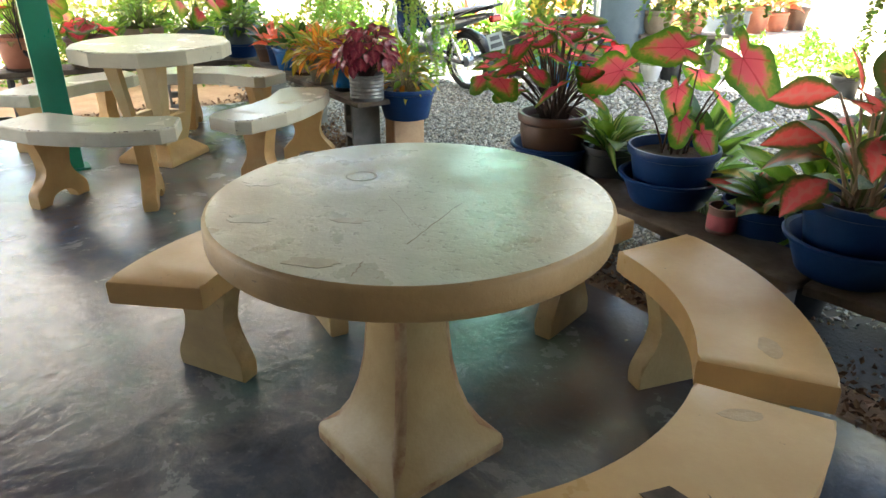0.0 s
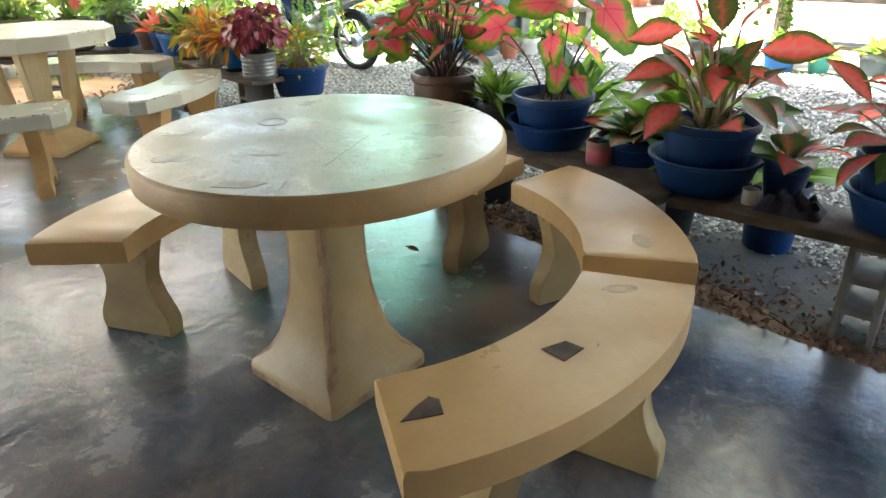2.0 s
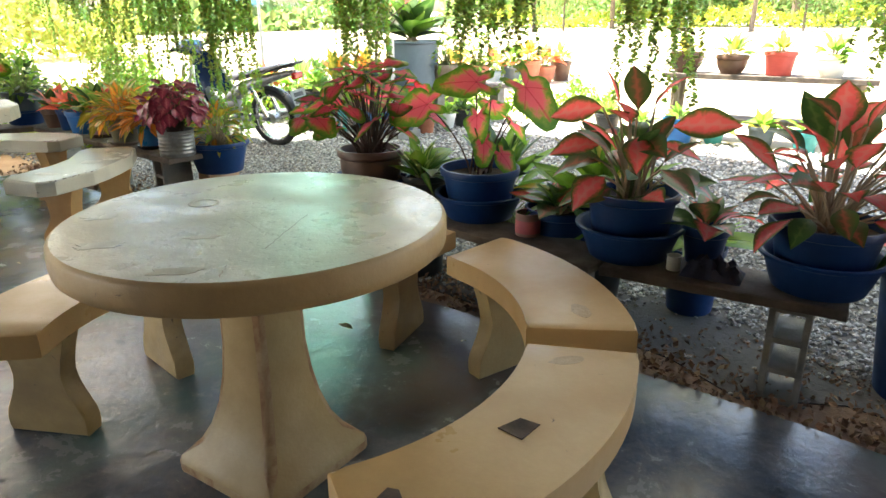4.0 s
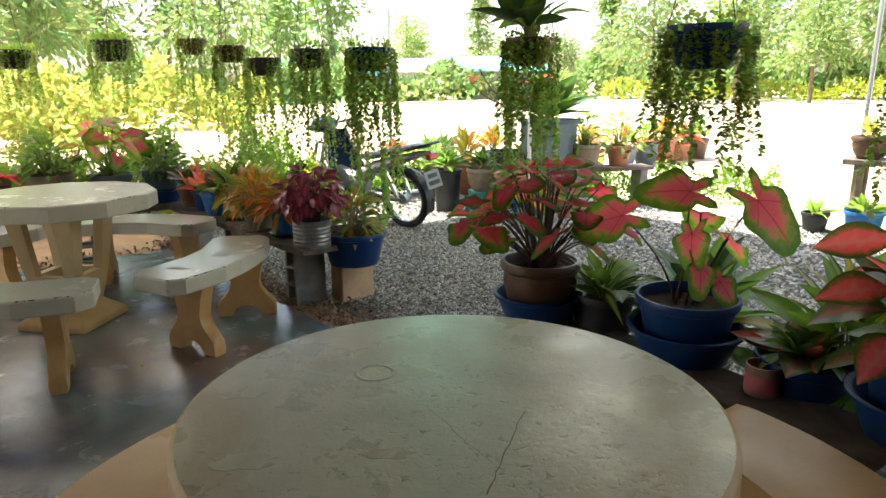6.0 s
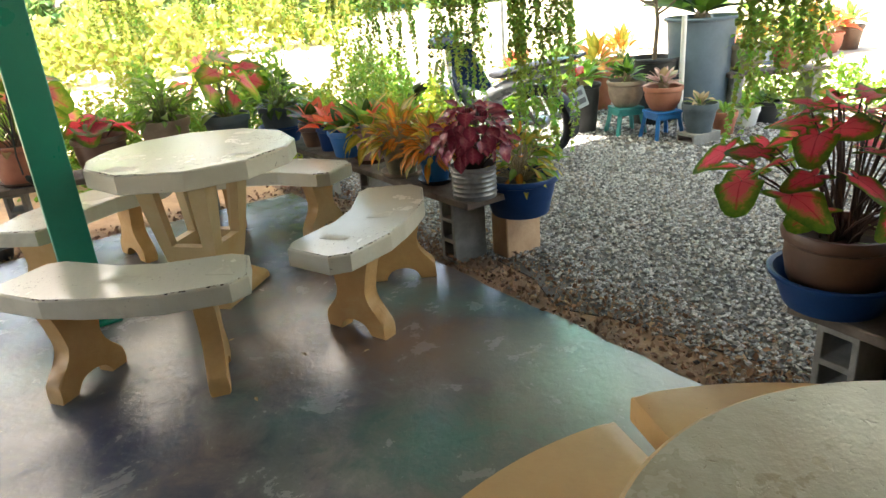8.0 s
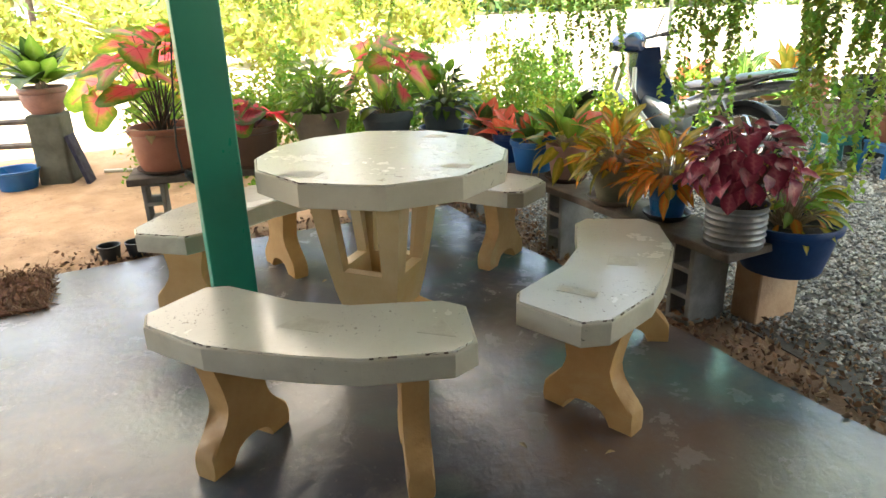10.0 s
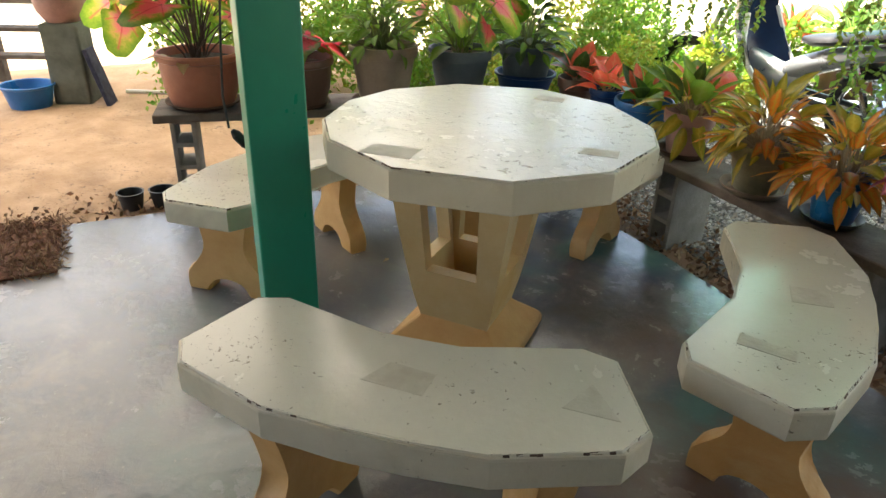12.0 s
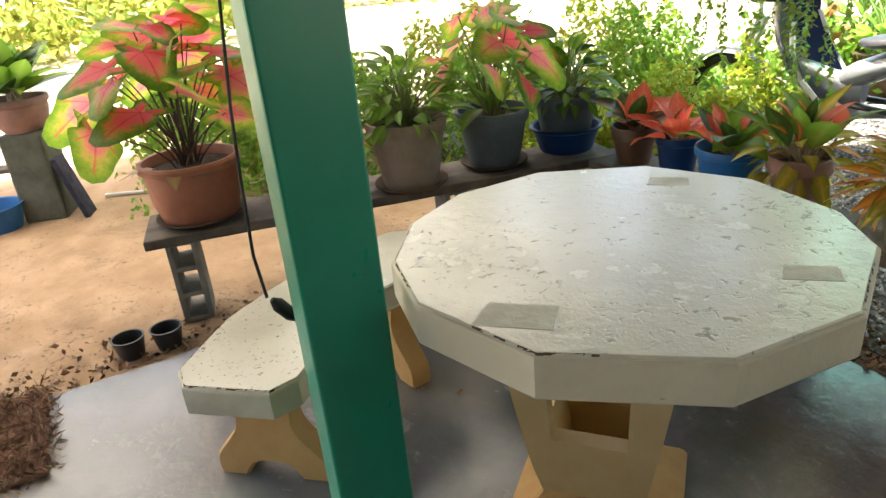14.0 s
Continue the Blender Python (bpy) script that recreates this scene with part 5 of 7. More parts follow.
# ---------------------------------------------------------------- long plank of tall pots
TOP = SHELF + 0.012
basin(-1.95, 6.19, TOP, 0.165, 0.12, "navy", "navy plastic basin under a dark pot")
p, z = potted("foliage_plant", -1.95, 6.19, TOP + 0.014, "pot", "slate_pot", 0.15, 0.25, "bushy green arrowhead plant in a dark pot")
bush(p, z, 90, 0.19, 0.0, 0.24, (0.08, 0.14), ["green_leaf", "green_leaf", "dark_leaf"], 41, "stem_green")
saucer(-2.27, 5.97, TOP, 0.155)
p, z = potted("caladium", -2.27, 5.97, TOP + 0.01, "pot", "slate_pot", 0.165, 0.25, "tall pink and lime caladium in a slate-grey pot")
caladium(p, z, 20, 0.29, 0.50, (0.19, 0.26), ["caladium_lime", "caladium_lime", "caladium_pink"], 42, "stem_green", (-6, 22), 0.36, 55)
rosette(p, z, 16, (0.10, 0.18), ["green_leaf"], 43, (80, 5))
saucer(-2.60, 5.70, TOP, 0.16)
p, z = potted("foliage_plant", -2.60, 5.70, TOP + 0.01, "pot", "tan_pot", 0.17, 0.285, "fresh green bushy plant in a grey-brown clay pot")
bush(p, z, 110, 0.20, 0.02, 0.28, (0.07, 0.12), ["green_leaf"], 44, "stem_green")
saucer(-2.98, 5.52, TOP, 0.15)
p, z = potted("caladium", -2.98, 5.52, TOP + 0.01, "drum", "brown_pot", 0.165, 0.23, "low bright red caladium in a brown clay pot")
caladium(p, z, 12, 0.17, 0.15, (0.2, 0.26), ["caladium_red"], 45, "stem_dark", (-5, 25), 0.5)
saucer(-3.42, 5.36, TOP, 0.18)
p, z = potted("caladium", -3.42, 5.36, TOP + 0.01, "drum", "terracotta", 0.19, 0.25, "large pink and lime caladium in a terracotta pot")
caladium(p, z, 30, 0.37, 0.58, (0.21, 0.29), ["caladium_lime", "caladium_lime", "caladium_pink"], 46, "stem_dark", (-6, 22), 0.34, 55)
leafs = LANCE["dry_leaf"]
piece("leaf", leafs[0], p, leaf_pose((-0.06, -0.14, z + 0.03), 200, 5, 0, 0.15), "dead curled leaf")
piece("leaf", leafs[1], p, leaf_pose((0.02, -0.15, z + 0.02), 300, 10, 0, 0.12), "dead curled leaf")

# cracks and stains in the table tops, dead leaves on the floor
def crack(parent, z, pts, width=0.0016):
    """A thin dark crack along points given from the parent's centre."""
    rnd = random.Random(int(abs(pts[0][0]) * 1000))
    line = []
    for (x0, y0), (x1, y1) in zip(pts, pts[1:]):
        for k in range(6):
            t = k / 6
            line.append((x0 + (x1 - x0) * t + rnd.uniform(-0.003, 0.003), y0 + (y1 - y0) * t + rnd.uniform(-0.003, 0.003)))
    line.append(pts[-1])
    bm = bmesh.new()
    rails = []
    for x, y in line:
        w0, w1 = width * rnd.uniform(0.3, 1), width * rnd.uniform(0.3, 1)
        rails.append((bm.verts.new((x - w0, y + w0 * 0.4, z)), bm.verts.new((x + w1, y - w1 * 0.4, z))))
    for (a, b), (c_, d) in zip(rails, rails[1:]):
        bm.faces.new((a, b, d, c_))
    part("crack", bm, M["crack_line"], parent)


crack(table, 0.7418, [(0.128, -0.045), (0.076, -0.187), (0.034, -0.303)])
crack(table, 0.7418, [(0.146, -0.234), (0.052, -0.224), (-0.055, -0.014)], 0.0012)
crack(table, 0.7418, [(-0.040, -0.395), (-0.048, -0.462)])
# old stains worn into the round top
for cx, cy, wx, wy, stain in ((-0.404, 0.057, 0.045, 0.03, "round_stain"), (-0.345, -0.193, 0.05, 0.028, "round_stain"), (-0.143, -0.406, 0.055, 0.022, "round_spot"), (-0.116, -0.181, 0.04, 0.018, "round_spot")):
    ragged = [(cx + wx * math.cos(k * 0.3927) * (1 + 0.22 * math.sin(k * 2.3 + cx * 40)), cy + wy * math.sin(k * 0.3927) * (1 + 0.25 * math.sin(k * 1.7 + cy * 50))) for k in range(16)]
    part("stain", prism_bm(ragged, 0.7402, 0.7408), M[stain], table)
for cx, cy, w in ((-0.19, -0.33, 0.07), (0.32, -0.165, 0.05), (0.13, 0.34, 0.05)):
    part("cement_patch", prism_bm([(cx - w, cy - 0.6 * w), (cx + w, cy - 0.75 * w), (cx + 1.1 * w, cy + 0.4 * w), (cx - 0.7 * w, cy + 0.55 * w)], 0.743, 0.7462, 0.0006, 1), M["patch"], table2)
rnd = random.Random(88)
for k, (x, y) in enumerate(((0.488, 2.456), (-1.195, 3.625), (-0.91, 3.63), (-1.29, 3.31), (0.2, 1.95), (0.9, 2.25), (-1.55, 3.75), (-2.25, 4.75))):
    ob = piece("dead_leaf", LANCE["dry_leaf"][k % 3], None, leaf_pose((x, y, 0.012), rnd.uniform(0, 360), -12 if k == 0 else -3, rnd.uniform(-20, 20), 0.075 if k == 0 else 0.032))
    tagged(ob, "curled dead leaf lying on the cement floor", "leaf", "dead leaves")

# ---------------------------------------------------------------- hanging planters


def strand_mesh(length, seed, leaf=0.0195, step=0.012):
    """A trailing stem with pairs of small round leaves."""
    rnd = random.Random(seed)
    n = int(length / step)
    verts, faces, rim = [], [], []
    x = y = 0.0
    dx, dy = rnd.uniform(-0.05, 0.05), rnd.uniform(-0.05, 0.05)
    for i in range(n):
        z = -i * step
        dx += rnd.uniform(-0.02, 0.02)
        dy += rnd.uniform(-0.02, 0.02)
        x, y = x + dx * step, y + dy * step
        for _ in range(2):
            a = rnd.uniform(0, 2 * math.pi)
            s = leaf * rnd.uniform(0.6, 1.35)
            d = Vector((math.cos(a), math.sin(a), rnd.uniform(-1.5, 0.1))).normalized()
            w = d.cross(Vector((rnd.uniform(-0.5, 0.5), rnd.uniform(-0.5, 0.5), 1))).normalized()
            o = Vector((x, y, z))
            k = len(verts)
            verts += [o, o + d * s * 0.6 + w * s * 0.5, o + d * s * 1.25, o + d * s * 0.6 - w * s * 0.5]
            rim += [0, 0.9, 0.6, 0.9]
            faces.append((k, k + 1, k + 2, k + 3))
        if i:
            k = len(verts)
            verts += [Vector((x, y, z)), Vector((x + 0.0016, y, z)), Vector((px + 0.0016, py, pz)), Vector((px, py, pz))]
            rim += [0, 0, 0, 0]
            faces.append((k, k + 1, k + 2, k + 3))
        px, py, pz = x, y, z
    return mesh_from("strand", [tuple(v) for v in verts], faces, M["vine_leaf"], False, {"rim": rim})


STRANDS = [strand_mesh(0.30 + 0.08 * k, 100 + k) for k in range(8)]


def hanging(x, y, z, r, strands, longest, material, label, seed, tuft=110, ceiling=2.7):
    """A pot on three wires with trailing strands all round; z: the middle of the pot."""
    rnd = random.Random(seed)
    h = r * 1.1
    planter = thing("hanging_planter", pose(x, y, z - h / 2, 0, 0, rnd.uniform(0, 360)), label, "hanging planter", "hanging planters")
    prof = [(0, 0), (r * 0.6, 0), (r * 0.72, h * 0.12), (r * 0.95, h * 0.8), (r, h * 0.86), (r * 1.02, h), (r * 0.94, h), (r * 0.9, h * 0.86), (0, h * 0.85)]
    part("pot", lathe_bm(prof, 28), M[material], planter, smooth=True)
    top = ceiling - (z - h / 2)
    for k in range(3):
        a = 2 * math.pi * k / 3
        part("wire", tube_bm([(r * math.cos(a), r * math.sin(a), h * 0.95), (0, 0, min(top - 0.05, h + 0.55))], 0.0022, 5), M["wire"], planter)
    part("hook", tube_bm([(0, 0, min(top - 0.05, h + 0.55)), (0, 0, top)], 0.003, 5), M["wire"], planter)
    rng = np.random.default_rng(seed)
    ang, rad = rng.uniform(0, 2 * np.pi, tuft), r * 1.15 * np.sqrt(rng.uniform(0, 1, tuft))
    cen = np.stack([rad * np.cos(ang), rad * np.sin(ang), h + rng.uniform(-0.25, 0.35, tuft) * r], 1)
    tagged(piece("tuft", leaf_cloud("tuft", M["vine_leaf"], cen, 0.029, seed, width=0.38), planter), kind="stuff")
    for k in range(int(strands * 0.9)):
        a = 2 * math.pi * (k + rnd.random()) / strands
        f = rnd.uniform(0.92, 1.25)
        me = rnd.choice(STRANDS)
        base_len = 0.30 + 0.08 * STRANDS.index(me)
        stretch = min(1.3, max(0.55, longest * rnd.uniform(0.25, 1.15) / base_len))
        piece("strand", me, planter, Matrix.Translation((r * f * math.cos(a), r * f * math.sin(a), h * rnd.uniform(0.75, 1.0)))
              @ Euler((radians(rnd.uniform(-4, 4)), radians(rnd.uniform(-4, 4)), rnd.uniform(0, 6))).to_matrix().to_4x4() @ Matrix.Diagonal((1, 1, stretch, 1)))
    return planter


hanging(1.22, 3.08, 1.44, 0.14, 52, 0.56, "navy", "navy pot of trailing vines hung by wires", 1)
spiky = hanging(0.70, 3.86, 1.46, 0.115, 48, 1.0, "brown_pot", "brown pot of trailing vines and spiky leaves", 2)
rosette(spiky, 0.13, 34, (0.16, 0.26), ["dark_leaf", "stripe_leaf", "green_leaf"], 60, (85, 10), 0.04, 0.05, "stem_green", 0.04)
hanging(-0.12, 4.78, 1.46, 0.125, 60, 1.3, "navy", "navy pot with a long curtain of trailing vines", 3)
hanging(1.86, 2.72, 1.44, 0.13, 44, 0.60, "navy", "navy pot of trailing vines hung at the eaves", 4)
hanging(-0.54, 5.16, 1.48, 0.11, 40, 1.15, "black_pot", "black pot of trailing vines hung by wires", 5)
hanging(-1.02, 6.00, 1.45, 0.12, 30, 0.95, "black_pot", "black pot with thin trailing strands", 6)
hanging(-1.36, 6.35, 1.56, 0.12, 30, 1.0, "brown_pot", "brown pot with thin trailing strands", 7)
hanging(-1.92, 7.20, 1.66, 0.13, 24, 0.80, "brown_pot", "shallow pot with thin trailing strands", 8)
hanging(-2.60, 7.05, 1.62, 0.17, 34, 0.60, "black_pot", "bushy fern-like planter hung by wires", 9, 900)
hanging(-3.45, 7.00, 1.55, 0.15, 30, 0.50, "black_pot", "bushy planter hung at the corner of the roof", 10, 700)
hanging(2.45, 2.0, 1.46, 0.13, 34, 0.55, "navy", "navy pot of trailing vines at the end of the eaves", 11)

# cord with a plug, hanging beside the post
cord = thing("extension_cord", pose(-2.44, 4.08, 0), "black power cord hanging with its plug loose", "cord")
part("cable", tube_bm([(-0.22, 0.72, 2.66), (-0.19, 0.56, 2.2), (-0.155, 0.36, 1.7), (-0.131, 0.23, 1.363), (-0.119, 0.175, 1.224), (-0.106, 0.115, 1.075), (-0.085, 0.055, 0.934), (-0.062, 0.0, 0.81), (-0.041, -0.02, 0.727)], 0.0034, 6), M["rubber"], cord, smooth=True)
part("cable", tube_bm([(-0.05, 0.45, 2.66), (-0.02, 0.22, 1.8), (0.012, 0.06, 1.25)], 0.004, 6), M["rubber"], cord, smooth=True)
part("switch", box_bm(0.03, 0.028, 0.075, (0.012, 0.055, 1.22), 0.006), M["rubber"], cord)
plug_pose = pose(0.002, -0.002, 0.672, 0, -38, 24)
part("plug", lathe_bm([(0, 0), (0.011, 0.0), (0.019, 0.012), (0.02, 0.045), (0.008, 0.06), (0, 0.06)], 12), M["rubber"], cord, smooth=True, m=plug_pose @ Matrix.Diagonal((0.7, 0.95, 1.05, 1)))
for k in (-1, 1):
    part("pin", box_bm(0.0015, 0.006, 0.02, (0.006 * k, 0, -0.009)), M["chrome"], cord, m=plug_pose)

# coir mat on the slab's edge, two small pots beside it
mat = thing("doormat", pose(-3.70, 4.37, 0, 0, 0, YARD_TURN), "ragged brown coir mat at the edge of the floor", "doormat")
part("backing", box_bm(0.52, 0.3, 0.012, (0, 0, 0.008), 0.004, 1), M["mat"], mat)
rng = np.random.default_rng(3)
nb = 2600
c = np.stack([rng.uniform(-0.28, 0.28, nb), rng.uniform(-0.17, 0.17, nb), np.full(nb, 0.014)], 1)
bristle = leaf_cloud("bristles", M["litter"], c, 0.045, 4, width=0.06)
piece("bristles", bristle, mat)
for x, y in ((-3.59, 4.93), (-3.475, 5.01)):
    b = tagged(part("nursery_pot", lathe_bm([(0, 0), (0.045, 0), (0.06, 0.085), (0.063, 0.09), (0.056, 0.09), (0.042, 0.008), (0, 0.008)], 20), M["black_pot"], None, smooth=True, m=pose(x, y, -0.03)),
               "small empty black nursery pot", "pot", "nursery pots")

# ---------------------------------------------------------------- gravel and litter
bed = []
for i in range(40):
    bed.append((-2.6 + 11.6 * i / 39, 0.21 + 0.09 * math.sin(i * 1.3) + 0.05 * math.sin(i * 3.1)))
for i in range(30):
    t = i / 29
    bed.append((9.0 - 11.2 * t, 2.2 + 2.6 * math.sin(math.pi * t) ** 0.7 + 0.12 * math.sin(i * 2.1)))
gb = part("gravel_bed", prism_bm(bed, -0.05, -0.018), M["gravel_bed"], None, m=YARD)
tagged(gb, "grey gravel yard beside the floor", "gravel", kind="structure")
strip = [(-0.4 + 9.4 * i / 60, 0.002) for i in range(61)] + [(9.0 - 9.4 * i / 60, 0.62 + 0.35 * min(1, max(0, (4.9 - 9.4 * i / 60) / 0.9)) + 0.06 * math.sin(i * 1.9)) for i in range(61)]
tagged(part("dirt_strip", prism_bm(strip, -0.06, -0.023), M["dirt_dark"], None, m=YARD), "reddish earth strip along the slab edge", "earth", kind="structure")


def inside(px, py, poly):
    hit = np.zeros(len(px), bool)
    j = len(poly) - 1
    for i in range(len(poly)):
        (xi, yi), (xj, yj) = poly[i], poly[j]
        cross = ((yi > py) != (yj > py)) & (px < (xj - xi) * (py - yi) / (yj - yi + 1e-12) + xi)
        hit ^= cross
        j = i
    return hit


def stones(name, n, seed, size, area, material, label, flat=0.6, keep=1.0, z=-0.016):
    rng = np.random.default_rng(seed)
    (x0, x1), (y0, y1) = area
    px, py = rng.uniform(x0, x1, n), rng.uniform(y0, y1, n)
    edge = 0.13 + 0.09 * np.sin(px * 2.7 + 1.0) + 0.06 * np.sin(px * 6.1) + 0.38 * np.clip((px - 4.3) / 0.9, 0, 1)
    ok = rng.uniform(0, 1, n) < np.clip((py - edge) / 0.22, 0.04, 1.0) ** 1.3 * keep
    px, py = px[ok], py[ok]
    n = len(px)
    octa = np.array([(1, 0, 0), (0, 1, 0), (-1, 0, 0), (0, -1, 0), (0, 0, 1), (0, 0, -1.0)])
    tri = np.array([(0, 1, 4), (1, 2, 4), (2, 3, 4), (3, 0, 4), (1, 0, 5), (2, 1, 5), (3, 2, 5), (0, 3, 5)])
    v = octa[None] * (1 + rng.uniform(-0.35, 0.35, (n, 6, 1)))
    v = v * (size * rng.uniform(0.55, 1.35, (n, 1, 1)))
    v[:, :, 2] *= flat
    v[:, :, 1] *= rng.uniform(0.6, 1.0, (n, 1))
    a = rng.uniform(0, 2 * np.pi, n)
    tiltx = rng.normal(0, 0.35, n)
    ca, sa = np.cos(a)[:, None], np.sin(a)[:, None]
    y_, z_ = v[:, :, 1] * np.cos(tiltx)[:, None] - v[:, :, 2] * np.sin(tiltx)[:, None], v[:, :, 1] * np.sin(tiltx)[:, None] + v[:, :, 2] * np.cos(tiltx)[:, None]
    x_ = v[:, :, 0]
    out = np.stack([px[:, None] + x_ * ca - y_ * sa, py[:, None] + x_ * sa + y_ * ca, z + rng.uniform(0, 0.008, (n, 1)) + z_], 2)
    faces = (tri[None] + (np.arange(n) * 6)[:, None, None]).reshape(-1, 3)
    ob = piece(name, mesh_from(name, out.reshape(-1, 3).tolist(), faces.tolist(), material), None, YARD)
    return tagged(ob, label, "gravel", kind="stuff")


stones("gravel", 76000, 11, 0.0128, ((-1.4, 7.4), (0.03, 2.5)), M["gravel"], "loose grey gravel stones beside the floor")
stones("gravel", 26000, 12, 0.019, ((-2.4, 7.4), (2.45, 4.8)), M["gravel"], "loose grey gravel farther out in the yard")

stones("grit", 9000, 13, 0.008, ((-0.3, 8.5), (0.01, 0.55)), M["grit"], "reddish-brown grit and crumbs of earth along the slab", 0.7, 12.0)

rng = np.random.default_rng(21)
n = 3600
u = rng.uniform(-0.3, 8.0, n)
w = np.abs(rng.normal(0, 0.16, n)) + 0.01
lit = np.stack([u, w, np.full(n, -0.004) + rng.uniform(0, 0.012, n)], 1)
ob = piece("leaf_litter", leaf_cloud("leaf_litter", M["litter"], lit, 0.032, 22, width=0.3), None, YARD)
tagged(ob, "dry leaves and grit along the slab edge", "leaf litter", kind="stuff")
n = 1500
lit = np.stack([rng.uniform(-0.1, 0.02, n) - np.abs(rng.normal(0, 0.12, n)), rng.uniform(-4.5, 0.2, n), np.full(n, -0.022) + rng.uniform(0, 0.01, n)], 1)
ob = piece("leaf_litter", leaf_cloud("leaf_litter", M["litter"], lit, 0.03, 23, width=0.3), None, YARD)
tagged(ob, "dry leaves and crumbs of earth by the floor", "leaf litter", kind="stuff")

# ---------------------------------------------------------------- motorbike
REAR, FRONT = Vector((0.05, 6.90, 0)), Vector((-0.896, 7.666, 0))
heading = math.degrees(math.atan2((FRONT - REAR).y, (FRONT - REAR).x))
bike = thing("motorbike", pose(REAR.x, REAR.y, -0.02, -6, 0, heading), "dark blue and silver underbone motorbike parked on the gravel", "motorbike")


def wheel(x):
    w = new("wheel")
    w.parent = bike
    w.matrix_basis = Matrix.Translation((x, 0, 0.285))
    tyre = bmesh.new()
    R, r = 0.25, 0.035
    rings = [[tyre.verts.new(((R + r * math.cos(b)) * math.cos(a), r * math.sin(b), (R + r * math.cos(b)) * math.sin(a))) for b in (2 * math.pi * k / 10 for k in range(10))] for a in (2 * math.pi * i / 36 for i in range(36))]
    for i in range(36):
        for k in range(10):
            tyre.faces.new((rings[i][k], rings[(i + 1) % 36][k], rings[(i + 1) % 36][(k + 1) % 10], rings[i][(k + 1) % 10]))
    part("tyre", tyre, M["rubber"], w, smooth=True)
    rim = lathe_bm([(0.212, -0.02), (0.226, -0.022), (0.226, 0.022), (0.212, 0.02), (0.206, 0), (0.212, -0.02)], 36)
    part("rim", rim, M["chrome"], w, smooth=True, m=pose(0, 0, 0, 90, 0, 0))
    part("hub", lathe_bm([(0, -0.04), (0.05, -0.04), (0.055, 0), (0.05, 0.04), (0, 0.04)], 18), M["steel"], w, smooth=True, m=pose(0, 0, 0, 90, 0, 0))
    sp = bmesh.new()
    for k in range(18):
        a = 2 * math.pi * k / 18
        b = a + 0.35 * (-1) ** k
        tube_bm([(0.045 * math.cos(b), 0.02 * (-1) ** k, 0.045 * math.sin(b)), (0.21 * math.cos(a), 0, 0.21 * math.sin(a))], 0.0016, 4, sp)
    part("spokes", sp, M["chrome"], w)


wheel(0.0)
wheel(1.25)


def lofted(sections, name, material, parent, label="", steps=14):
    """A smooth body through elliptic sections (x, z, half width, half height)."""
    bm = bmesh.new()
    rings = [[bm.verts.new((x, hw * math.cos(a), z + hh * math.sin(a))) for a in (2 * math.pi * k / steps for k in range(steps))] for x, z, hw, hh in sections]
    for p, q in zip(rings, rings[1:]):
        for k in range(steps):
            bm.faces.new((p[k], p[(k + 1) % steps], q[(k + 1) % steps], q[k]))
    bm.faces.new(rings[0])
    bm.faces.new(rings[-1][::-1])
    return part(name, bm, material, parent, label, True)


lofted([(-0.34, 0.80, 0.03, 0.012), (-0.22, 0.795, 0.085, 0.028), (0.04, 0.745, 0.115, 0.034), (0.28, 0.69, 0.115, 0.038), (0.42, 0.665, 0.085, 0.036), (0.5, 0.66, 0.03, 0.02)], "seat", M["bike_black"], bike, "long black seat")
lofted([(-0.37, 0.745, 0.02, 0.018), (-0.22, 0.715, 0.07, 0.034), (0.06, 0.645, 0.105, 0.05), (0.32, 0.56, 0.115, 0.075), (0.52, 0.47, 0.075, 0.08), (0.64, 0.41, 0.045, 0.055)], "side_body", M["bike_silver"], bike, "silver tail panels")
lofted([(0.45, 0.40, 0.06, 0.09), (0.62, 0.38, 0.10, 0.12), (0.74, 0.42, 0.10, 0.12), (0.82, 0.50, 0.05, 0.06)], "engine", M["steel"], bike)
shield = bmesh.new()
prof = [(0.70, 0.30, 0.10), (0.80, 0.36, 0.20), (0.90, 0.50, 0.23), (0.97, 0.66, 0.21), (1.00, 0.80, 0.16), (0.99, 0.90, 0.13)]
front_v, back_v = [], []
for x, z, w in prof:
    front_v.append([shield.verts.new((x - 0.20 * abs(t) ** 1.5, w * t, z)) for t in (-1, -0.66, -0.33, 0, 0.33, 0.66, 1)])
    back_v.append([shield.verts.new((x - 0.02 - 0.19 * abs(t) ** 1.5, w * t * 0.97, z)) for t in (-1, -0.66, -0.33, 0, 0.33, 0.66, 1)])
for i in range(len(prof) - 1):
    for k in range(6):
        shield.faces.new((front_v[i][k], front_v[i][k + 1], front_v[i + 1][k + 1], front_v[i + 1][k]))
        shield.faces.new((back_v[i][k], back_v[i + 1][k], back_v[i + 1][k + 1], back_v[i][k + 1]))
    for k in (0, 6):
        shield.faces.new((front_v[i][k], back_v[i][k], back_v[i + 1][k], front_v[i + 1][k]))
part("leg_shield", shield, M["bike_blue"], bike, "dark blue leg shield", True)
for sgn in (-1, 1):
    part("shield_trim", tube_bm([(x - 0.20, sgn * w * 1.01, z) for x, z, w in prof[1:5]], 0.016, 6), M["white_pot"], bike, "white edge of the shield", True)
lofted([(0.86, 0.93, 0.05, 0.04), (0.92, 0.95, 0.15, 0.075), (1.02, 0.95, 0.14, 0.075), (1.10, 0.92, 0.08, 0.05)], "headlamp_cowl", M["bike_blue"], bike)
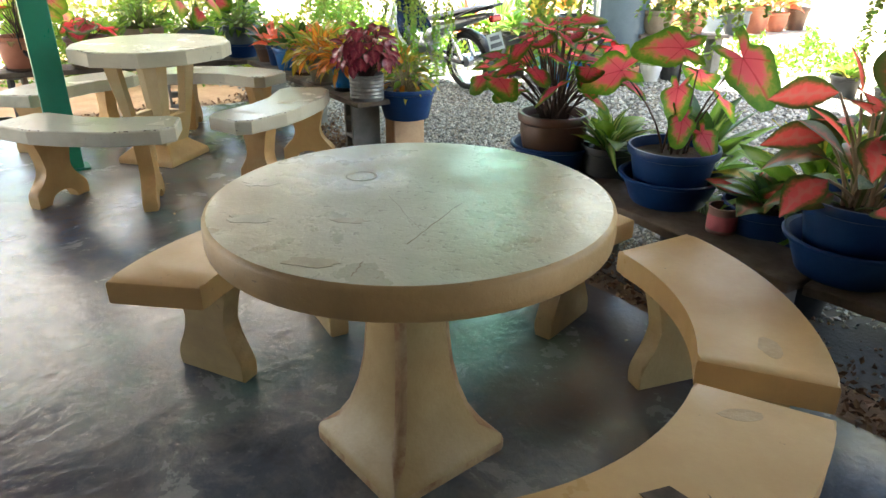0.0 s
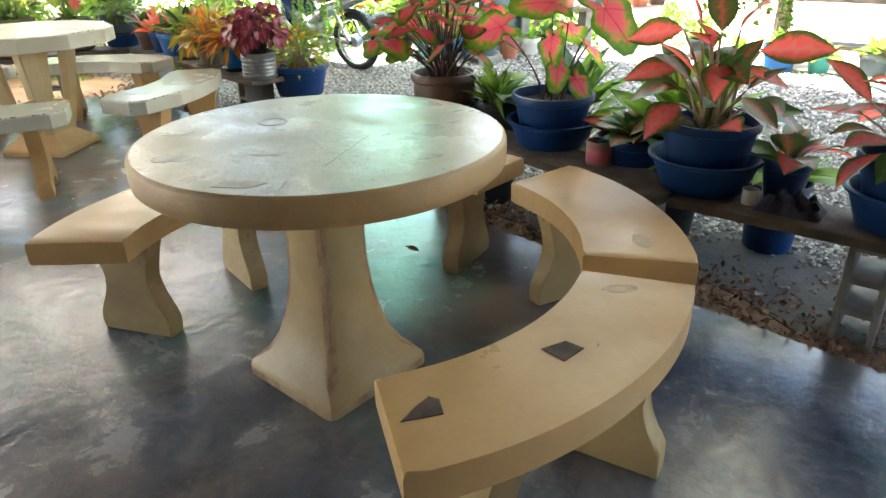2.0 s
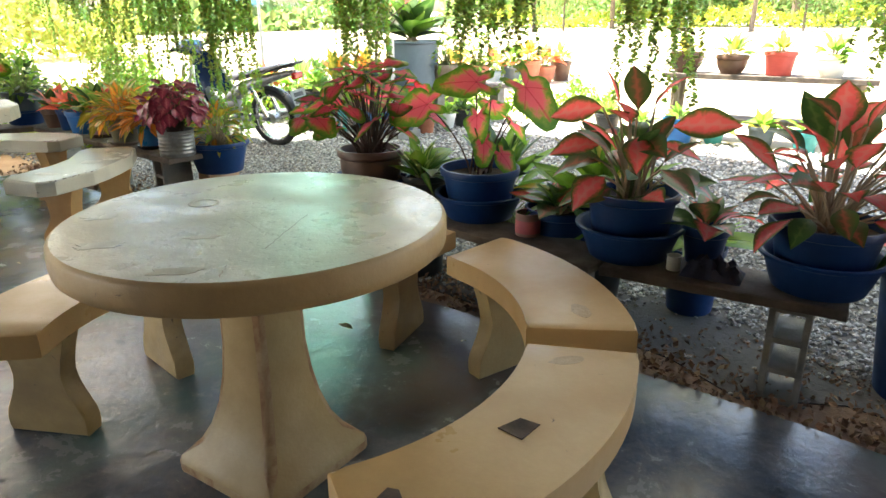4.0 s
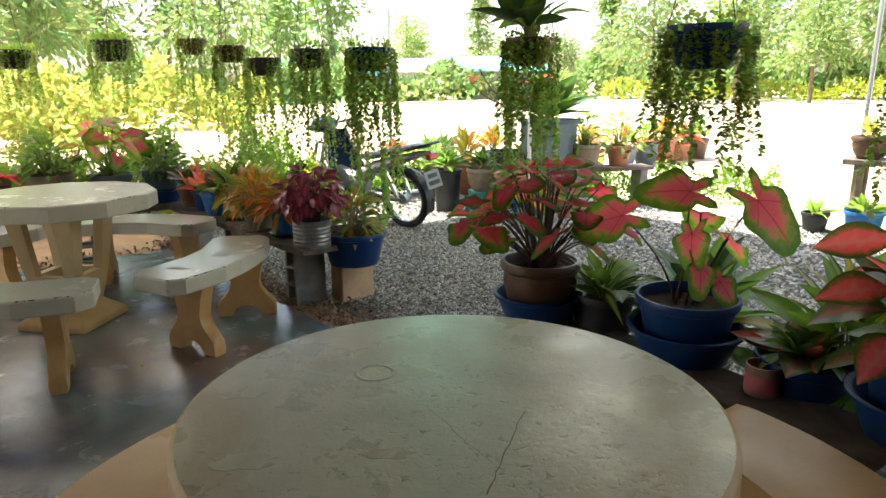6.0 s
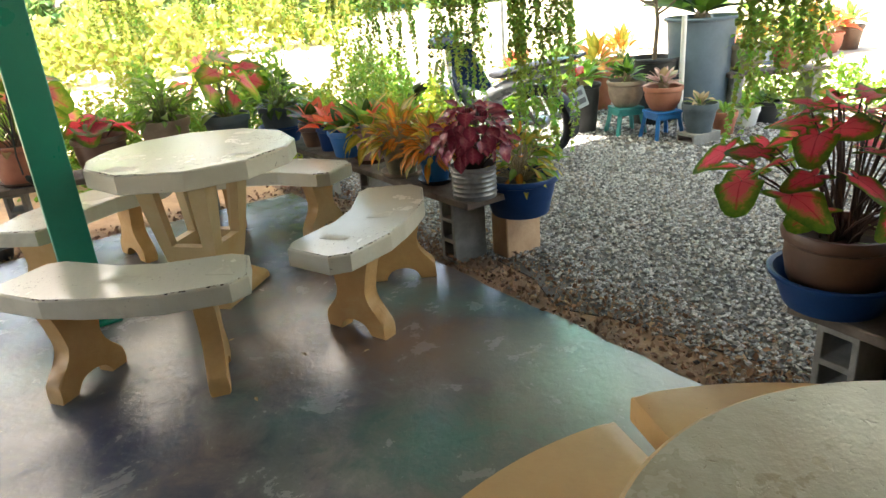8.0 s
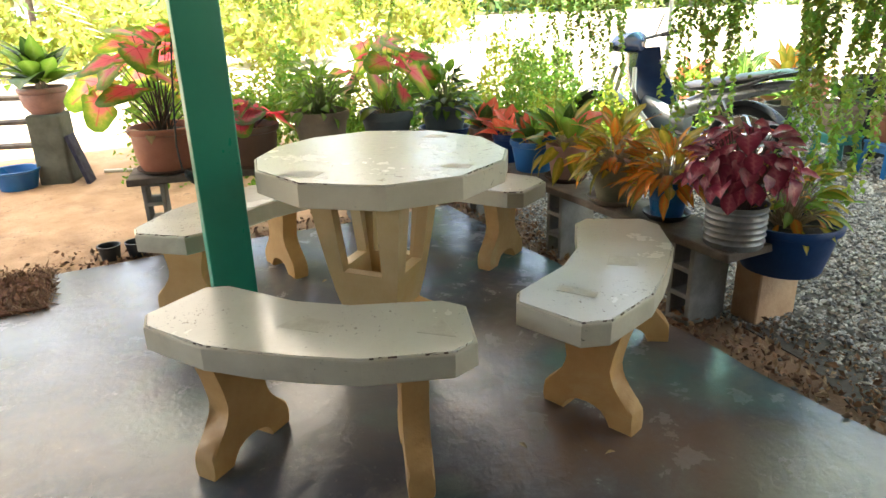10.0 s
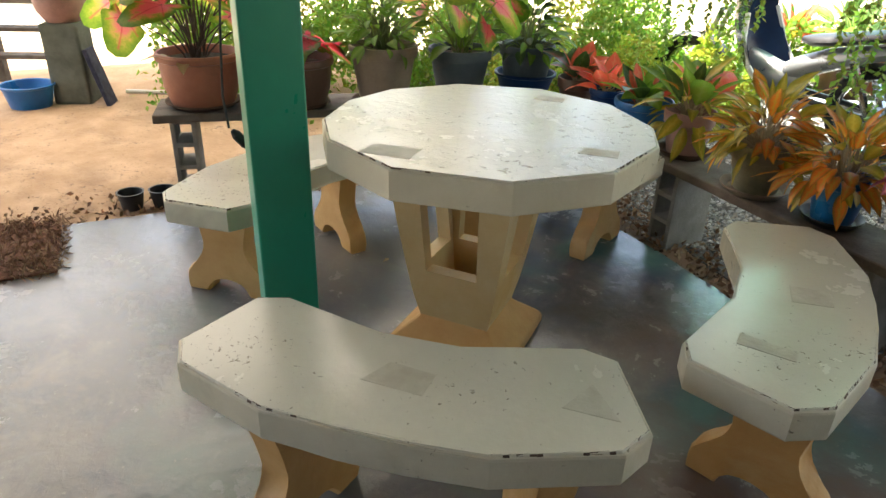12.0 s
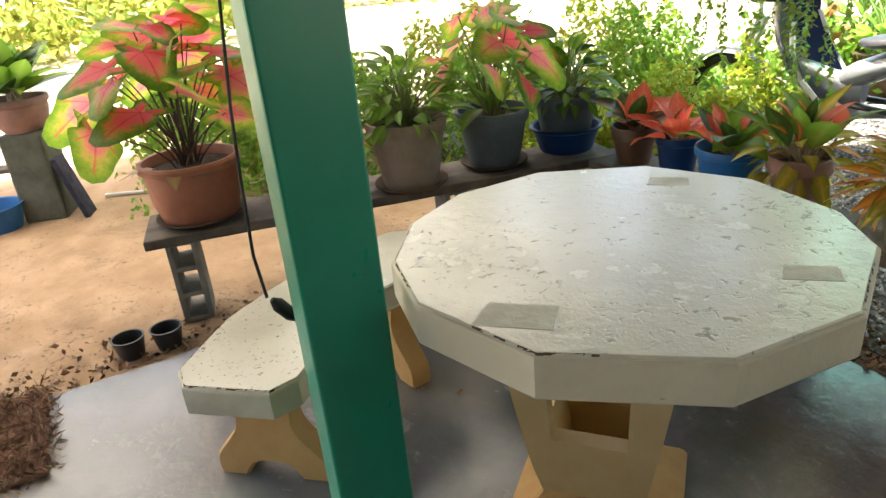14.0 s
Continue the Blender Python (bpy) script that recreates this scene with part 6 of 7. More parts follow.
part("headlamp", lathe_bm([(0, 0), (0.05, 0), (0.065, 0.02), (0.05, 0.045), (0, 0.055)], 18), M["chrome"], bike, smooth=True, m=pose(1.07, 0, 0.93, 0, 80, 0))
part("handlebar", tube_bm([(0.84, -0.33, 0.97), (0.90, -0.2, 0.96), (0.95, 0, 0.95), (0.90, 0.2, 0.96), (0.84, 0.33, 0.97)], 0.013, 8), M["bike_black"], bike, smooth=True)
for sgn in (-1, 1):
    part("grip", tube_bm([(0.81, sgn * 0.37, 0.975), (0.86, sgn * 0.26, 0.965)], 0.019, 8), M["rubber"], bike, smooth=True)
    part("fork", tube_bm([(1.25, sgn * 0.06, 0.285), (1.05, sgn * 0.05, 0.78)], 0.018, 8), M["steel"], bike, smooth=True)
    part("shock_absorber", tube_bm([(0.0, sgn * 0.09, 0.31), (0.14, sgn * 0.10, 0.60)], 0.024, 8), M["chrome"], bike, smooth=True)
    part("swing_arm", tube_bm([(0.0, sgn * 0.075, 0.285), (0.5, sgn * 0.07, 0.33)], 0.018, 6), M["bike_black"], bike)
    mir = tube_bm([(0.88, sgn * 0.2, 0.97), (0.85, sgn * 0.27, 1.12)], 0.006, 5)
    part("mirror", lathe_bm([(0, -0.01), (0.05, -0.01), (0.055, 0), (0.05, 0.012), (0, 0.014)], 16, mir), M["bike_black"], bike, smooth=True, m=None)
part("grab_rail", tube_bm([(0.02, -0.12, 0.71), (-0.2, -0.13, 0.79), (-0.40, -0.06, 0.83), (-0.40, 0.06, 0.83), (-0.2, 0.13, 0.79), (0.02, 0.12, 0.71)], 0.012, 6), M["bike_black"], bike, smooth=True)
for x0, a0, a1, w in ((0.0, 60, 200, 0.055), (1.25, -20, 140, 0.055)):
    fender = bmesh.new()
    rows_ = []
    for k in range(12):
        a = radians(a0 + (a1 - a0) * k / 11)
        rows_.append([fender.verts.new((x0 + 0.315 * math.cos(a), t * w, 0.285 + (0.315 - 0.02 * t * t) * math.sin(a))) for t in (-1, -0.5, 0, 0.5, 1)])
    for p_, q_ in zip(rows_, rows_[1:]):
        for k in range(4):
            fender.faces.new((p_[k], p_[k + 1], q_[k + 1], q_[k]))
    part("fender", fender, M["bike_black"], bike, smooth=True)
part("tail_light", box_bm(0.05, 0.13, 0.06, (-0.365, 0, 0.71), 0.015), M["tail_red"], bike, "red tail light")
plate = part("number_plate", box_bm(0.006, 0.21, 0.16, (0, 0, 0), 0.003), M["plate"], bike, "white number plate", m=pose(-0.36, 0, 0.50, 0, 18, 0))
for zz, ww in ((0.035, 0.13), (-0.03, 0.16)):
    part("plate_mark", box_bm(0.002, ww, 0.04, (-0.0045, 0, zz), 0.0005), M["plate_ink"], plate)
part("exhaust", tube_bm([(0.62, -0.10, 0.22), (0.3, -0.15, 0.24), (-0.18, -0.16, 0.33)], 0.042, 10), M["steel"], bike, smooth=True)
part("kick_stand", tube_bm([(0.5, 0.08, 0.28), (0.52, 0.26, 0.02)], 0.01, 6), M["bike_black"], bike)


# ---------------------------------------------------------------- stools and pots across the gravel
def stool(x, y, turn, material, label):
    s = thing("stool", pose(x, y, -0.018, 0, 0, turn), label, "stool", "plastic stools")
    part("seat", box_bm(0.25, 0.25, 0.025, (0, 0, 0.235), 0.01), M[material], s)
    part("skirt", box_bm(0.235, 0.235, 0.05, (0, 0, 0.20), 0.006), M[material], s)
    for sx_ in (-1, 1):
        for sy_ in (-1, 1):
            part("leg", tube_bm([(sx_ * 0.13, sy_ * 0.13, 0.0), (sx_ * 0.10, sy_ * 0.10, 0.20)], 0.022, 4), M[material], s)


stool(1.09, 7.26, 20, "blue", "low bright blue plastic stool")
stool(0.83, 7.55, 15, "teal_plastic", "low teal plastic stool")
p, z = potted("foliage_plant", 1.09, 7.26, 0.232, "bowl", "terracotta", 0.16, 0.2, "pale pink rosette plant in a terracotta bowl on a stool")
rosette(p, z, 40, (0.10, 0.17), ["pale_pink", "pale_pink", "dry_leaf", "stripe_leaf"], 51, (80, 5), 0.05, 0.05)
p, z = potted("foliage_plant", 0.83, 7.55, 0.232, "bowl", "tan_pot", 0.165, 0.23, "leafy green plant in a grey-brown pot on a stool")
rosette(p, z, 40, (0.12, 0.22), ["green_leaf", "stripe_leaf", "dark_leaf"], 52, (80, 5), 0.05, 0.08)
p, z = potted("foliage_plant", 0.47, 7.72, -0.02, "tub", "black_pot", 0.16, 0.45, "green striped plant in a tall black tub")
rosette(p, z, 40, (0.14, 0.24), ["green_leaf", "stripe_leaf"], 53, (80, 10), 0.05, 0.1)
cinder_block(1.34, 7.03, 30, 0.09, 0.3, 0.2, 1, -0.02, "cinder block lying flat under a grey pot")
p, z = potted("foliage_plant", 1.34, 7.03, 0.07, "pot", "slate_pot", 0.145, 0.24, "small variegated plant in a slate-grey pot")
rosette(p, z, 20, (0.10, 0.16), ["stripe_leaf", "dry_leaf"], 54, (80, 5))
p, z = potted("foliage_plant", 1.62, 7.26, -0.02, "pot", "terracotta", 0.11, 0.2, "small plant in a terracotta pot on the gravel")
rosette(p, z, 18, (0.09, 0.15), ["stripe_leaf", "green_leaf"], 55, (80, 5))
p, z = potted("foliage_plant", 1.90, 7.52, -0.02, "pot", "white_pot", 0.11, 0.18, "small plant in a pale pot on the gravel")
rosette(p, z, 18, (0.09, 0.15), ["green_leaf"], 56, (80, 5))
p, z = potted("foliage_plant", 2.12, 7.62, -0.02, "tub", "black_pot", 0.12, 0.2, "small plant in a black pot on the gravel")
rosette(p, z, 18, (0.12, 0.2), ["green_leaf", "dark_leaf"], 57, (80, 5))
p, z = potted("barrel_plant", 1.60, 8.02, -0.02, "tub", "grey_pot", 0.335, 0.95, "tall grey barrel planted with long green leaves", 0)
rosette(p, z, 40, (0.4, 0.65), ["green_leaf", "dark_leaf", "stripe_leaf"], 58, (85, 15), 0.12, 0.1)
tagged(part("pipe_post", tube_bm([(0, 0, -0.03), (0, 0, 0.98)], 0.022, 10), M["white_pot"], None, smooth=True, m=pose(1.303, 7.5, 0)), "short white plastic pipe standing beside the barrel", "pipe")

# low bench of pots beside the barrel, with scrub round it
low = thing("plant_bench", pose(2.25, 7.95, -0.03, 0, 0, 8), "low plank bench carrying clay pots", "stand")
part("board", box_bm(0.95, 0.30, 0.04, (0, 0, 0.43), 0.006), M["wood"], low)
for sx_ in (-0.38, 0.38):
    part("leg", box_bm(0.09, 0.24, 0.41, (sx_, 0, 0.205), 0.006), M["block"], low)
for k, (along, kind, mname, r, h, kinds) in enumerate(((-0.27, "bowl", "tan_pot", 0.165, 0.24, ["green_leaf", "stripe_leaf", "green_leaf"]), (0.12, "pot", "terracotta", 0.14, 0.22, ["green_leaf", "croton_yellow"]))):
    q = low.matrix_basis @ Vector((along, 0, 0.452))
    p, z = potted("foliage_plant", q.x, q.y, q.z, kind, mname, r, h, "bushy green plant in a clay pot on the low bench")
    bush(p, z, 90, 0.24, 0.0, 0.34, (0.08, 0.14), kinds, 110 + k, "stem_green")

# young branching tree in a dark tub
p, z = potted("frangipani", 1.16, 7.95, -0.02, "tub", "black_pot", 0.24, 0.62, "young frangipani tree in a dark tub")
tw = bmesh.new()
rnd = random.Random(61)
tips = []
tube_bm([(0, 0, z), (0.02, 0.0, z + 0.35), (-0.01, 0.01, z + 0.6)], 0.022, 8, tw, 0.7)
for k in range(8):
    a = radians(45 * k + rnd.uniform(-15, 15))
    e = Vector((0.42 * math.cos(a), 0.42 * math.sin(a), z + 0.75 + rnd.uniform(-0.12, 0.25)))
    part("branch", tube_bm(arc3((0, 0, z + 0.4 + 0.03 * k), e, 0.06, (0, 0, 0), 5), 0.012, 6, None, 0.6), M["bark"], p, smooth=True)
    tips.append(e)
part("trunk", tw, M["bark"], p, smooth=True)
for e in tips:
    for j in range(6):
        kind = "green_leaf" if rnd.random() < 0.8 else "flame"
        piece("leaf", rnd.choice(LANCE[kind]), p, leaf_pose(e, 60 * j + rnd.uniform(-20, 20), rnd.uniform(-40, 25), 0, rnd.uniform(0.14, 0.24)))

# rows of pots farther out
far_pots = [(3.56, 11.6, "grey_pot"), (3.95, 11.8, "slate_pot"), (4.35, 12.1, "terracotta"), (4.75, 12.35, "terracotta"), (5.15, 12.6, "brown_pot"), (2.6, 10.2, "brown_pot"),
            (2.3, 9.3, "black_pot"), (0.3, 8.6, "brown_pot"), (0.75, 8.9, "terracotta"), (-0.1, 8.9, "black_pot"), (0.5, 9.6, "brown_pot"), (1.2, 9.9, "terracotta")]
for k, (x, y, mname) in enumerate(far_pots):
    p, z = potted("foliage_plant", x, y, -0.03, "bowl" if k % 2 else "pot", mname, 0.19 + 0.02 * (k % 3), 0.3 + 0.06 * (k % 3), "leafy pot plant standing out in the sunny yard", 0, "pots across the yard")
    kinds = (["flame", "croton_yellow", "green_leaf"], ["green_leaf", "stripe_leaf"], ["croton", "croton_yellow"])[k % 3]
    rosette(p, z, 30, (0.2, 0.36), kinds, 70 + k, (85, 5), 0.08, 0.2, "stem_green", 0.12)

# plank stand with pots on the sunny side
stand = thing("plant_stand", pose(4.08, 6.62, -0.03, 0, 0, -43), "rough wooden plant stand on stumps", "stand")
part("board", box_bm(1.9, 0.34, 0.05, (0.95, 0, 0.64), 0.006), M["wood"], stand)
part("board", box_bm(1.8, 0.3, 0.04, (0.95, 0.02, 0.22), 0.006), M["wood"], stand)
for sx_ in (0.12, 1.75):
    for sy_ in (-0.11, 0.11):
        part("leg", tube_bm([(sx_, sy_, 0), (sx_ + 0.01, sy_, 0.62)], 0.045, 8), M["bark"], stand)


def on_stand(along, z, kind, mname, r, h, label, kinds, seed):
    q = stand.matrix_basis @ Vector((along, 0, z))
    p, zz = potted("foliage_plant", q.x, q.y, q.z, kind, mname, r, h, label)
    rosette(p, zz, 22, (0.14, 0.26), kinds, seed, (80, 5), 0.05, 0.06)


on_stand(0.18, 0.665, "bowl", "brown_pot", 0.16, 0.2, "small plant in a dark pot on the stand", ["croton_yellow", "stripe_leaf"], 81)
on_stand(0.62, 0.665, "bowl", "brown_pot", 0.15, 0.18, "yellow-leaved plant in a brown pot on the stand", ["croton_yellow", "green_leaf"], 82)
on_stand(1.05, 0.665, "tub", "red_pot", 0.15, 0.22, "plant in a red plastic pot on the stand", ["croton_yellow", "green_leaf"], 83)
on_stand(1.5, 0.665, "bowl", "white_pot", 0.14, 0.2, "plant in a ribbed white pot on the stand", ["green_leaf"], 84)
for k, (x, y, mname, r) in enumerate(((4.0, 6.15, "blue", 0.16), (4.3, 6.0, "teal_plastic", 0.11), (3.75, 6.45, "black_pot", 0.12), (4.65, 5.75, "slate_pot", 0.13), (4.9, 5.45, "teal_plastic", 0.12), (3.55, 6.85, "black_pot", 0.14))):
    p, z = potted("foliage_plant", x, y, -0.03, "tub", mname, r, r * 1.6, "small leafy plant in a plastic pot on the sandy ground", 0, "pots by the stand")
    rosette(p, z, 24, (0.14, 0.25), (["stripe_leaf", "green_leaf"], ["croton_yellow", "green_leaf"])[k % 2], 90 + k, (80, 5))

# pillar with pots by the corner of the yard
pillar = tagged(part("cement_pillar", box_bm(0.25, 0.25, 0.55, (0, 0, 0.275), 0.02), M["shaded_moss_block"], None, m=pose(-5.17, 6.46, -0.03, 0, 0, 20)), "squat mossy cement pillar used as a pot stand, shade in its colour", "pillar")
p, z = potted("foliage_plant", -5.17, 6.46, 0.52, "bowl", "pink_pot", 0.17, 0.2, "long-leaved plant in a clay pot on the pillar")
rosette(p, z, 46, (0.24, 0.42), ["green_leaf", "dark_leaf"], 95, (85, 10), 0.06, 0.12)
leaning = tagged(part("board", box_bm(0.03, 0.15, 0.40, (0, 0, 0.20), 0.006), M["rag"], None, m=pose(-4.90, 6.46, -0.03, 0, -14, 20)), "dark blue board leaning against the pillar", "board")
rack = thing("plant_rack", pose(-5.75, 6.75, -0.03, 0, 0, 20), "weathered low wooden plant rack by the pillar", "rack")
for zz in (0.22, 0.42, 0.62):
    part("board", box_bm(0.75, 0.14, 0.03, (0, 0, zz), 0.004), M["wood"], rack)
for sx_ in (-0.32, 0.32):
    part("leg", box_bm(0.06, 0.08, 0.64, (sx_, 0.1, 0.32), 0.005), M["wood"], rack)
basin(-5.36, 6.22, -0.03, 0.17, 0.16, "blue", "bright blue basin standing on the earth")
tagged(part("pipe", tube_bm([(-5.0, 6.75, -0.012), (-4.2, 6.95, -0.012), (-3.3, 7.1, -0.012)], 0.016, 8), M["white_pot"], None, smooth=True), "thin white water pipe lying on the earth", "pipe")

# thin poles and the strip of shade net over the yard
for x, y in ((-0.22, 10.2), (4.42, 6.95)):
    tagged(part("pole", tube_bm([(x, y, -0.05), (x + 0.02, y, 2.75)], 0.022, 8), M["steel"], None, smooth=True), "thin steel pole carrying the shade net", "pole", "poles")
net, nodes_, links_, bsdf_ = nodes_of("teal_net")
bsdf_.inputs["Base Color"].default_value = (0.16, 0.50, 0.44, 1)
bsdf_.inputs["Roughness"].default_value = 0.8
tr_ = nodes_.new("ShaderNodeBsdfTranslucent")
tr_.inputs["Color"].default_value = (0.30, 0.70, 0.62, 1)
ms_ = nodes_.new("ShaderNodeMixShader")
ms_.inputs["Fac"].default_value = 0.6
links_.new(bsdf_.outputs[0], ms_.inputs[1])
links_.new(tr_.outputs[0], ms_.inputs[2])
links_.new(ms_.outputs[0], nodes_["Material Output"].inputs["Surface"])
bm = bmesh.new()
grid = [[bm.verts.new((-0.2 + 1.1 * i / 8, 5.5 + 4.8 * j / 14, 2.70 - 0.05 * math.sin(math.pi * i / 8) - 0.03 * j + 0.02 * math.sin(j * 1.7))) for i in range(9)] for j in range(15)]
for j in range(14):
    for i in range(8):
        bm.faces.new((grid[j][i], grid[j][i + 1], grid[j + 1][i + 1], grid[j + 1][i]))
tagged(part("shade_net", bm, net, None, smooth=True), "strip of teal shade net stretched over the yard", "shade net")

# ---------------------------------------------------------------- hedge and far greenery
def band(name, material, n, area, height, size, seed, label, width=0.3, top=1.0):
    """A low uneven hedge of small leaves over a strip from a to b."""
    (ax, ay), (bx, by), depth = area
    rng = np.random.default_rng(seed)
    t = rng.uniform(0, 1, n)
    d = Vector((bx - ax, by - ay)).normalized()
    off = rng.normal(0, depth / 2.5, n)
    bump = 0.75 + 0.25 * np.sin(t * 23 + seed) + 0.15 * np.sin(t * 61 + seed * 2)
    z = height * bump * np.sqrt(rng.uniform(0, 1, n)) * np.clip(1.15 - (off / depth) ** 2, 0.2, 1.2)
    c = np.stack([ax + (bx - ax) * t - d.y * off, ay + (by - ay) * t + d.x * off, z - 0.03], 1)
    ob = piece(name, leaf_cloud(name, material, c, size, seed, width=width), None)
    return tagged(ob, label, "hedge", kind="stuff")


band("hedge", M["green_leaf"], 15000, ((-4.6, 6.7), (-1.1, 8.0), 0.55), 0.80, 0.05, 201, "low fresh green hedge behind the pots", 0.32)
band("hedge", M["yellow_leaf"], 10000, ((-5.0, 7.3), (-1.2, 8.5), 0.6), 0.85, 0.052, 202, "yellow-green shrubs in full sun")
band("hedge", M["green_leaf"], 3000, ((-1.2, 7.9), (1.0, 9.6), 0.5), 0.55, 0.07, 203, "low green plants behind the motorbike")
band("hedge", M["yellow_leaf"], 6500, ((-2.3, 7.05), (-0.55, 7.45), 0.32), 0.55, 0.045, 209, "low grassy plants round the motorbike's front wheel")
band("hedge", M["green_leaf"], 2600, ((1.9, 8.35), (4.2, 8.0), 0.35), 0.42, 0.06, 210, "low weedy plants beyond the pots")
band("hedge", M["sunny_leaf"], 6000, ((-16, 17), (-5, 24), 2.2), 1.8, 0.28, 204, "yellow-green bushes beyond the yard")
band("hedge", M["sunny_leaf"], 5000, ((-14, 13), (-7, 17), 1.6), 1.4, 0.22, 205, "green bushes beyond the yard")
band("hedge", M["tree_leaf"], 9000, ((12, 58), (46, 46), 4.0), 3.6, 0.6, 206, "dark green thicket across the clearing")
band("hedge", M["yellow_leaf"], 3000, ((14, 52), (40, 40), 1.4), 1.5, 0.3, 207, "yellow shrubs along the far edge of the clearing")
band("hedge", M["tree_leaf"], 8000, ((-30, 38), (9, 62), 4.0), 2.4, 0.7, 208, "far line of scrub")


def tree_meshes(height, seed, crown_r, crown_n, leaf, lean=0.0, slim=1.0):
    rnd = random.Random(seed)
    bm = bmesh.new()
    tube_bm([(0, 0, -0.1), (lean * 0.3, 0.1, height * 0.35), (lean, -0.05, height * 0.75), (lean * 1.2, 0, height)], height * 0.022, 8, bm, 0.3)
    cs = []
    rng = np.random.default_rng(seed)
    for k in range(16):
        z = height * rnd.uniform(0.3, 0.97)
        a = rnd.uniform(0, 2 * math.pi)
        reach = crown_r * rnd.uniform(0.5, 1.0) * (1.15 - z / height * 0.75) * slim
        e = Vector((lean * z / height + reach * math.cos(a), reach * math.sin(a), z + reach * 0.35))
        tube_bm([(lean * z / height, 0, z * 0.92), e.lerp(Vector((0, 0, z)), 0.4), e], height * 0.006, 5, bm, 0.4)
        m = crown_n // 16
        cs.append(np.array(e) + rng.normal(size=(m, 3)) * np.array([0.3, 0.3, 0.26]) * crown_r * rnd.uniform(0.7, 1.2))
    trunk = mesh_of("trunk", bm, M["bark"], True)
    crown = leaf_cloud("crown", M["tree_leaf"], np.concatenate(cs), leaf, seed, width=0.22, hang=0.5)
    return trunk, crown


def tree(meshes, x, y, turn, s, label):
    t = thing("tree", pose(x, y, -0.05, 0, 0, turn), label, "tree", "trees round the clearing")
    t.scale = (s, s, s)
    piece("trunk", meshes[0], t)
    piece("crown", meshes[1], t)


KINDS = [tree_meshes(9, 301, 2.6, 1900, 0.5), tree_meshes(12, 302, 2.0, 2400, 0.5, 0.5, 0.7), tree_meshes(7, 303, 2.8, 1900, 0.45, -0.4)]
rnd = random.Random(400)
for k in range(34):
    a = radians(150 - 132 * (k + 0.5) / 34 + rnd.uniform(-1.5, 1.5))
    dist = rnd.uniform(44, 70)
    if 76 < math.degrees(a) < 96:
        dist = rnd.uniform(95, 125)
    tree(KINDS[k % 3], dist * math.cos(a), dist * math.sin(a), rnd.uniform(0, 360), rnd.uniform(0.8, 1.4), "tall slender tree at the far side of the clearing")
for x, y, k in ((-13, 25, 0), (-17, 18, 2), (17, 44, 2), (24, 42, 0), (30, 38, 2)):
    tree(KINDS[k], x, y, rnd.uniform(0, 360), rnd.uniform(0.55, 0.75), "leafy tree at the edge of the yard")


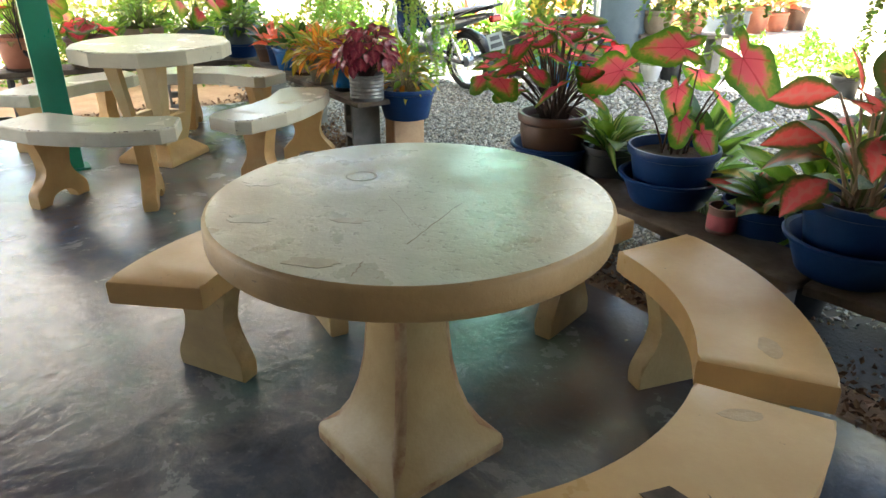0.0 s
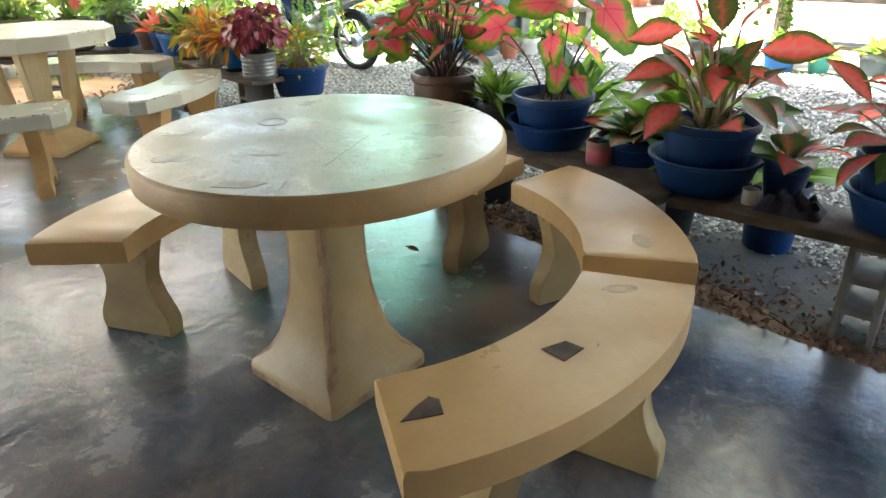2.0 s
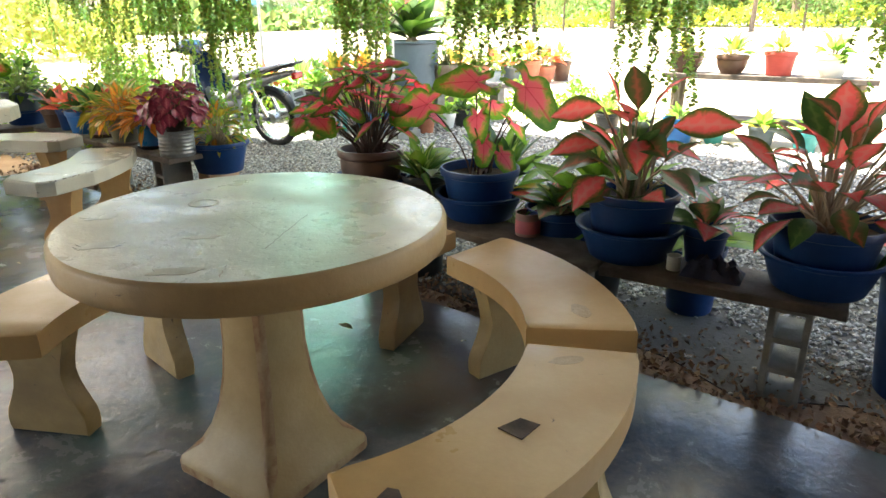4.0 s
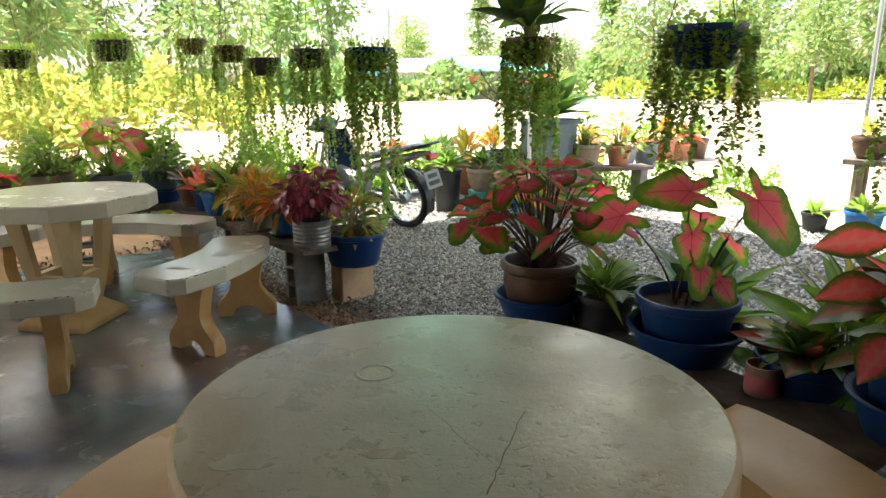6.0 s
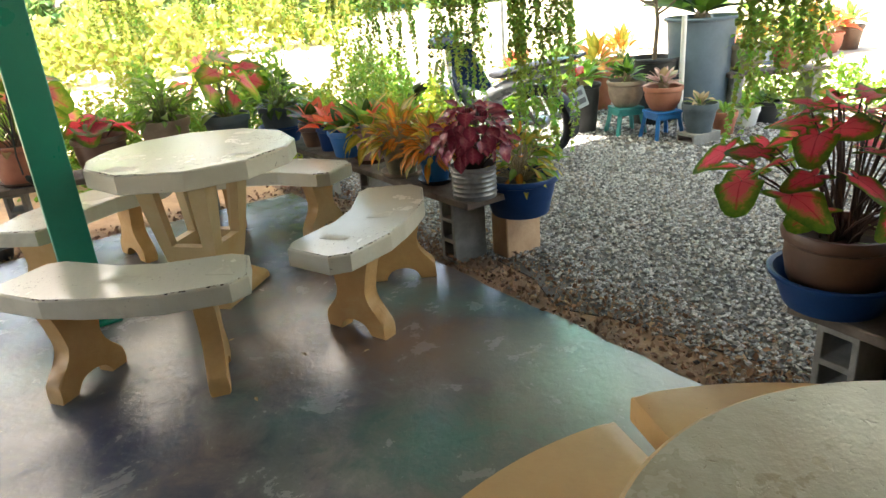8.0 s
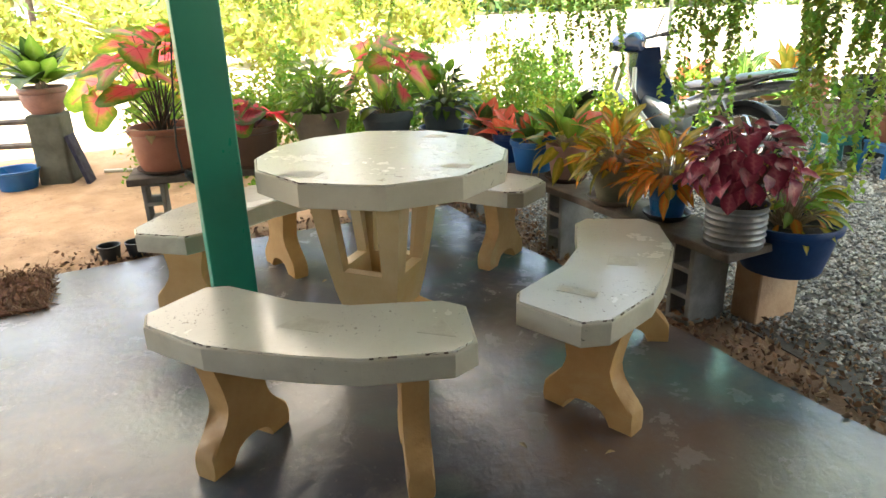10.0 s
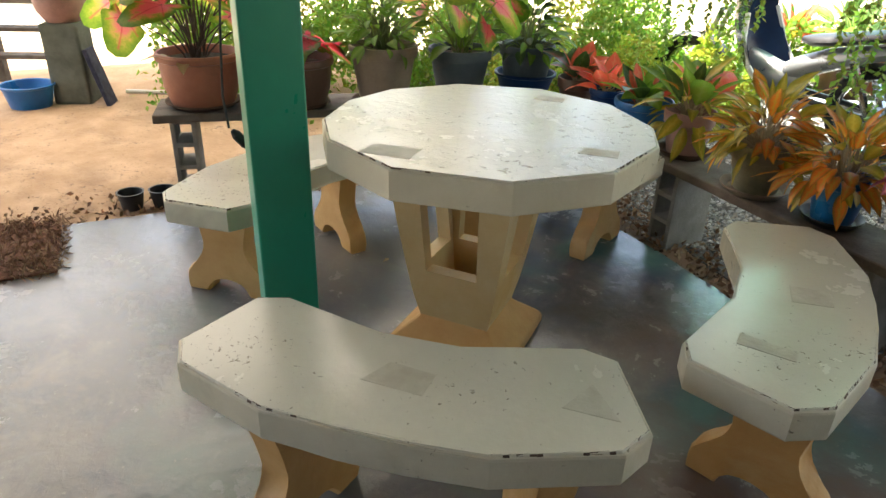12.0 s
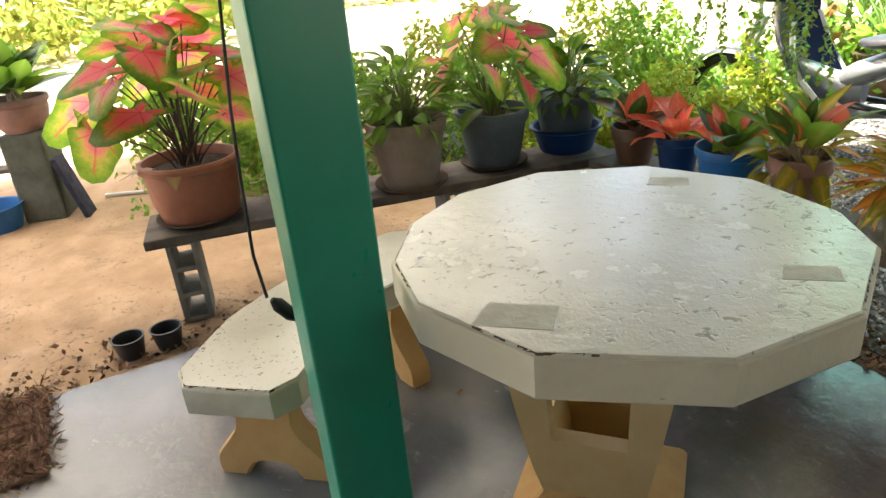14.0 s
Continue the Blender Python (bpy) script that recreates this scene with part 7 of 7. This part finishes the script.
def palm(x, y, height, seed, label, fronds=16, length=2.6):
    rnd = random.Random(seed)
    t = thing("palm", pose(x, y, -0.05, 0, 0, rnd.uniform(0, 360)), label, "palm tree", "palms")
    part("trunk", tube_bm([(0, 0, 0), (0.1, 0, height * 0.5), (0.05, 0.05, height)], 0.14, 10, None, 0.7), M["bark"], t, smooth=True)
    for k in range(fronds):
        az = k * 137.5
        rise = 70 - 85 * k / fronds
        verts, faces, rim = [], [], []
        pts = []
        for i in range(19):
            u = i / 18
            pts.append(Vector((length * u * math.cos(radians(rise)) + 0.0, 0, length * (u * math.sin(radians(rise)) - 0.55 * u * u))))
        for i in range(2, 19):
            p_ = pts[i]
            w = 0.55 * math.sin(math.pi * min(1, 0.15 + 0.85 * i / 18)) + 0.1
            for sgn in (-1, 1):
                q = len(verts)
                tip = p_ + Vector((0.16, sgn * w, -0.30 * w))
                verts += [p_, p_.lerp(tip, 0.5) + Vector((0.03, 0, 0.01)), tip, p_.lerp(tip, 0.5) - Vector((0.03, 0, 0))]
                faces.append((q, q + 1, q + 2, q + 3))
                rim += [0, 0.6, 1, 0.6]
        for i in range(18):
            q = len(verts)
            verts += [pts[i] + Vector((0, -0.012, 0)), pts[i] + Vector((0, 0.012, 0)), pts[i + 1] + Vector((0, 0.008, 0)), pts[i + 1] + Vector((0, -0.008, 0))]
            faces.append((q, q + 1, q + 2, q + 3))
            rim += [0] * 4
        me = mesh_from("frond", [tuple(v) for v in verts], faces, M["yellow_leaf"] if seed % 2 else M["green_leaf"], False, {"rim": rim})
        piece("frond", me, t, pose(0.05, 0.05, height, 0, 0, az))


palm(-10.5, 11.0, 2.2, 504, "palm with drooping fronds beside the yard")

# ---------------------------------------------------------------- far houses
def house(x, y, turn, w, d, h, wall, roof, label):
    b = thing("house", pose(x, y, -0.05, 0, 0, turn), label, "house", "houses")
    part("wall", box_bm(w, d, h, (0, 0, h / 2)), M[wall], b)
    bm = bmesh.new()
    o = 0.6
    a = [bm.verts.new(p) for p in ((-w / 2 - o, -d / 2 - o, h - 0.1), (w / 2 + o, -d / 2 - o, h - 0.1), (w / 2 + o, d / 2 + o, h - 0.1), (-w / 2 - o, d / 2 + o, h - 0.1))]
    r0, r1 = bm.verts.new((-w / 2 - o, 0, h + 1.2)), bm.verts.new((w / 2 + o, 0, h + 1.2))
    for f in ((a[0], a[1], r1, r0), (a[2], a[3], r0, r1), (a[1], a[2], r1), (a[3], a[0], r0), (a[3], a[2], a[1], a[0])):
        bm.faces.new(f)
    part("roof", bm, M[roof], b)
    for k in range(3):
        xx = -w / 2 + w * (k + 0.5) / 3
        win = part("window", box_bm(1.1, 0.08, 1.1, (xx, -d / 2 - 0.03, h * 0.55), 0.01), M["steel"], b)
        part("pane", box_bm(0.9, 0.02, 0.9, (xx, -d / 2 - 0.08, h * 0.55)), M["bike_black"], win)


house(6.9, 62, 8, 7.0, 6.0, 2.4, "wall", "teal_roof", "low pale house with a teal sheet roof")
house(-1.5, 66, -5, 6.0, 5.0, 2.4, "wall", "roof", "low white house beyond the clearing")
house(-7.5, 58, 10, 8.0, 4.0, 2.0, "teal_roof", "teal_roof", "teal-walled shed among the trees")
